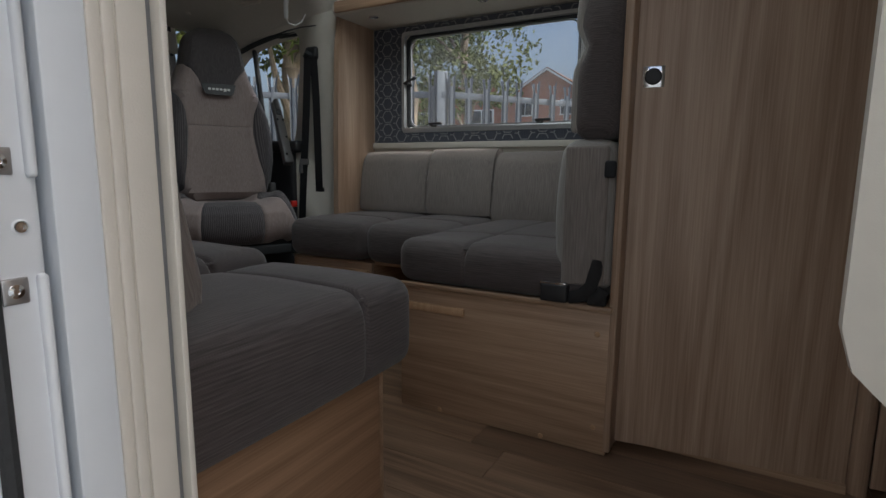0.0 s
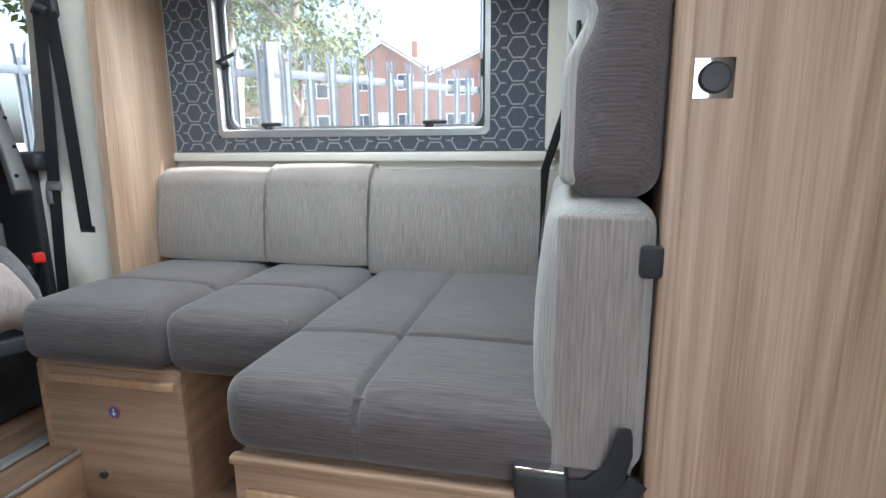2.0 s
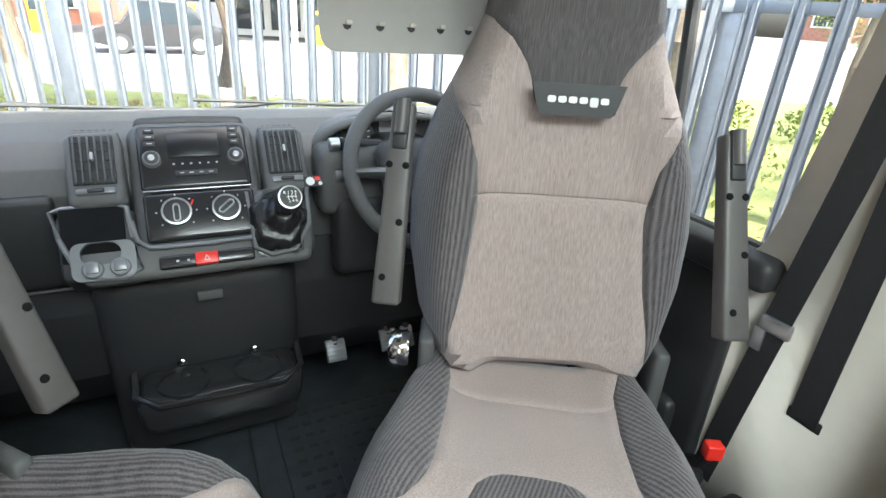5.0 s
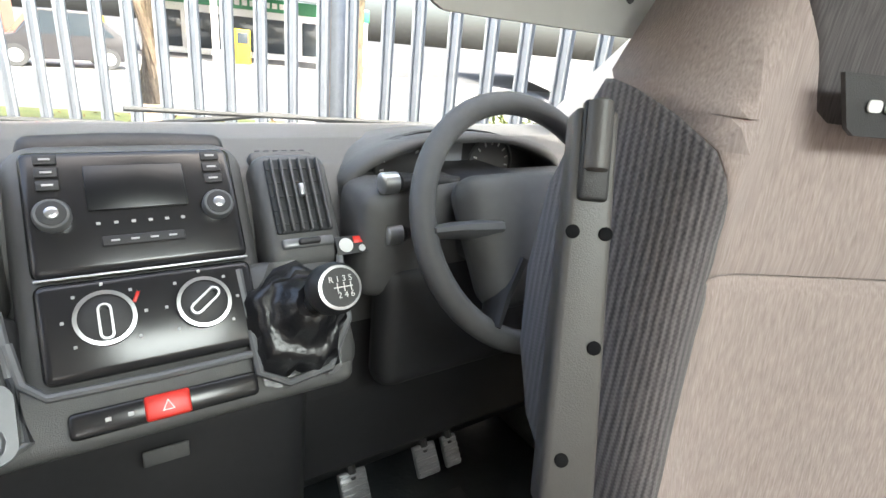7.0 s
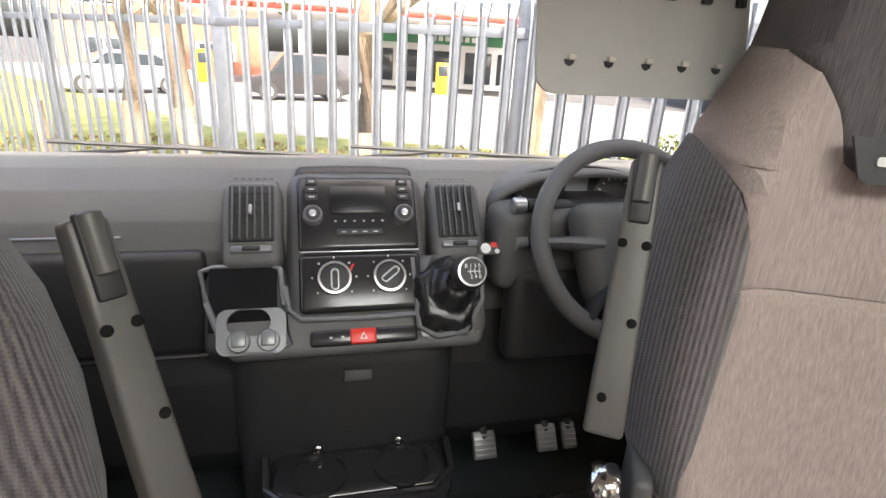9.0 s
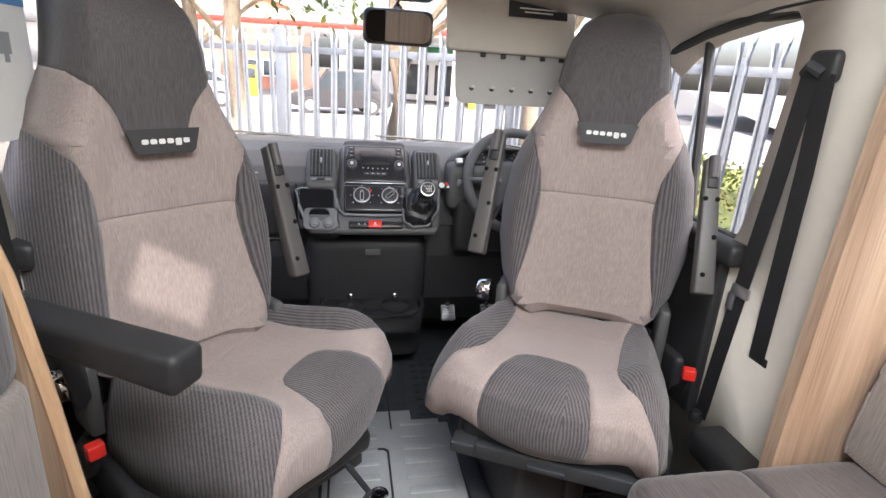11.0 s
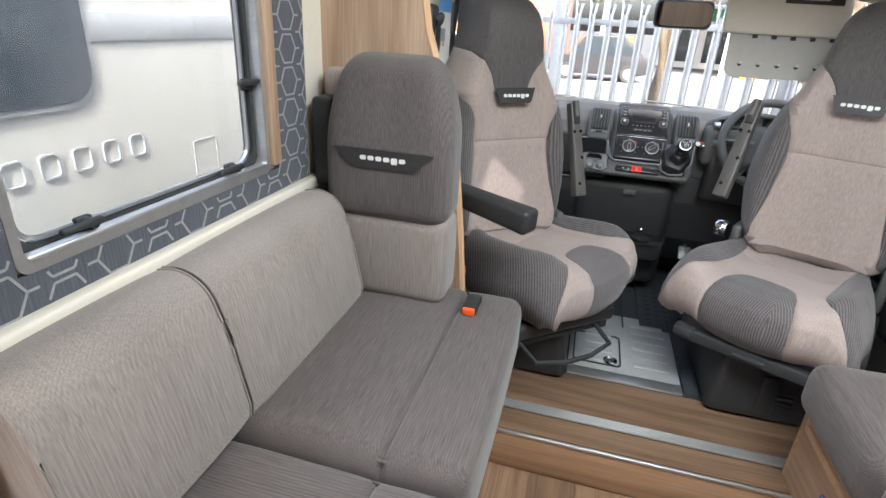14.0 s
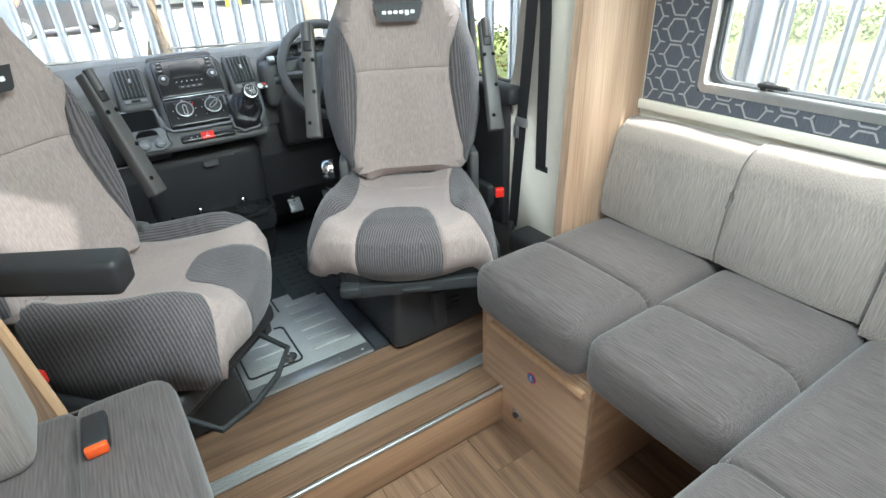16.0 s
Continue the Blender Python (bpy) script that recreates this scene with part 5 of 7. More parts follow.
            arm.matrix_local = (pose(-0.292, 0.143, 0.943, -21, 0, -6) if sx < 0 else pose(0.275, 0.112, 0.934, -25, 0, 6)) if not folded_left else pose(0.272, 0.15, 0.918, -19, 0, 0)
    stalk = part("buckle_stalk", tube([(0.27 if not folded_left else -0.26, 0.10, 0.46), (0.285 if not folded_left else -0.275, 0.02, 0.53), (0.285 if not folded_left else -0.275, 0.0, 0.57)], 0.012, 8), DARK_PLASTIC, s, "black buckle stalk")
    part("buckle_release", block((0.03, 0.024, 0.03), (0.285 if not folded_left else -0.275, -0.006, 0.582), 0.004, 2), RED, stalk, "red release button")
    s.matrix_world = pose(at[0], at[1], at[2], 0, 0, theta)
    return s


cab_seat("beige and slate swivelled driver's seat with raised armrests", (0.424, 1.815, 0.0), -26.7, False)
cab_seat("beige and slate swivelled passenger seat with a lowered armrest", (-0.425, 1.750, -0.03), 42.0, True)
for x, y in ((0.46, 1.86), (-0.47, 1.86)):
    ped = thing("seat_pedestal", "dark plastic box pedestal under a cab seat", "pedestal", group="cab seat pedestals")
    part("body", rbox(bmesh.new(), (0.44, 0.40, 0.225), (x, y, CABZ + 0.1125), 0.03, 3, (2, 2, 2), bend=lambda a, b, c: (a * (1 - 0.08 * c / 0.11), b * (1 - 0.10 * c / 0.11), c)), DARK_PLASTIC, ped)
    part("front_rib", block((0.05, 0.02, 0.14), (x - 0.06, y - 0.208, CABZ + 0.10), 0.006), DARK_PLASTIC, ped)
    for k in range(5):
        part("grille_slat", block((0.075, 0.008, 0.010), (x - 0.02, y - 0.212, CABZ + 0.04 + 0.02 * k), 0.002, 1), DARK_PLASTIC, ped)

# driver's and passenger's seat belts on the pillars
def ribbon(path, width, x, thick):
    """A flat strap in the plane of the pillar: path of (y, z) points."""
    left, right = [], []
    for i, (y, z) in enumerate(path):
        a, b = path[max(0, i - 1)], path[min(len(path) - 1, i + 1)]
        d = Vector((b[0] - a[0], b[1] - a[1])).normalized()
        left.append((y - d.y * width / 2, z + d.x * width / 2))
        right.append((y + d.y * width / 2, z - d.x * width / 2))
    bm = prism(left + right[::-1], x, x + thick, "x")
    for v in bm.verts:
        v.co.x -= math.copysign(0.05, x) * (v.co.z - 0.65)
    return bm


for sx in (1, -1):
    belt = thing("seat_belt", "black seat belt hanging from its pillar anchor", "seat belt", group="cab seat belts")
    part("anchor_cover", block((0.035, 0.075, 0.065), (sx * 0.785, 1.634, 1.315), 0.018, 4), DARK_PLASTIC, belt)
    part("slide_block", block((0.02, 0.03, 0.03), (sx * 0.80, 1.635, 1.375), 0.005), DARK_PLASTIC, belt)
    part("loop", tube([(sx * 0.768, 1.665, 1.30), (sx * 0.758, 1.645, 1.315), (sx * 0.768, 1.62, 1.30)], 0.012, 8), RUBBER, belt)
    part("upper_webbing", ribbon([(1.646, 1.30), (1.676, 1.05), (1.712, 0.80), (1.742, 0.58), (1.766, 0.39)], 0.046, sx * 0.796, sx * 0.002), BELT, belt)
    part("rear_webbing", ribbon([(1.616, 1.30), (1.614, 1.1), (1.622, 0.85), (1.628, 0.65)], 0.046, sx * 0.803, sx * 0.002), BELT, belt)
    part("rear_slot", block((0.02, 0.06, 0.024), (sx * 0.818, 1.628, 0.65), 0.004), DARK_PLASTIC, belt)
    part("tongue", merged(block((0.012, 0.055, 0.03), (sx * 0.790, 1.712, 0.79), 0.004), block((0.006, 0.022, 0.045), (sx * 0.788, 1.735, 0.755), 0.002)), SILVER, belt, "grey steel belt tongue")
    part("floor_anchor", lathe([(0.016, 0), (0.018, 0.01), (0.012, 0.03)], 12, at=(sx * 0.80, 1.768, 0.375)), DARK_PLASTIC, belt)
    card = thing("door_card", "black lower door lining with a moulded armrest", "door lining", group="cab door linings")
    part("panel", rbox(bmesh.new(), (0.035, 0.58, 0.50), (sx * 0.798, 2.075, 0.63), 0.016, 3), DARK_PLASTIC, card)
    part("armrest", rbox(bmesh.new(), (0.07, 0.36, 0.06), (sx * 0.795, 1.915, 0.868), 0.02, 3), DARK_PLASTIC, card, "black door armrest")
    part("door_pocket", rbox(bmesh.new(), (0.05, 0.50, 0.12), (sx * 0.782, 2.09, 0.47), 0.02, 3), DARK_PLASTIC, card)
# Added black block in place of the dark, shaded gap by the sofa.
tagged(part("gap_shade_block", block((0.13, 0.26, 0.09), (0.79, 1.57, 0.375), 0.03, 3), DARK_PLASTIC), "black block standing for the shaded gap between seat and sofa", "cover")

# ---- dashboard and cab fittings ----
FACE = pose(-0.07, 2.385, 0.862, -36, 0, 0)   # the centre stack's raked face; -y points to the seats, z up along it


def flat_disc(r, h, sides=28):
    """A disc that stands out of the raked face."""
    return lathe([(r, 0), (r, h * 0.8), (r * 0.9, h), (r * 0.2, h)], sides, Matrix.Rotation(radians(90), 4, "X"))


dash = thing("dashboard", "dark grey moulded van dashboard with centre stack", "dashboard")
top = [(2.86, 0.93), (2.80, 0.985), (2.66, 1.005), (2.57, 1.000), (2.51, 0.975), (2.475, 0.93), (2.46, 0.88), (2.46, 0.80), (2.466, 0.735), (2.86, 0.735)]
part("dash_body", prism(top, -0.84, 0.84, "x", 0.004), GREY_PLASTIC, dash)
# Lower part of the same dash, split off and blackened to put shade in.
part("lower_dash", prism([(2.86, 0.732), (2.472, 0.732), (2.455, 0.62), (2.47, 0.45), (2.60, 0.30), (2.86, 0.28)], -0.838, 0.838, "x", 0.004), DARK_PLASTIC, dash, "lower dash, coloured black for the shade there")
part("glovebox_lid", rbox(bmesh.new(), (0.50, 0.03, 0.19), (-0.575, 2.455, 0.79), 0.02, 3, (1, 1, 1)), DARK_PLASTIC, dash, "black glovebox lid")
part("glovebox_gap", block((0.30, 0.006, 0.003), (-0.60, 2.455, 0.91), 0.001, 1), SILVER, dash, "bright joint line")
part("glovebox_gap", block((0.36, 0.006, 0.004), (-0.50, 2.452, 0.685), 0.001, 1), SILVER, dash, "bright joint line")
part("lower_console", rbox(bmesh.new(), (0.42, 0.25, 0.50), (-0.09, 2.53, 0.46), 0.05, 3, (1, 1, 2), bend=lambda x, y, z: (x, y + 0.05 * (0.25 - z), z)), DARK_PLASTIC, dash, "black lower centre console")
part("console_plate", block((0.05, 0.004, 0.022), (-0.075, 2.384, 0.66), 0.002, 1), GREY_PLASTIC, dash)

stack = part("centre_fascia", rbox(bmesh.new(), (0.245, 0.11, 0.305), (0, 0.06, 0.043), 0.035, 4, (2, 2, 3), bend=lambda x, y, z: (x * (1 + 0.22 * max(0, -z - 0.10) / 0.08), y, z)), GREY_PLASTIC, dash, "grey centre stack surround", at=FACE)
part("stack_crest", rbox(bmesh.new(), (0.215, 0.10, 0.035), (0, 0.075, 0.197), 0.015, 3, (3, 1, 1), bend=lambda x, y, z: (x, y, z - 0.35 * x * x)), DARK_PLASTIC, stack, "black storage lid on top")
radio = part("radio", rbox(bmesh.new(), (0.205, 0.02, 0.136), (0, -0.0015, 0.104), 0.012, 3), PIANO, stack, "gloss black radio with blank screen")
part("screen", block((0.095, 0.003, 0.05), (0.0, -0.0125, 0.127), 0.002, 1), SCREEN, radio)
for sx in (-1, 1):
    knob = part("radio_knob", flat_disc(0.0165, 0.014), TRIM_GREY, radio, "silver-ringed radio knob", at=pose(sx * 0.0775, -0.011, 0.098))
    part("knob_face", flat_disc(0.0125, 0.002), DARK_PLASTIC, knob, at=pose(0, -0.0142, 0))
    part("knob_core", flat_disc(0.006, 0.002), SILVER, knob, at=pose(0, -0.0158, 0))
    for k in range(3):
        part("radio_button", block((0.020, 0.003, 0.011), (sx * 0.0785, -0.0125, 0.132 + 0.014 * k), 0.002, 1), DARK_PLASTIC, radio)
        part("button_mark", block((0.010, 0.001, 0.0022), (sx * 0.0785, -0.0144, 0.132 + 0.014 * k), 0.0003, 1), DIM_MARK, radio)
for k in range(6):
    part("preset_mark", block((0.004, 0.001, 0.003), (-0.040 + 0.016 * k, -0.0122, 0.088), 0.0003, 1), DIM_MARK, radio)
bar = part("menu_bar", block((0.078, 0.003, 0.011), (0, -0.0125, 0.068), 0.003, 2), DARK_PLASTIC, radio)
for k in range(4):
    part("menu_mark", block((0.008, 0.001, 0.002), (-0.027 + 0.018 * k, -0.0144, 0.068), 0.0003, 1), DIM_MARK, bar)
part("radio_trim", block((0.20, 0.003, 0.0025), (0, -0.0125, 0.034), 0.001, 1), SILVER, stack, "bright trim line")
climate = part("climate_panel", rbox(bmesh.new(), (0.205, 0.020, 0.100), (0, -0.0015, -0.018), 0.014, 3), PIANO, stack, "gloss black heater panel")
for sx, tilt in ((-1, 0), (1, 52)):
    dial = part("dial", flat_disc(0.0275, 0.010, 36), DARK_PLASTIC, climate, "round heater dial with pale ring", at=pose(sx * 0.0455, -0.0115, -0.012))
    ring = lathe([(0.0274, 0), (0.0274, 0.002), (0.0236, 0.0024), (0.0236, 0)], 36, Matrix.Rotation(radians(90), 4, "X"))
    part("dial_ring", ring, SILVER, dial, at=pose(0, -0.0092, 0))
    grip = part("dial_grip", ring_frame(rounded(0.013, 0.036, 0.0064), rounded(0.0085, 0.0315, 0.0042), -0.010, -0.001, "y"), SILVER, dial, at=pose(0, -0.0095, -0.005 if sx < 0 else 0, 0, tilt, 0))
    for k in range(7):
        a = radians(-130 + 260 * k / 6)
        part("dial_mark", block((0.0032, 0.001, 0.0032), (0.036 * math.sin(a), -0.0004, 0.036 * math.cos(a)), 0.0004, 1), DIM_MARK, dial)
part("red_scale", block((0.0035, 0.001, 0.012), (-0.0165, -0.0122, 0.006), 0.0004, 1, turn=Matrix.Rotation(radians(25), 3, "Y")), RED, climate)
part("rim_line", tube([(-0.125, -0.004, -0.02), (-0.118, -0.006, -0.06), (-0.10, -0.008, -0.077), (0, -0.008, -0.079), (0.10, -0.008, -0.077), (0.118, -0.006, -0.06), (0.125, -0.004, -0.02)], 0.0045, 8), TRIM_GREY, stack, "satin rim under the heater panel")
part("lower_fascia", rbox(bmesh.new(), (0.43, 0.034, 0.072), (-0.005, 0.020, -0.098), 0.014, 4, (3, 1, 1), bend=lambda x, y, z: (x * (1 + 0.9 * z), y, z)), GREY_PLASTIC, stack, "grey lower surround")
switches = part("switch_strip", rbox(bmesh.new(), (0.175, 0.016, 0.026), (0, -0.002, -0.109), 0.006, 2), PIANO, stack, "gloss black switch row")
part("hazard_switch", block((0.042, 0.012, 0.025), (-0.003, -0.008, -0.109), 0.003, 2), RED, switches, "red hazard switch")
part("hazard_mark", ring_frame([(-0.006, -0.005), (0.006, -0.005), (0, 0.006)], [(-0.0042, -0.004), (0.0042, -0.004), (0, 0.0038)], -0.001, 0, "y"), WHITE_MARK, switches, at=pose(-0.003, -0.0142, -0.109))
for x in (-0.055, -0.036):
    part("switch_mark", block((0.005, 0.001, 0.004), (x, -0.0105, -0.109), 0.0004, 1), DIM_MARK, switches)
for sx in (-1, 1):
    vent = part("air_vent", rbox(bmesh.new(), (0.098, 0.09, 0.155), (sx * 0.176, 0.038, 0.090), 0.02, 3, (1, 1, 1)), GREY_PLASTIC, dash, "grey vent housing", at=FACE)
    part("vent_recess", block((0.072, 0.006, 0.098), (sx * 0.176, -0.0085, 0.105), 0.004, 2), RUBBER, vent)
    for k in range(6):
        part("vent_slat", block((0.003, 0.012, 0.095), (sx * 0.176 - 0.029 + 0.0117 * k, -0.014, 0.105), 0.001, 1), GREY_PLASTIC, vent)
    for k in range(5):
        part("vent_cross_slat", block((0.070, 0.004, 0.0025), (sx * 0.176, -0.011, 0.068 + 0.018 * k), 0.001, 1), DARK_PLASTIC, vent)
    part("vent_tab", block((0.006, 0.012, 0.016), (sx * 0.176, -0.022, 0.107), 0.002, 2), SILVER, vent, "bright vent tab")
    slide = part("vent_slider", block((0.066, 0.008, 0.013), (sx * 0.176, -0.009, 0.043), 0.005, 2), TRIM_GREY, vent, "satin slider strip")
    part("slider_tab", block((0.028, 0.008, 0.008), (sx * 0.176, -0.015, 0.043), 0.003, 2), DARK_PLASTIC, slide)
    grille = part("demist_vent", rbox(bmesh.new(), (0.085, 0.045, 0.02), (sx * 0.176, 0.045, 0.172), 0.008, 2), GREY_PLASTIC, dash, at=FACE)
    for k in range(6):
        part("demist_slot", block((0.007, 0.03, 0.004), (sx * 0.176 - 0.03 + 0.012 * k, 0.043, 0.182), 0.001, 1), RUBBER, grille)

# tray with cup hole and two capped sockets, left of the stack
tray = part("cup_tray", rbox(bmesh.new(), (0.135, 0.10, 0.14), (-0.185, 0.045, -0.055), 0.02, 3, bend=lambda x, y, z: (x + 0.10 * max(0, -z) * 0.5, y, z)), DARK_PLASTIC, dash, "black open tray", at=FACE @ pose(0, 0.014, 0))
part("tray_rim", tube([(-0.255, -0.008, 0.012), (-0.245, -0.010, -0.04), (-0.222, -0.014, -0.098), (-0.205, -0.016, -0.122), (-0.145, -0.016, -0.126), (-0.118, -0.013, -0.112), (-0.126, -0.010, -0.05), (-0.132, -0.008, 0.012), (-0.150, -0.006, 0.018), (-0.238, -0.006, 0.018)], 0.005, 8, closed=True), TRIM_GREY, tray, "satin tray rim")
# Flat patch on the solid tray, black to imitate a shaded hollow.
part("tray_shade_patch", block((0.104, 0.006, 0.105), (-0.190, -0.0075, -0.035), 0.006, 2), RECESS_SHADE, tray, "flat black patch for the shade in the tray")
part("cup_shelf", ring_frame(rounded(0.104, 0.072, 0.016, at=(-0.176, -0.090)), rounded(0.066, 0.042, 0.0205, at=(-0.180, -0.076)), -0.020, -0.006, "y"), TRIM_GREY, tray, "satin cup shelf with a round hole")
for x in (-0.194, -0.150):
    cap = part("socket_cap", flat_disc(0.0175, 0.010, 12), TRIM_GREY, tray, "grey socket cap", at=pose(x, -0.019, -0.106))
    part("cap_tab", block((0.022, 0.005, 0.022), (0, -0.010, 0.002), 0.003, 2), TRIM_GREY, cap)

# gear lever with leather gaiter
lever = thing("gear_lever", "gear lever with black leather gaiter and marked knob", "gear lever")
part("surround", rbox(bmesh.new(), (0.135, 0.08, 0.155), (0.150, 0.035, -0.045), 0.03, 3), GREY_PLASTIC, lever, "grey lever surround", at=FACE)
part("surround_rim", tube([(0.088, -0.008, 0.02), (0.090, -0.010, -0.10), (0.12, -0.010, -0.118), (0.17, -0.010, -0.112), (0.205, -0.010, -0.06), (0.212, -0.008, 0.022)], 0.005, 8), TRIM_GREY, lever, "satin rim", at=FACE)


TIP = FACE.inverted() @ Vector((0.081, 2.312, 0.868))


def gather(q):
    bm = bmesh.new()
    rings = []
    for k in range(12):
        s = k / 11
        rad = 0.052 * (1 - s) ** 0.8 + 0.0125
        ring = []
        for i in range(28):
            a = 2 * math.pi * i / 28
            fold = 1 + 0.12 * math.sin(5 * a + 4 * s) * (1 - s) + 0.06 * math.sin(11 * a - 7 * s)
            ring.append(bm.verts.new((q[0] + (TIP.x - q[0]) * s + rad * fold * math.cos(a), q[1] + (TIP.y - q[1]) * s + 0.006 * math.sin(12.566 * s), q[2] + rad * fold * 1.1 * math.sin(a) + (TIP.z - q[2]) * s)))
        rings.append(ring)
    for a, b in zip(rings, rings[1:]):
        for i in range(28):
            bm.faces.new((a[i], a[(i + 1) % 28], b[(i + 1) % 28], b[i]))
    bmesh.ops.recalc_face_normals(bm, faces=bm.faces)
    return bm


part("gaiter", gather((0.140, -0.006, -0.052)), mat("black_leather", (0.018, 0.018, 0.02), 0.28, spread=0.2, scale=20, bump=0.4, bump_scale=150), lever, "creased black leather gaiter", at=FACE)
part("shaft", tube([(0.08, 2.345, 0.847), (0.082, 2.275, 0.892)], 0.0125, 12), SILVER, lever)
knob = part("knob", lathe([(0.012, -0.045), (0.020, -0.035), (0.027, -0.012), (0.027, 0.006), (0.022, 0.0145), (0.004, 0.016)], 28, Matrix.Rotation(radians(62), 4, "X"), (0.082, 2.262, 0.905)), DARK_PLASTIC, lever, "rounded black knob")
cap = part("shift_plate", lathe([(0.0225, 0), (0.0225, 0.0015), (0.020, 0.002)], 28, Matrix.Rotation(radians(62), 4, "X"), (0.082, 2.2475, 0.9128)), SILVER, knob, "silver-rimmed shift pattern")
part("shift_face", lathe([(0.0195, 0), (0.0195, 0.001)], 28, Matrix.Rotation(radians(62), 4, "X"), (0.082, 2.2452, 0.914)), DARK_PLASTIC, knob)


def word(text, size, material, parent, at, name="lettering"):
    cu = bpy.data.curves.new(name, "FONT")
    cu.body, cu.size, cu.extrude, cu.align_x, cu.align_y = text, size, 0.0003, "CENTER", "CENTER"
    tmp = new(name, cu)
    me = bpy.data.meshes.new_from_object(tmp)
    bpy.data.objects.remove(tmp)
    me.materials.append(material)
    ob = new(name, me)
    ob.parent = parent
    ob.matrix_local = at
    return ob


SHIFT = pose(0.082, 2.2436, 0.9149, 62, 0, 0)
word("R 1 3 5", 0.0085, WHITE_MARK, knob, SHIFT @ pose(0, 0.008, 0))
word("2 4 6", 0.0085, WHITE_MARK, knob, SHIFT @ pose(0.004, -0.008, 0))
part("gate_line", merged(block((0.020, 0.0012, 0.0005), (0.002, 0, 0), 0.0002, 1), *[block((0.0012, 0.009, 0.0005), (x, 0, 0), 0.0002, 1) for x in (-0.004, 0.003, 0.010)]), WHITE_MARK, knob, at=SHIFT)
note = part("warning_label", block((0.058, 0.002, 0.024), (0.238, -0.012, 0.032), 0.0006, 1), DARK_PLASTIC, dash, "small black, red and white warning label", at=FACE)
part("label_disc", flat_disc(0.0095, 0.001, 20), WHITE_MARK, note, at=pose(0.222, -0.0132, 0.032))
part("label_band", block((0.030, 0.001, 0.009), (0.248, -0.0136, 0.038), 0.0003, 1), RED, note)
for x in (0.243, 0.257):
    part("label_dot", flat_disc(0.0045, 0.001, 16), WHITE_MARK, note, at=pose(x, -0.0132, 0.026))

# binnacle, wheel, column, pedals
binnacle = thing("instrument_binnacle", "dark instrument binnacle with two round gauges", "binnacle")
hood = [[(0.38 + 0.205 * math.cos(a) * (1 - 0.04 * d), 2.46 + 0.10 * d - 0.02 * math.sin(a), 0.937 + 0.090 * math.sin(a) ** 0.8 * (1 - 0.10 * d)) for a in [math.pi * k / 18 for k in range(19)]] for d in (0, 0.5, 1.0, 1.6)]
hood_ob = loft(hood, "hood", GREY_PLASTIC, "", "", binnacle, 0.012, kind="")
part("fascia", prism([(0.38 + 0.20 * math.cos(a), 0.937 + 0.088 * math.sin(a)) for a in [math.pi * k / 18 for k in range(19)]], 2.50, 2.51, "y"), DARK_PLASTIC, binnacle, "black gauge fascia")
for x in (0.285, 0.455):
    g = part("gauge", lathe([(0.046, 0), (0.046, 0.006), (0.042, 0.007), (0.041, 0.002), (0.01, 0.002)], 32, Matrix.Rotation(radians(90), 4, "X"), (x, 2.500, 0.968)), GREY_PLASTIC, binnacle)
    for k in range(11):
        a = radians(-120 + 24 * k)
        part("gauge_mark", block((0.003, 0.001, 0.007), (x + 0.034 * math.sin(a), 2.4965, 0.968 + 0.034 * math.cos(a)), 0.0003, 1, turn=Matrix.Rotation(a, 3, "Y")), WHITE_MARK, g)
part("display", block((0.05, 0.004, 0.04), (0.37, 2.498, 0.985), 0.002, 1), CARAVAN_GREY, binnacle, "pale trip display")
part("binnacle_skirt", rbox(bmesh.new(), (0.42, 0.10, 0.16), (0.38, 2.43, 0.89), 0.03, 3), GREY_PLASTIC, binnacle)
wheel = thing("steering_wheel", "dark grey four-spoke steering wheel", "steering wheel", at=pose(0.388, 2.318, 0.930, 63, 0, 0))
part("rim", tube([(0.167 * math.cos(a), 0.167 * math.sin(a), 0) for a in [2 * math.pi * k / 48 for k in range(48)]], 0.0165, 12, closed=True), GREY_PLASTIC, wheel)
hub = part("hub", rbox(bmesh.new(), (0.185, 0.185, 0.065), (0, -0.022, -0.024), 0.032, 4, (3, 3, 1), bend=lambda x, y, z: (x * (1 + 1.2 * y), y, z + 0.012 * (1 - (x / 0.1) ** 2))), GREY_PLASTIC, wheel, "padded hub")
part("hub_badge", lathe([(0.026, 0), (0.026, 0.003), (0.022, 0.005)], 24, at=(0, 0.01, 0.010)), SILVER, hub, "round silver and red badge")
part("hub_badge_core", lathe([(0.018, 0), (0.018, 0.001)], 24, at=(0, 0.01, 0.0155)), DARK_PLASTIC, hub)
for a in (180, 0, 235, 305):
    c, s_ = math.cos(radians(a)), math.sin(radians(a))
    part("spoke", tube([(0.06 * c, 0.06 * s_ - 0.005, -0.012), (0.12 * c, 0.12 * s_, -0.008), (0.164 * c, 0.164 * s_, 0)], [0.036, 0.027, 0.020], 10, flat=0.4), TRIM_GREY if a in (180, 0) else DARK_PLASTIC, wheel)
column = thing("steering_column", "black steering column cover with two stalks", "steering column")
part("cover", rbox(bmesh.new(), (0.14, 0.20, 0.12), (0.385, 2.43, 0.915), 0.03, 3), DARK_PLASTIC, column)
part("knee_panel", rbox(bmesh.new(), (0.50, 0.06, 0.20), (0.45, 2.40, 0.76), 0.03, 3), DARK_PLASTIC, column, "black knee panel")
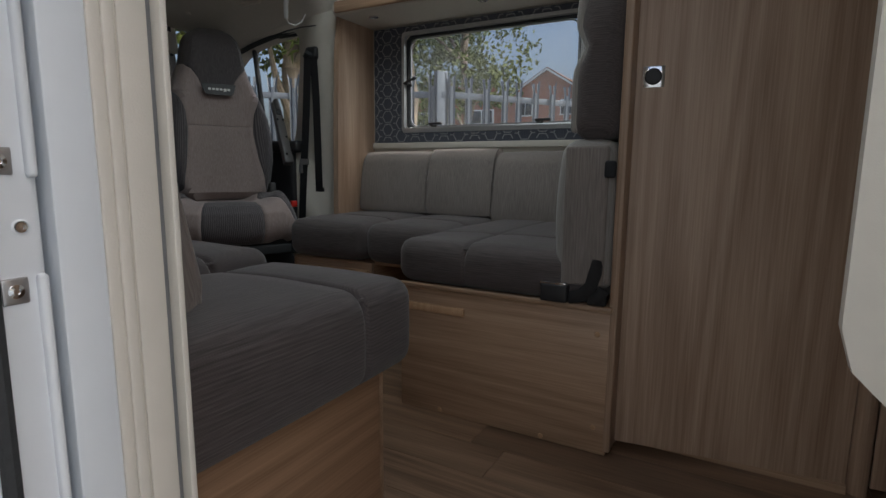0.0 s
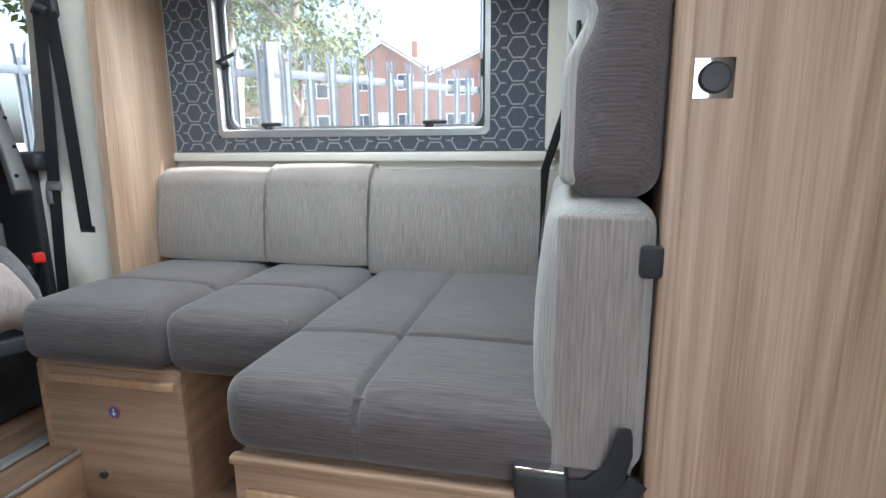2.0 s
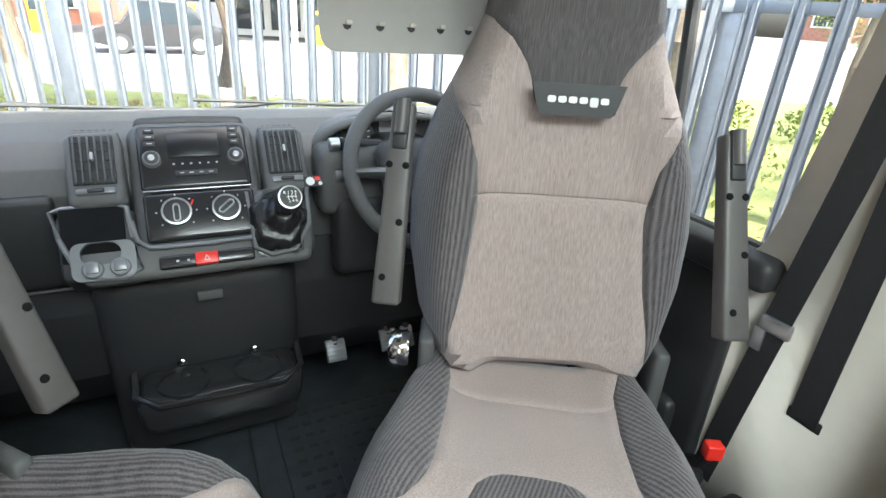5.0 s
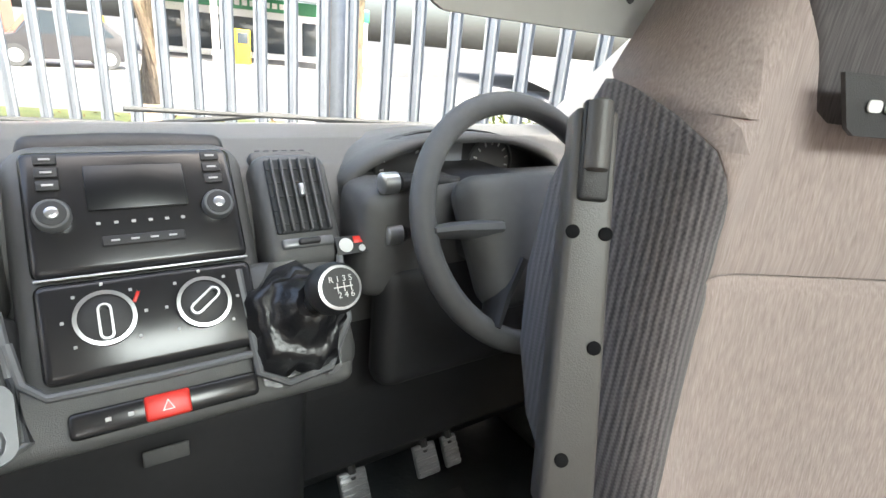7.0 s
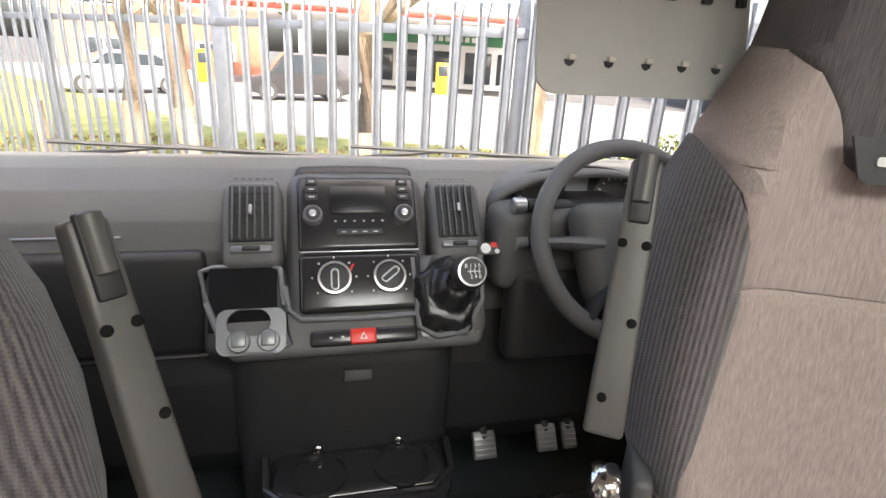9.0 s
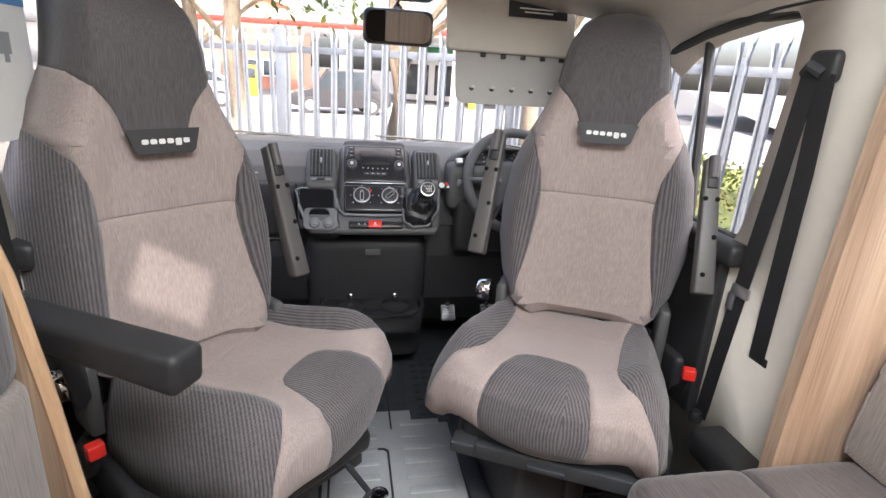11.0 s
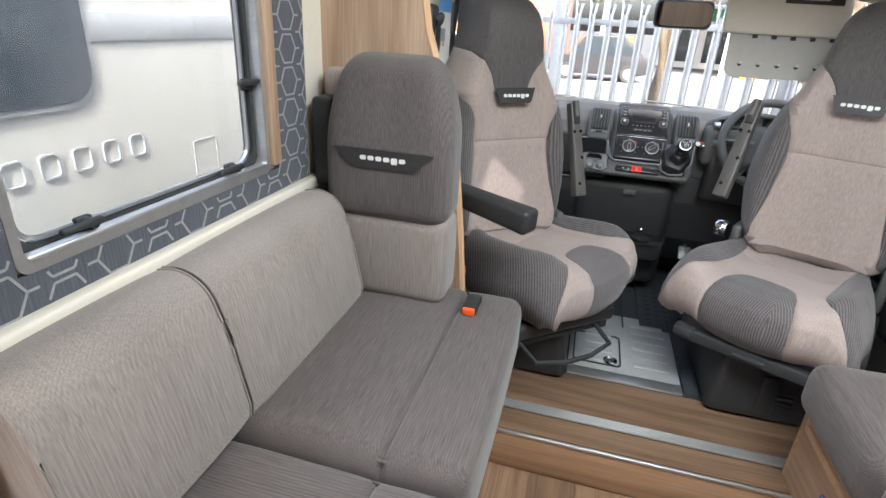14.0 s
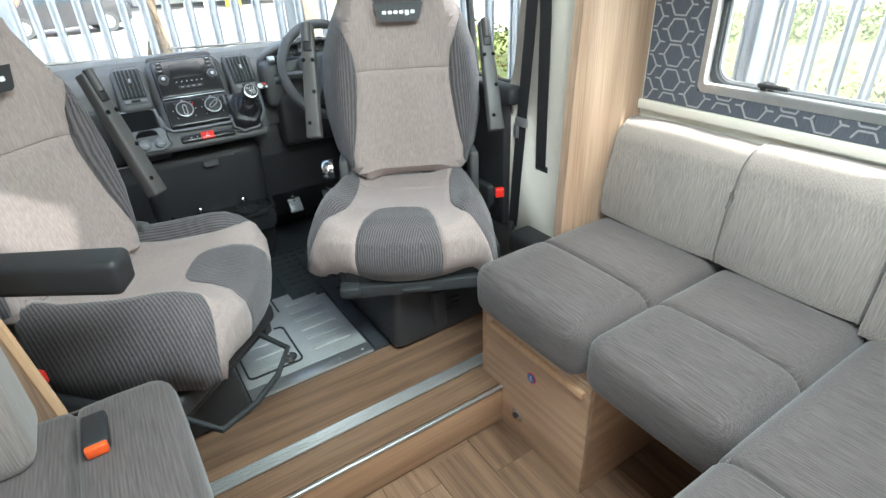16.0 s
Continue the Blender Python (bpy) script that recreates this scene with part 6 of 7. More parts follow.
for z, dx in ((0.965, 0.0), (0.895, 0.01)):
    st = part("stalk", tube([(0.33, 2.41, z), (0.26, 2.40, z + 0.008), (0.215 + dx, 2.385, z + 0.012)], [0.008, 0.009, 0.013], 10), DARK_PLASTIC, column)
    part("stalk_end", lathe([(0.014, 0), (0.014, 0.02), (0.011, 0.022)], 16, Matrix.Rotation(radians(-90), 4, "Y"), (0.214 + dx, 2.384, z + 0.012)), SILVER, st)
for x, w in ((0.223, 0.055), (0.377, 0.05), (0.435, 0.035)):
    ped = thing("pedal", "worn metal-faced foot pedal", "pedal", group="foot pedals")
    face = part("face", rbox(bmesh.new(), (w, 0.014, 0.062), (0, 0, 0), 0.005, 2), TRIM_GREY, ped, at=pose(x, 2.485, 0.378, -35, 0, 0))
    for k in range(5):
        part("tread", block((w * 0.9, 0.004, 0.005), (0, -0.008, -0.022 + 0.011 * k), 0.001, 1), TRIM_GREY, face)
    part("arm", tube([(x, 2.495, 0.39), (x, 2.535, 0.47), (x, 2.555, 0.60)], 0.010, 8), DARK_PLASTIC, ped)
caddy = thing("drinks_holder", "black moulded double drinks holder low on the console", "drinks holder")
part("body", rbox(bmesh.new(), (0.345, 0.14, 0.10), (-0.072, 2.365, 0.425), 0.035, 4, (2, 2, 1), bend=lambda x, y, z: (x * (1 + 0.4 * z), y, z)), PIANO, caddy)
for x in (-0.150, 0.006):
    c = part("cup_ring", lathe([(0.055, 0), (0.055, 0.006), (0.049, 0.007), (0.048, -0.02), (0.01, -0.02)], 28, at=(x, 2.350, 0.474)), PIANO, caddy, "gloss black cup ring")
    part("bolt", lathe([(0.010, 0), (0.010, 0.006), (0.005, 0.010)], 12, Matrix.Rotation(radians(90), 4, "X"), (x, 2.400, 0.492)), CHROME, c)
part("rim", tube([(-0.247, 2.40, 0.482), (-0.242, 2.33, 0.470), (-0.20, 2.294, 0.462), (0.056, 2.294, 0.462), (0.098, 2.33, 0.470), (0.103, 2.40, 0.482)], 0.008, 8), PIANO, caddy)
mat_ob = thing("floor_mat", "black rubber cab floor mat with raised studs", "floor mat")
part("sheet", block((0.50, 0.45, 0.008), (0.30, 2.35, CABZ + 0.002), 0.003, 1), MAT_RUBBER, mat_ob)
part("seam", block((0.006, 0.50, 0.004), (-0.02, 2.35, CABZ + 0.006), 0.001, 1), RUBBER, mat_ob)
bm = bmesh.new()
for i in range(12):
    for j in range(9):
        slab(bm, (0.08 + 0.04 * i, 2.16 + 0.045 * j, CABZ + 0.005), (0.105 + 0.04 * i, 2.172 + 0.045 * j, CABZ + 0.008))
tagged(part("stud", bm, RUBBER, mat_ob, smooth=False), kind="stuff")

# overhead: mirror, visors, lamp, handle wire
mirror = thing("rear_view_mirror", "black rear-view mirror on the windscreen", "mirror")
part("case", rbox(bmesh.new(), (0.205, 0.045, 0.098), (-0.018, 2.325, 1.373), 0.028, 4, (2, 1, 1)), DARK_PLASTIC, mirror)
part("glass", prism(rounded(0.188, 0.082, 0.026, at=(-0.018, 1.373)), 2.3005, 2.3025, "y"), MIRROR, mirror, "mirror glass")
part("stem", tube([(-0.018, 2.34, 1.40), (-0.018, 2.36, 1.43), (-0.018, 2.35, 1.46)], 0.014, 10), DARK_PLASTIC, mirror)
lamp = thing("map_lamp", "dark grey overhead lamp console", "lamp")
part("body", rbox(bmesh.new(), (0.19, 0.10, 0.075), (-0.020, 2.235, 1.475), 0.022, 3), ARM_GREY, lamp)
for x in (-0.068, 0.028):
    part("lens", block((0.032, 0.006, 0.014), (x, 2.183, 1.475), 0.004, 2), SILVER, lamp, "small clear lens")
visor = thing("sun_visor", "cream sun visor folded down with black label", "sun visor", group="sun visors")
V = pose(0.312, 2.275, 1.396, -10, 0, 4)
part("board", rbox(bmesh.new(), (0.40, 0.022, 0.155), (0, 0, 0), 0.010, 3), CREAM, visor, at=V)
lab = part("label_strip", block((0.185, 0.003, 0.046), (0.075, -0.0125, 0.048), 0.001, 1), DARK_PLASTIC, visor, "black label with pale lines", at=V)
for k in range(2):
    part("label_line", block((0.12 - 0.03 * k, 0.001, 0.004), (0.075, -0.0145, 0.050 - 0.010 * k), 0.0003, 1), WHITE_MARK, lab)
part("hinge", tube([(-0.12, 0, 0.06), (-0.12, -0.01, 0.10), (-0.10, -0.01, 0.12)], 0.012, 8), CREAM, visor, at=V)
part("extension_board", prism(rounded(0.355, 0.195, 0.03, at=(0.01, -0.125)), 0.012, 0.016, "y"), mat("grey_card", (0.46, 0.45, 0.43), 0.6, spread=0.05, scale=4), visor, "grey slotted extension board", at=V)
for k in range(5):
    hook = part("slot", prism([(-0.008, 0.003), (0.008, 0.003), (0.006, -0.003), (0, -0.006), (-0.006, -0.003)], 0.010, 0.0118, "y"), DARK_PLASTIC, visor, at=V @ pose(-0.118 + 0.0625 * k, 0, -0.180))
    part("hook_tab", block((0.012, 0.006, 0.008), (0.003, 0.008, 0.006), 0.002, 1), CREAM, hook)
    part("tab", block((0.016, 0.008, 0.012), (-0.086 + 0.0625 * k, 0.006, -0.084), 0.002, 1), DARK_PLASTIC, visor, at=V)
visor2 = thing("sun_visor", "cream sun visor folded up with a warning sticker", "sun visor", group="sun visors")
V2 = pose(-0.37, 2.19, 1.51, 72, 0, 0)
part("board", rbox(bmesh.new(), (0.42, 0.022, 0.15), (0, 0, 0), 0.010, 3), CREAM, visor2, at=V2)
st = part("warning_sticker", block((0.085, 0.002, 0.05), (-0.03, -0.012, 0.0), 0.0006, 1), WHITE_MARK, visor2, "white and yellow airbag sticker", at=V2)
part("sticker_band", block((0.085, 0.001, 0.012), (-0.03, -0.0136, 0.019), 0.0003, 1), YELLOW, st, at=V2)
part("sticker_sign", lathe([(0.014, 0), (0.014, 0.001), (0.010, 0.001)], 20, Matrix.Rotation(radians(90), 4, "X"), (-0.047, -0.0134, -0.006)), RED, st, at=V2)
for k in range(3):
    part("sticker_line", block((0.030, 0.001, 0.003), (-0.008, -0.0134, 0.004 - 0.009 * k), 0.0003, 1), CARAVAN_GREY, st, at=V2)
knob = thing("headlining_catch", "cream round headlining catch", "catch")
part("base", lathe([(0.028, 0), (0.03, 0.008), (0.018, 0.018), (0.014, 0.03)], 18, Matrix.Rotation(radians(180), 4, "X"), (0.50, 2.17, 1.525)), CREAM, knob)
grab = thing("reading_lamp", "white clip-on reading lamp with a thin cable", "lamp")
part("arm", tube([(0.655, 1.66, 1.56), (0.665, 1.68, 1.52), (0.685, 1.70, 1.465)], [0.012, 0.012, 0.010], 10), WHITE, grab)
part("cable", tube([(0.685, 1.70, 1.465), (0.70, 1.70, 1.445), (0.73, 1.69, 1.44), (0.755, 1.67, 1.46), (0.765, 1.65, 1.50), (0.76, 1.63, 1.55)], 0.003, 6), WHITE, grab)
grip = thing("grab_handle", "cream grab handle over the driver's door", "handle")
part("bar", tube([(0.60, 1.95, 1.555), (0.61, 1.90, 1.535), (0.61, 1.80, 1.535), (0.60, 1.75, 1.56)], 0.011, 8), CREAM, grip)
poster = thing("window_card", "pale blue and white information card in the door window", "card")
part("sheet", slab(bmesh.new(), (-0.812, 1.74, 1.08), (-0.809, 1.95, 1.40)), WHITE_MARK, poster, smooth=False)
part("blue_top", slab(bmesh.new(), (-0.8085, 1.74, 1.33), (-0.8075, 1.95, 1.40)), mat("card_blue", (0.10, 0.30, 0.62), 0.5, spread=0.1), poster, smooth=False)
part("printed_van", merged(slab(bmesh.new(), (-0.8085, 1.80, 1.24), (-0.8075, 1.88, 1.28)), slab(bmesh.new(), (-0.8085, 1.815, 1.225), (-0.8075, 1.83, 1.24)), slab(bmesh.new(), (-0.8085, 1.855, 1.225), (-0.8075, 1.87, 1.24))), CARAVAN_GREY, poster, smooth=False)

# ---- the open entry door ----
door = thing("door_entry", "bluish white entry door standing open outside", "door", kind="structure")
D = pose(-1.086, 0.176, 0.0, 0, 0, 180)   # local x runs out along the leaf from the hinge, local y to the rear
part("leaf", rbox(bmesh.new(), (0.70, 0.044, 1.86), (0.358, 0.0, 0.86), 0.006, 3), DOOR_WHITE, door, at=D)
for z0, z1 in ((-0.06, 0.690), (0.756, 1.78)):
    part("inner_rib", rbox(bmesh.new(), (0.007, 0.010, z1 - z0), (0.0125, 0.022, (z0 + z1) / 2), 0.0032, 3), DOOR_WHITE, door, "moulded white rib", at=D)
for x, z in ((0.031, 0.767), (0.029, 0.680)):
    plate_ob = part("hinge_plate", block((0.016, 0.003, 0.018), (x, 0.0225, z), 0.001, 2), SILVER, door, "grey steel lock plate", at=D)
    part("plate_screw", lathe([(0.0048, 0), (0.0048, 0.0012), (0.0022, 0.0018), (0.002, 0.0008)], 16, Matrix.Rotation(radians(-90), 4, "X"), (x, 0.0238, z)), CHROME, plate_ob)
cup = part("door_screw", lathe([(0.0056, 0), (0.0056, 0.001), (0.0044, 0.0014), (0.004, 0.0002)], 20, Matrix.Rotation(radians(-90), 4, "X"), (0.0215, 0.0218, 0.723)), DOOR_WHITE, door, "screw cup", at=D)
part("screw_head", lathe([(0.0038, 0), (0.0036, 0.0012), (0.0016, 0.0014), (0.0014, 0.0006)], 16, Matrix.Rotation(radians(-90), 4, "X"), (0.0215, 0.0220, 0.723)), CHROME, cup)
part("door_seal", tube([(0.046, 0.024, -0.06), (0.043, 0.024, 0.8), (0.041, 0.024, 1.76)], 0.006, 8), RUBBER, door, "black rubber door seal", at=D)

# ---- outside ----
GROUND = -0.6
gr = bmesh.new()
gr.faces.new([gr.verts.new(p) for p in ((-400, -400, GROUND), (400, -400, GROUND), (400, 400, GROUND), (-400, 400, GROUND))])
tagged(part("ground", gr, ASPHALT, smooth=False), "dark asphalt ground of the yard", "ground", kind="structure")
FENCE = [(-9.5, 13.6), (-4.0, 8.7), (-0.72, 5.6), (1.0, 4.45), (2.25, 3.1), (2.65, 1.95), (4.3, 0.80), (8.2, -1.9)]


def sheet(name, pts, z, material, label):
    bm = bmesh.new()
    bm.faces.new([bm.verts.new((x, y, z)) for x, y in pts])
    bmesh.ops.recalc_face_normals(bm, faces=bm.faces)
    for f in bm.faces:
        if f.normal.z < 0:
            f.normal_flip()
    return tagged(part(name, bm, material, smooth=False), label, name, kind="structure")


sheet("verge", [(-30, 40), (-9.5, 13.7), (-0.7, 5.7), (1.0, 4.55), (2.3, 3.15), (2.7, 2.0), (8.3, -1.8), (20, -10), (26, -8), (24.5, 0.0), (22.0, 8.0), (16.0, 12.5), (5.5, 12.0), (-2.0, 14.5), (-20, 42)], GROUND + 0.02, GRASS, "grassy verge with dry leaves behind the fence")
sheet("road", [(-20, 42), (-2.0, 14.5), (5.5, 12.0), (16.0, 12.5), (24, 20), (14, 27), (4, 34), (-10, 60)], GROUND + 0.012, PALE_ROAD, "pale sunlit road beyond the verge")

slope = bmesh.new()
near = [(27, -14), (26, -8), (24.5, 0.0), (22.0, 8.0), (16.0, 12.5), (15.0, 14.5)]
far = [(46, -24), (44, -10), (42, 2), (40, 12), (33, 25), (26, 34)]
lines = [[slope.verts.new((x, y, GROUND + 0.016)) for x, y in near], [slope.verts.new((x - 4, y, 1.1)) for x, y in far], [slope.verts.new((x + 16, y + 8, 1.1)) for x, y in far]]
for a, b in zip(lines, lines[1:]):
    for i in range(5):
        slope.faces.new((a[i], b[i], b[i + 1], a[i + 1]))
bmesh.ops.recalc_face_normals(slope, faces=slope.faces)
tagged(part("road", slope, PALE_ROAD, smooth=False), "pale road rising towards the brick houses", "road", kind="structure")

fence = thing("palisade_fence", "galvanised steel palisade fence round the yard", "fence")


def pale_mesh():
    """One W-section pale with a split pointed top."""
    bm = bmesh.new()
    prof = [(-0.034, 0.012), (-0.020, 0.0), (-0.010, 0.014), (0.010, 0.014), (0.020, 0.0), (0.034, 0.012)]
    lo = [bm.verts.new((x, y, 0)) for x, y in prof]
    hi = [bm.verts.new((x, y, 1.98)) for x, y in prof]
    tip = [bm.verts.new((x * 1.1 + (0.012 if x > 0 else -0.012) * (abs(x) > 0.015), y - 0.012, 2.10 if abs(x) > 0.03 else 2.06)) for x, y in prof]
    for a, b in ((lo, hi), (hi, tip)):
        for i in range(5):
            if b is tip and i == 2:
                continue
            bm.faces.new((a[i], a[i + 1], b[i + 1], b[i]))
    me = bpy.data.meshes.new("pale")
    bm.normal_update()
    bm.to_mesh(me)
    bm.free()
    me.materials.append(GALV)
    return me


PALE = pale_mesh()
for (ax, ay), (bx, by) in zip(FENCE, FENCE[1:]):
    run = math.hypot(bx - ax, by - ay)
    angle = math.degrees(math.atan2(by - ay, bx - ax))
    for z in (GROUND + 0.25, 1.36):
        ob = part("rail", merged(block((run, 0.006, 0.05), (run / 2, 0.0, 0), 0.001, 1), block((run, 0.045, 0.006), (run / 2, 0.022, 0.025), 0.001, 1)), GALV, fence, at=pose(ax, ay, z, 0, 0, angle))
    n = int(run / 0.157)
    for k in range(n):
        d = (k + 0.5) / n
        ob = new("pale", PALE)
        ob.parent = fence
        ob.matrix_local = pose(ax + (bx - ax) * d, ay + (by - ay) * d, GROUND + 0.05, random.uniform(-0.4, 0.4), random.uniform(-0.4, 0.4), angle + 180)
    part("post", block((0.10, 0.055, 2.15), (0, 0.03, 1.075), 0.008, 1), GALV, fence, at=pose(ax, ay, GROUND, 0, 0, angle))
    if run > 2.6:
        part("post", block((0.10, 0.055, 2.15), (0, 0.03, 1.075), 0.008, 1), GALV, fence, at=pose(ax + (bx - ax) * 0.5, ay + (by - ay) * 0.5, GROUND, 0, 0, angle))


def leaf_cloud(centres, count, size, seed):
    """Many small bent leaves in uneven clumps."""
    rng = np.random.default_rng(seed)
    verts, faces = [], []
    for c, rad, share in centres:
        for _ in range(int(count * share)):
            d = rng.normal(size=3)
            d /= np.linalg.norm(d)
            p = np.array(c) + d * np.array(rad) * rng.uniform(0.35, 1.0) ** 0.6
            u, v = rng.normal(size=3), rng.normal(size=3)
            u /= np.linalg.norm(u)
            v -= u * (u @ v)
            v /= np.linalg.norm(v)
            s = size * rng.uniform(0.5, 1.3)
            b = len(verts)
            verts += [tuple(p - u * s), tuple(p + v * s * 0.5 + np.cross(u, v) * s * 0.2), tuple(p + u * s), tuple(p - v * s * 0.5 + np.cross(u, v) * s * 0.2)]
            faces.append((b, b + 1, b + 2, b + 3))
    me = bpy.data.meshes.new("crown")
    me.from_pydata(verts, [], faces)
    return me


def tree(x, y, height, girth, clumps, count, seed, label, size=0.07, lean=0.0, low=0.0):
    rng = random.Random(seed)
    t = thing("tree", label, "tree", group="trees beyond the fence")
    pts = [(x + lean * k / 8 + rng.uniform(-0.05, 0.05), y + rng.uniform(-0.05, 0.05), GROUND + height * k / 8) for k in range(9)]
    bm = tube(pts, [girth * (1.25 if k == 0 else 1.0 - 0.085 * k) for k in range(9)], 14)
    for v in bm.verts:
        f = 1 + 0.18 * noise.noise(Vector((v.co.x * 6, v.co.y * 6, v.co.z * 1.5))) + 0.12 * noise.noise(Vector((v.co.x * 16, v.co.y * 16, v.co.z * 3)))
        cx = x + lean * (v.co.z - GROUND) / height
        v.co.x, v.co.y = cx + (v.co.x - cx) * f, y + (v.co.y - y) * f
    part("trunk", bm, BARK, t)
    centres = []
    for k in range(clumps):
        a, h = rng.uniform(0, 6.28), rng.uniform(0.42 if not low else low, 1.05) * height
        reach = rng.uniform(0.3, 1.0) * height * 0.32
        tip = (x + lean + reach * math.cos(a), y + reach * math.sin(a), GROUND + h)
        if k < 9:
            s = pts[min(8, max(2, int(8 * h / height) - 1))]
            part("limb", tube([s, tuple((p + q) / 2 + rng.uniform(-0.1, 0.1) for p, q in zip(s, tip)), tip], [girth * 0.35, girth * 0.22, girth * 0.06], 7), BARK, t)
        rr = height * rng.uniform(0.08, 0.16)
        centres.append((tip, (rr * 1.2, rr * 1.2, rr * 0.85), 1.0 / clumps))
    me = leaf_cloud(centres, count, size, seed)
    me.materials.append(LEAF)
    ob = new("crown", me)
    ob.parent = t
    return t


tree(0.48, 7.6, 8.0, 0.17, 16, 5000, 3, "bare-trunked tree with brown flaking bark", 0.10)
tree(1.95, 6.7, 7.5, 0.20, 14, 4500, 4, "bare-trunked tree with brown flaking bark", 0.10, 0.3)
tree(-2.6, 10.2, 8.0, 0.17, 14, 4000, 5, "bare-trunked tree with brown flaking bark", 0.10, 0.2)
tree(-1.75, 9.7, 8.0, 0.15, 14, 4000, 6, "bare-trunked tree with brown flaking bark", 0.10, -0.2)
tree(4.1, 5.0, 7.0, 0.18, 14, 6500, 7, "leafy tree beside the fence", 0.075)
tree(5.6, 4.2, 6.5, 0.14, 22, 12000, 8, "leafy green tree behind the fence", 0.06, 0.0, 0.40)
tree(7.8, 4.4, 5.2, 0.12, 20, 9000, 9, "leafy green tree behind the fence", 0.06, 0.0, 0.45)
tree(30.0, 18.0, 8.0, 0.12, 18, 6000, 10, "small leafy tree near the road", 0.07, 0.0, 0.15)
tree(33.0, 1.5, 7.5, 0.16, 16, 5000, 11, "small leafy tree near the road", 0.06, 0.0, 0.15)
hedge = leaf_cloud([((6 + 1.6 * k, 9.5 + 0.5 * math.sin(k) - 0.75 * k, GROUND + 0.35), (1.1, 0.5, 0.45), 1 / 9) for k in range(9)], 6000, 0.06, 21)
hedge.materials.append(LEAF)
tagged(new("hedge", hedge), "low leafy hedge along the verge", "hedge", kind="stuff")
for cx, cy, n, mt, nm, sd, sz, lb in ((3.4, 6.0, 9000, BLADE, "grass", 31, 0.05, "rough grass blades on the verge"), (0.5, 8.5, 6000, LEAF_DRY, "fallen_leaves", 32, 0.045, "brown fallen leaves on the verge")):
    me = leaf_cloud([((cx, cy, GROUND + 0.05), (7.5, 5.0, 0.07), 0.5), ((-4.0, 11.5, GROUND + 0.05), (4.0, 2.2, 0.07), 0.25), ((6.5, 2.0, GROUND + 0.05), (4.0, 2.0, 0.07), 0.25)], n, sz, sd)
    me.materials.append(mt)
    tagged(new(nm, me), lb, nm.replace("_", " "), kind="stuff")
for x, y in ((-3.2, 8.9), (-1.2, 7.0)):
    stake = thing("wooden_stake", "weathered wooden marker stake in the grass", "stake", group="marker stakes")
    part("stake_post", block((0.09, 0.09, 1.1), (x, y, GROUND + 0.55), 0.01, 1), BARK, stake)


def house(name, x, y, wide, deep, eaves, apex, turn, label, base=GROUND):
    """A brick house: gable wall, tiled roof, white windows with panes, chimney."""
    h = thing(name, label, "house", at=pose(x, y, base, 0, 0, turn))
    part("wall", prism([(-wide / 2, 0), (wide / 2, 0), (wide / 2, eaves), (0, apex), (-wide / 2, eaves)], 0, deep, "y"), BRICK, h, smooth=False)
    for s in (-1, 1):
        slope = [(0, apex + 0.12), (s * (wide / 2 + 0.25), eaves - 0.12), (s * (wide / 2 + 0.25), eaves), (0, apex + 0.26)]
        part("roof", prism(slope, -0.25, deep + 0.25, "y"), TILE, h, smooth=False)
        part("bargeboard", prism([(0, apex + 0.02), (s * (wide / 2 + 0.22), eaves - 0.22), (s * (wide / 2 + 0.22), eaves - 0.06), (0, apex + 0.18)], -0.32, -0.26, "y"), WHITE, h, smooth=False)
    part("chimney", block((0.5, 0.5, 1.2), (wide * 0.2, deep * 0.5, apex + 0.3), 0.02, 1), BRICK, h)
    for ix in (-0.27, 0.27):
        for z in (1.4, eaves - 0.9):
            w = part("window", block((wide * 0.2, 0.08, 1.15), (ix * wide, -0.03, z), 0.01, 1), WHITE, h, "white framed window")
            for px in (-0.25, 0.25):
                part("pane", block((wide * 0.08, 0.03, 0.95), (ix * wide + px * wide * 0.18, -0.075, z), 0.004, 1), PANE_DARK, w)
    part("front_door", block((0.95, 0.08, 2.05), (0, -0.03, 1.03), 0.01, 1), WHITE, h)
    return h


house("brick_house", 38.5, 13.2, 6.2, 9.0, 5.1, 6.9, 90 + 180, "red brick house with a white-edged gable", 1.1)
house("brick_house", 39.2, 4.8, 10.4, 8.0, 4.7, 6.6, 90 + 180, "long red brick house with a tiled roof", 1.1)
house("brick_house", 39.2, 21.8, 10.8, 8.0, 4.7, 6.6, 90 + 180, "long red brick house with a tiled roof", 1.1)
house("brick_house", -9.0, 41.0, 12.0, 8.0, 5.2, 7.2, 0, "long brick building across the road")


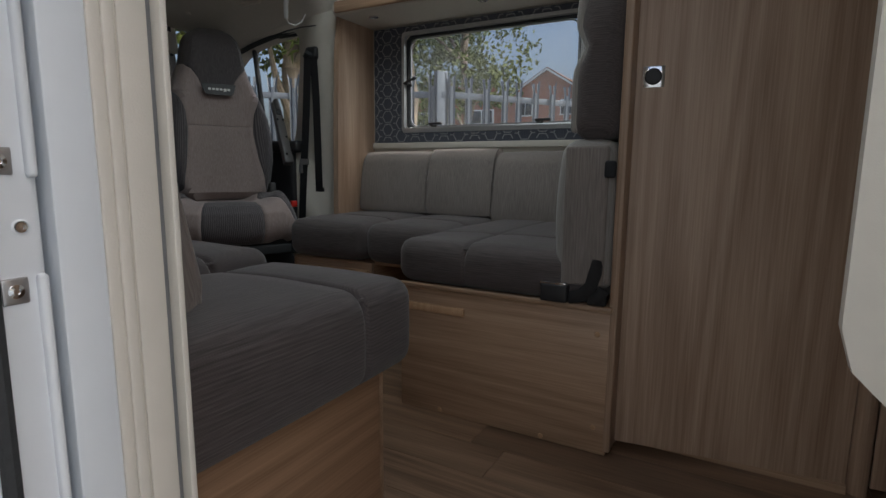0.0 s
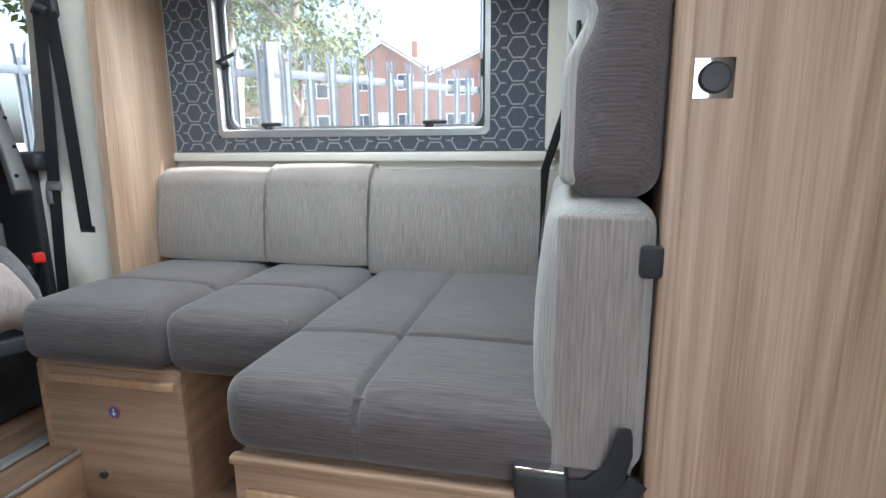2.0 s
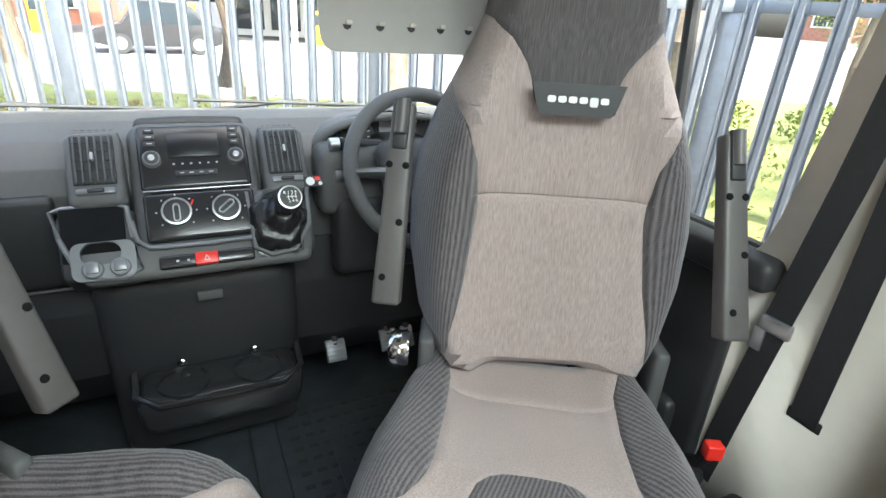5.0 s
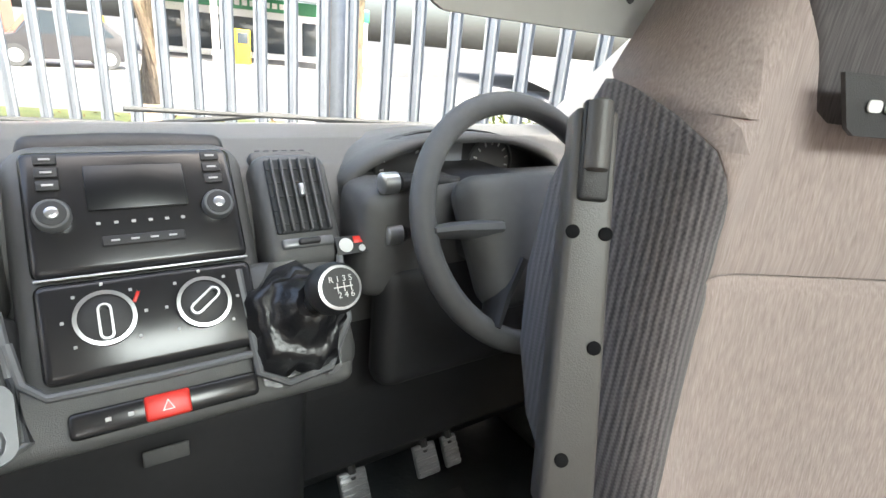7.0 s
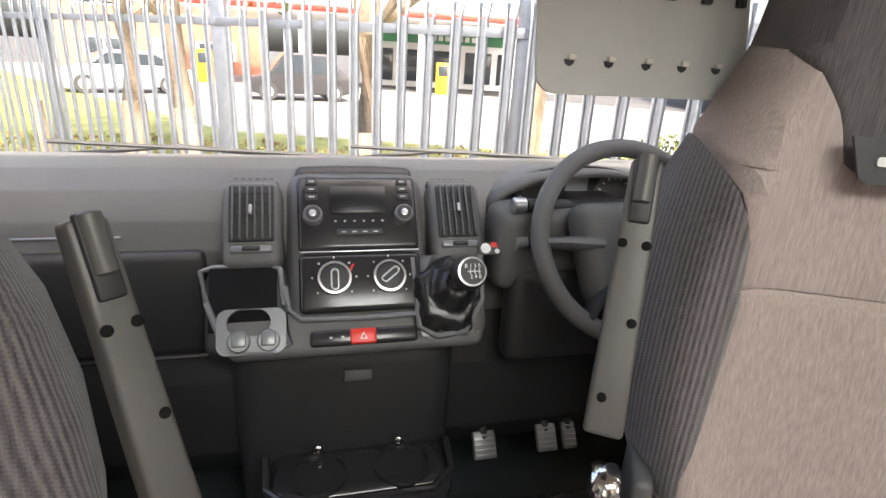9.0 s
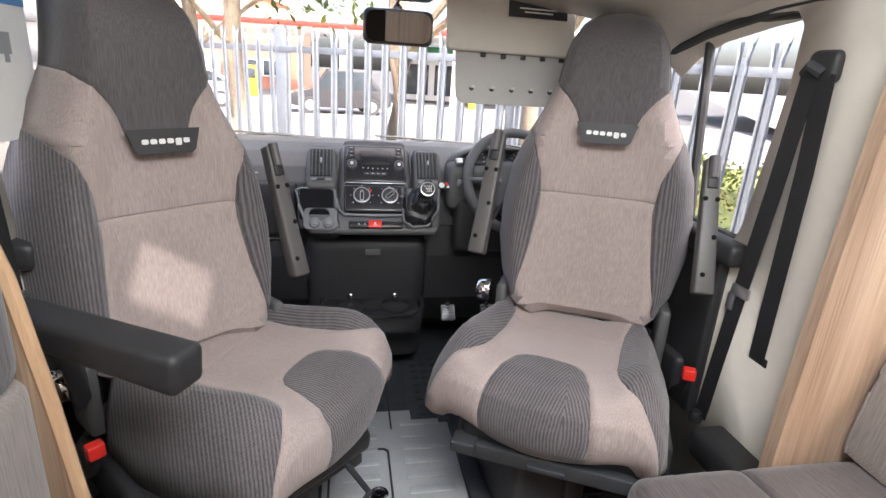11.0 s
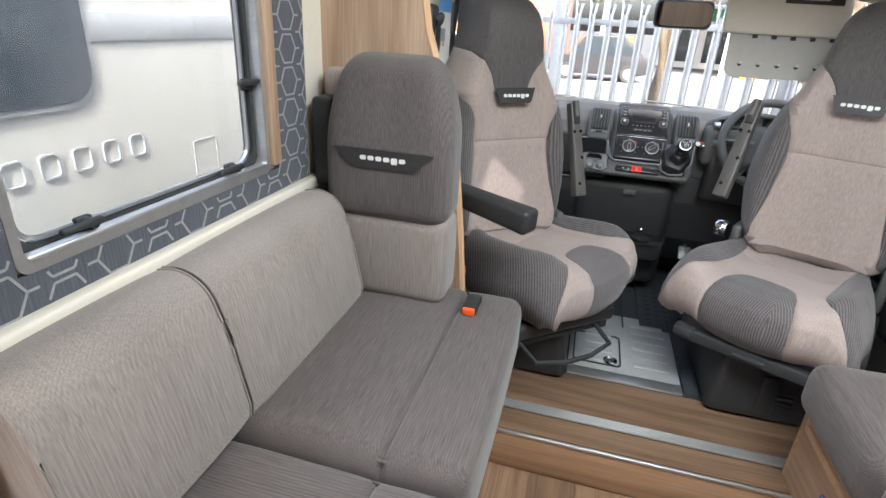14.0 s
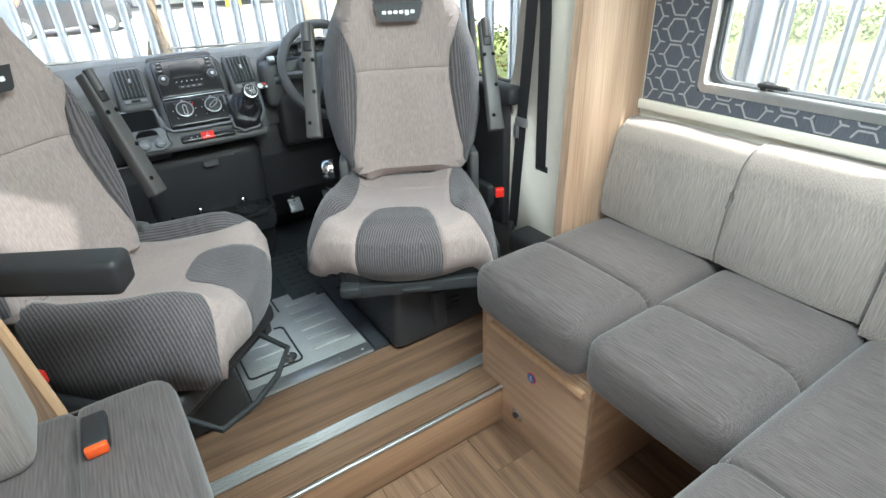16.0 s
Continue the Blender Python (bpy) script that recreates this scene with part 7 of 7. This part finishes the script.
def car(name, x, y, turn, body, label, tall=1.45, long=4.2):
    c = thing(name, label, "car", at=pose(x, y, GROUND + 0.01, 0, 0, turn))
    side = [(-long / 2, 0.35), (-long / 2 + 0.05, 0.75), (-long / 2 + 0.9, 0.95), (-long / 2 + 1.5, tall), (long / 2 - 1.1, tall), (long / 2 - 0.3, 0.98), (long / 2, 0.85), (long / 2, 0.35), (long / 2 - 0.4, 0.25), (-long / 2 + 0.4, 0.25)]
    part("body", prism(side, -0.85, 0.85, "y", 0.07), body, c)
    glass_side = [(-long / 2 + 1.05, 0.98), (-long / 2 + 1.55, tall - 0.08), (long / 2 - 1.15, tall - 0.08), (long / 2 - 0.55, 0.98)]
    for s in (-1, 1):
        part("side_glass", prism(glass_side, s * 0.852, s * 0.862, "y"), PANE_DARK, c, "dark side glass")
        for px in (-long / 2 + 0.8, long / 2 - 0.8):
            w = part("wheel", lathe([(0.20, -0.09), (0.31, -0.10), (0.33, -0.06), (0.33, 0.06), (0.31, 0.10), (0.20, 0.09)], 24, Matrix.Rotation(radians(90), 4, "X"), (px, s * 0.78, 0.33)), RUBBER, c, "black tyre")
            part("rim", lathe([(0.20, -0.03), (0.20, 0.03), (0.05, 0.05)], 16, Matrix.Rotation(radians(90 * s), 4, "X"), (px, s * 0.86, 0.33)), SILVER, w)
        part("headlight", block((0.12, 0.34, 0.14), (-long / 2 + 0.10, s * 0.58, 0.72), 0.03, 2), SILVER, c)
    part("screen_glass", prism([(-long / 2 + 0.92, 0.97), (-long / 2 + 1.48, tall - 0.02), (-long / 2 + 1.46, tall), (-long / 2 + 0.89, 0.985)], -0.72, 0.72, "y"), PANE_DARK, c)
    return c


car("parked_car", -0.43, 23.6, 8, CAR_BLACK, "black off-road car parked beyond the road", 1.7, 4.0)
car("parked_car", 8.9, -0.3, 145, CAR_WHITE, "white car parked beside the fence", 1.25, 4.0)
car("parked_car", -6.5, 24.0, 20, CAR_WHITE, "silver car parked across the road", 1.45)

station = thing("filling_station", "filling station with a red and cream canopy and green shop front", "building", at=pose(5.0, 33.0, GROUND, 0, 0, -8))
part("canopy", block((22.0, 8.0, 0.8), (-3.0, 0, 3.9), 0.03, 1), WHITE, station, "white canopy")
part("canopy_band", block((22.1, 0.1, 0.42), (-3.0, -4.03, 4.08), 0.01, 1), CREAM, station, "cream canopy band")
part("canopy_stripe", block((22.1, 0.12, 0.24), (-3.0, -4.05, 3.70), 0.01, 1), RED, station, "red canopy stripe")
for px in (-11, -5, 1, 6):
    part("canopy_post", block((0.3, 0.3, 3.6), (px, -2.5, 1.8), 0.02, 1), WHITE, station)
    pump = part("pump", block((0.7, 0.5, 1.6), (px + 1.2, -2.5, 0.8), 0.05, 2), YELLOW, station, "yellow fuel pump")
    part("pump_screen", block((0.5, 0.06, 0.5), (px + 1.2, -2.77, 1.2), 0.02, 1), PANE_DARK, pump)
shop = part("shop", block((13.0, 5.0, 3.4), (4.0, 6.5, 1.7), 0.03, 1), WHITE, station, "white shop")
part("shop_sign", block((13.1, 0.1, 0.7), (4.0, 3.96, 3.0), 0.01, 1), GREEN, shop, "green fascia sign")
for k in range(6):
    part("shop_window", block((1.7, 0.08, 1.9), (-1.2 + 2.1 * k, 3.97, 1.3), 0.01, 1), PANE_DARK, shop)
for k in range(8):
    part("sign_mark", block((0.28, 0.02, 0.3), (2.2 + 0.42 * k, 3.90, 3.0), 0.005, 1), WHITE_MARK, shop)
# neighbouring caravan on the nearside
van = thing("touring_caravan", "white touring caravan parked alongside with dark window", "caravan")
part("body", rbox(bmesh.new(), (2.0, 6.2, 2.15), (-3.0, 1.6, 0.85), 0.18, 4, (1, 1, 1)), CARAVAN_BODY, van)
part("window", prism(rounded(1.15, 0.62, 0.10, at=(0.98, 1.29)), -2.006, -1.985, "x"), PANE_DARK, van, "dark rounded caravan window")
part("window_trim", ring_frame(rounded(1.19, 0.66, 0.12, at=(0.98, 1.29)), rounded(1.15, 0.62, 0.10, at=(0.98, 1.29)), -2.008, -1.990, "x"), CARAVAN_GREY, van)
part("waist_band", block((0.012, 6.0, 0.10), (-1.998, 1.6, 1.22), 0.003, 1), CARAVAN_GREY, van, "grey waist band")
part("upper_band", block((0.012, 6.0, 0.05), (-1.998, 1.6, 1.42), 0.003, 1), CARAVAN_GREY, van, "grey upper band")
part("skirt", block((0.016, 6.0, 0.10), (-1.996, 1.6, -0.10), 0.004, 1), CARAVAN_GREY, van, "grey skirt")
hat = part("hatch", ring_frame(rounded(0.16, 0.16, 0.012, at=(2.10, 0.66)), rounded(0.15, 0.15, 0.010, at=(2.10, 0.66)), -2.004, -1.996, "x"), CARAVAN_GREY, van, "service hatch")
for k in range(5):
    part("side_mark", ring_frame(rounded(0.075, 0.085, 0.018, 3), rounded(0.062, 0.072, 0.014, 3), -0.004, 0.004, "x"), CARAVAN_GREY, van, "plain outlined side mark", at=pose(-1.997, 1.21 + 0.125 * k, 0.785))

# ---- floor planks ----
floor = bpy.data.objects["floor"]
rng = random.Random(12)
meshes = {}
row = 0
x = NEAR + 0.002
while x < OFF - 0.02:
    w = min(0.145, OFF - x)
    y = REAR + 0.002 - rng.uniform(0, 0.7)
    while y < 1.325:
        ln = rng.choice((0.9, 1.2, 0.7))
        a, b = max(y, REAR + 0.002), min(y + ln, 1.328)
        if b - a > 0.03:
            key = (round(w, 3), round(b - a, 3))
            if key not in meshes:
                bm = block((w - 0.0012, b - a - 0.0012, 0.005), (0, 0, 0), 0.0006, 1)
                me = bpy.data.meshes.new("plank")
                bm.to_mesh(me)
                bm.free()
                me.materials.append(VINYL_Y)
                meshes[key] = me
            ob = new("plank", meshes[key])
            ob.parent = floor
            ob.location = (x + w / 2, (a + b) / 2, -0.0025)
        y += ln
    x += 0.145
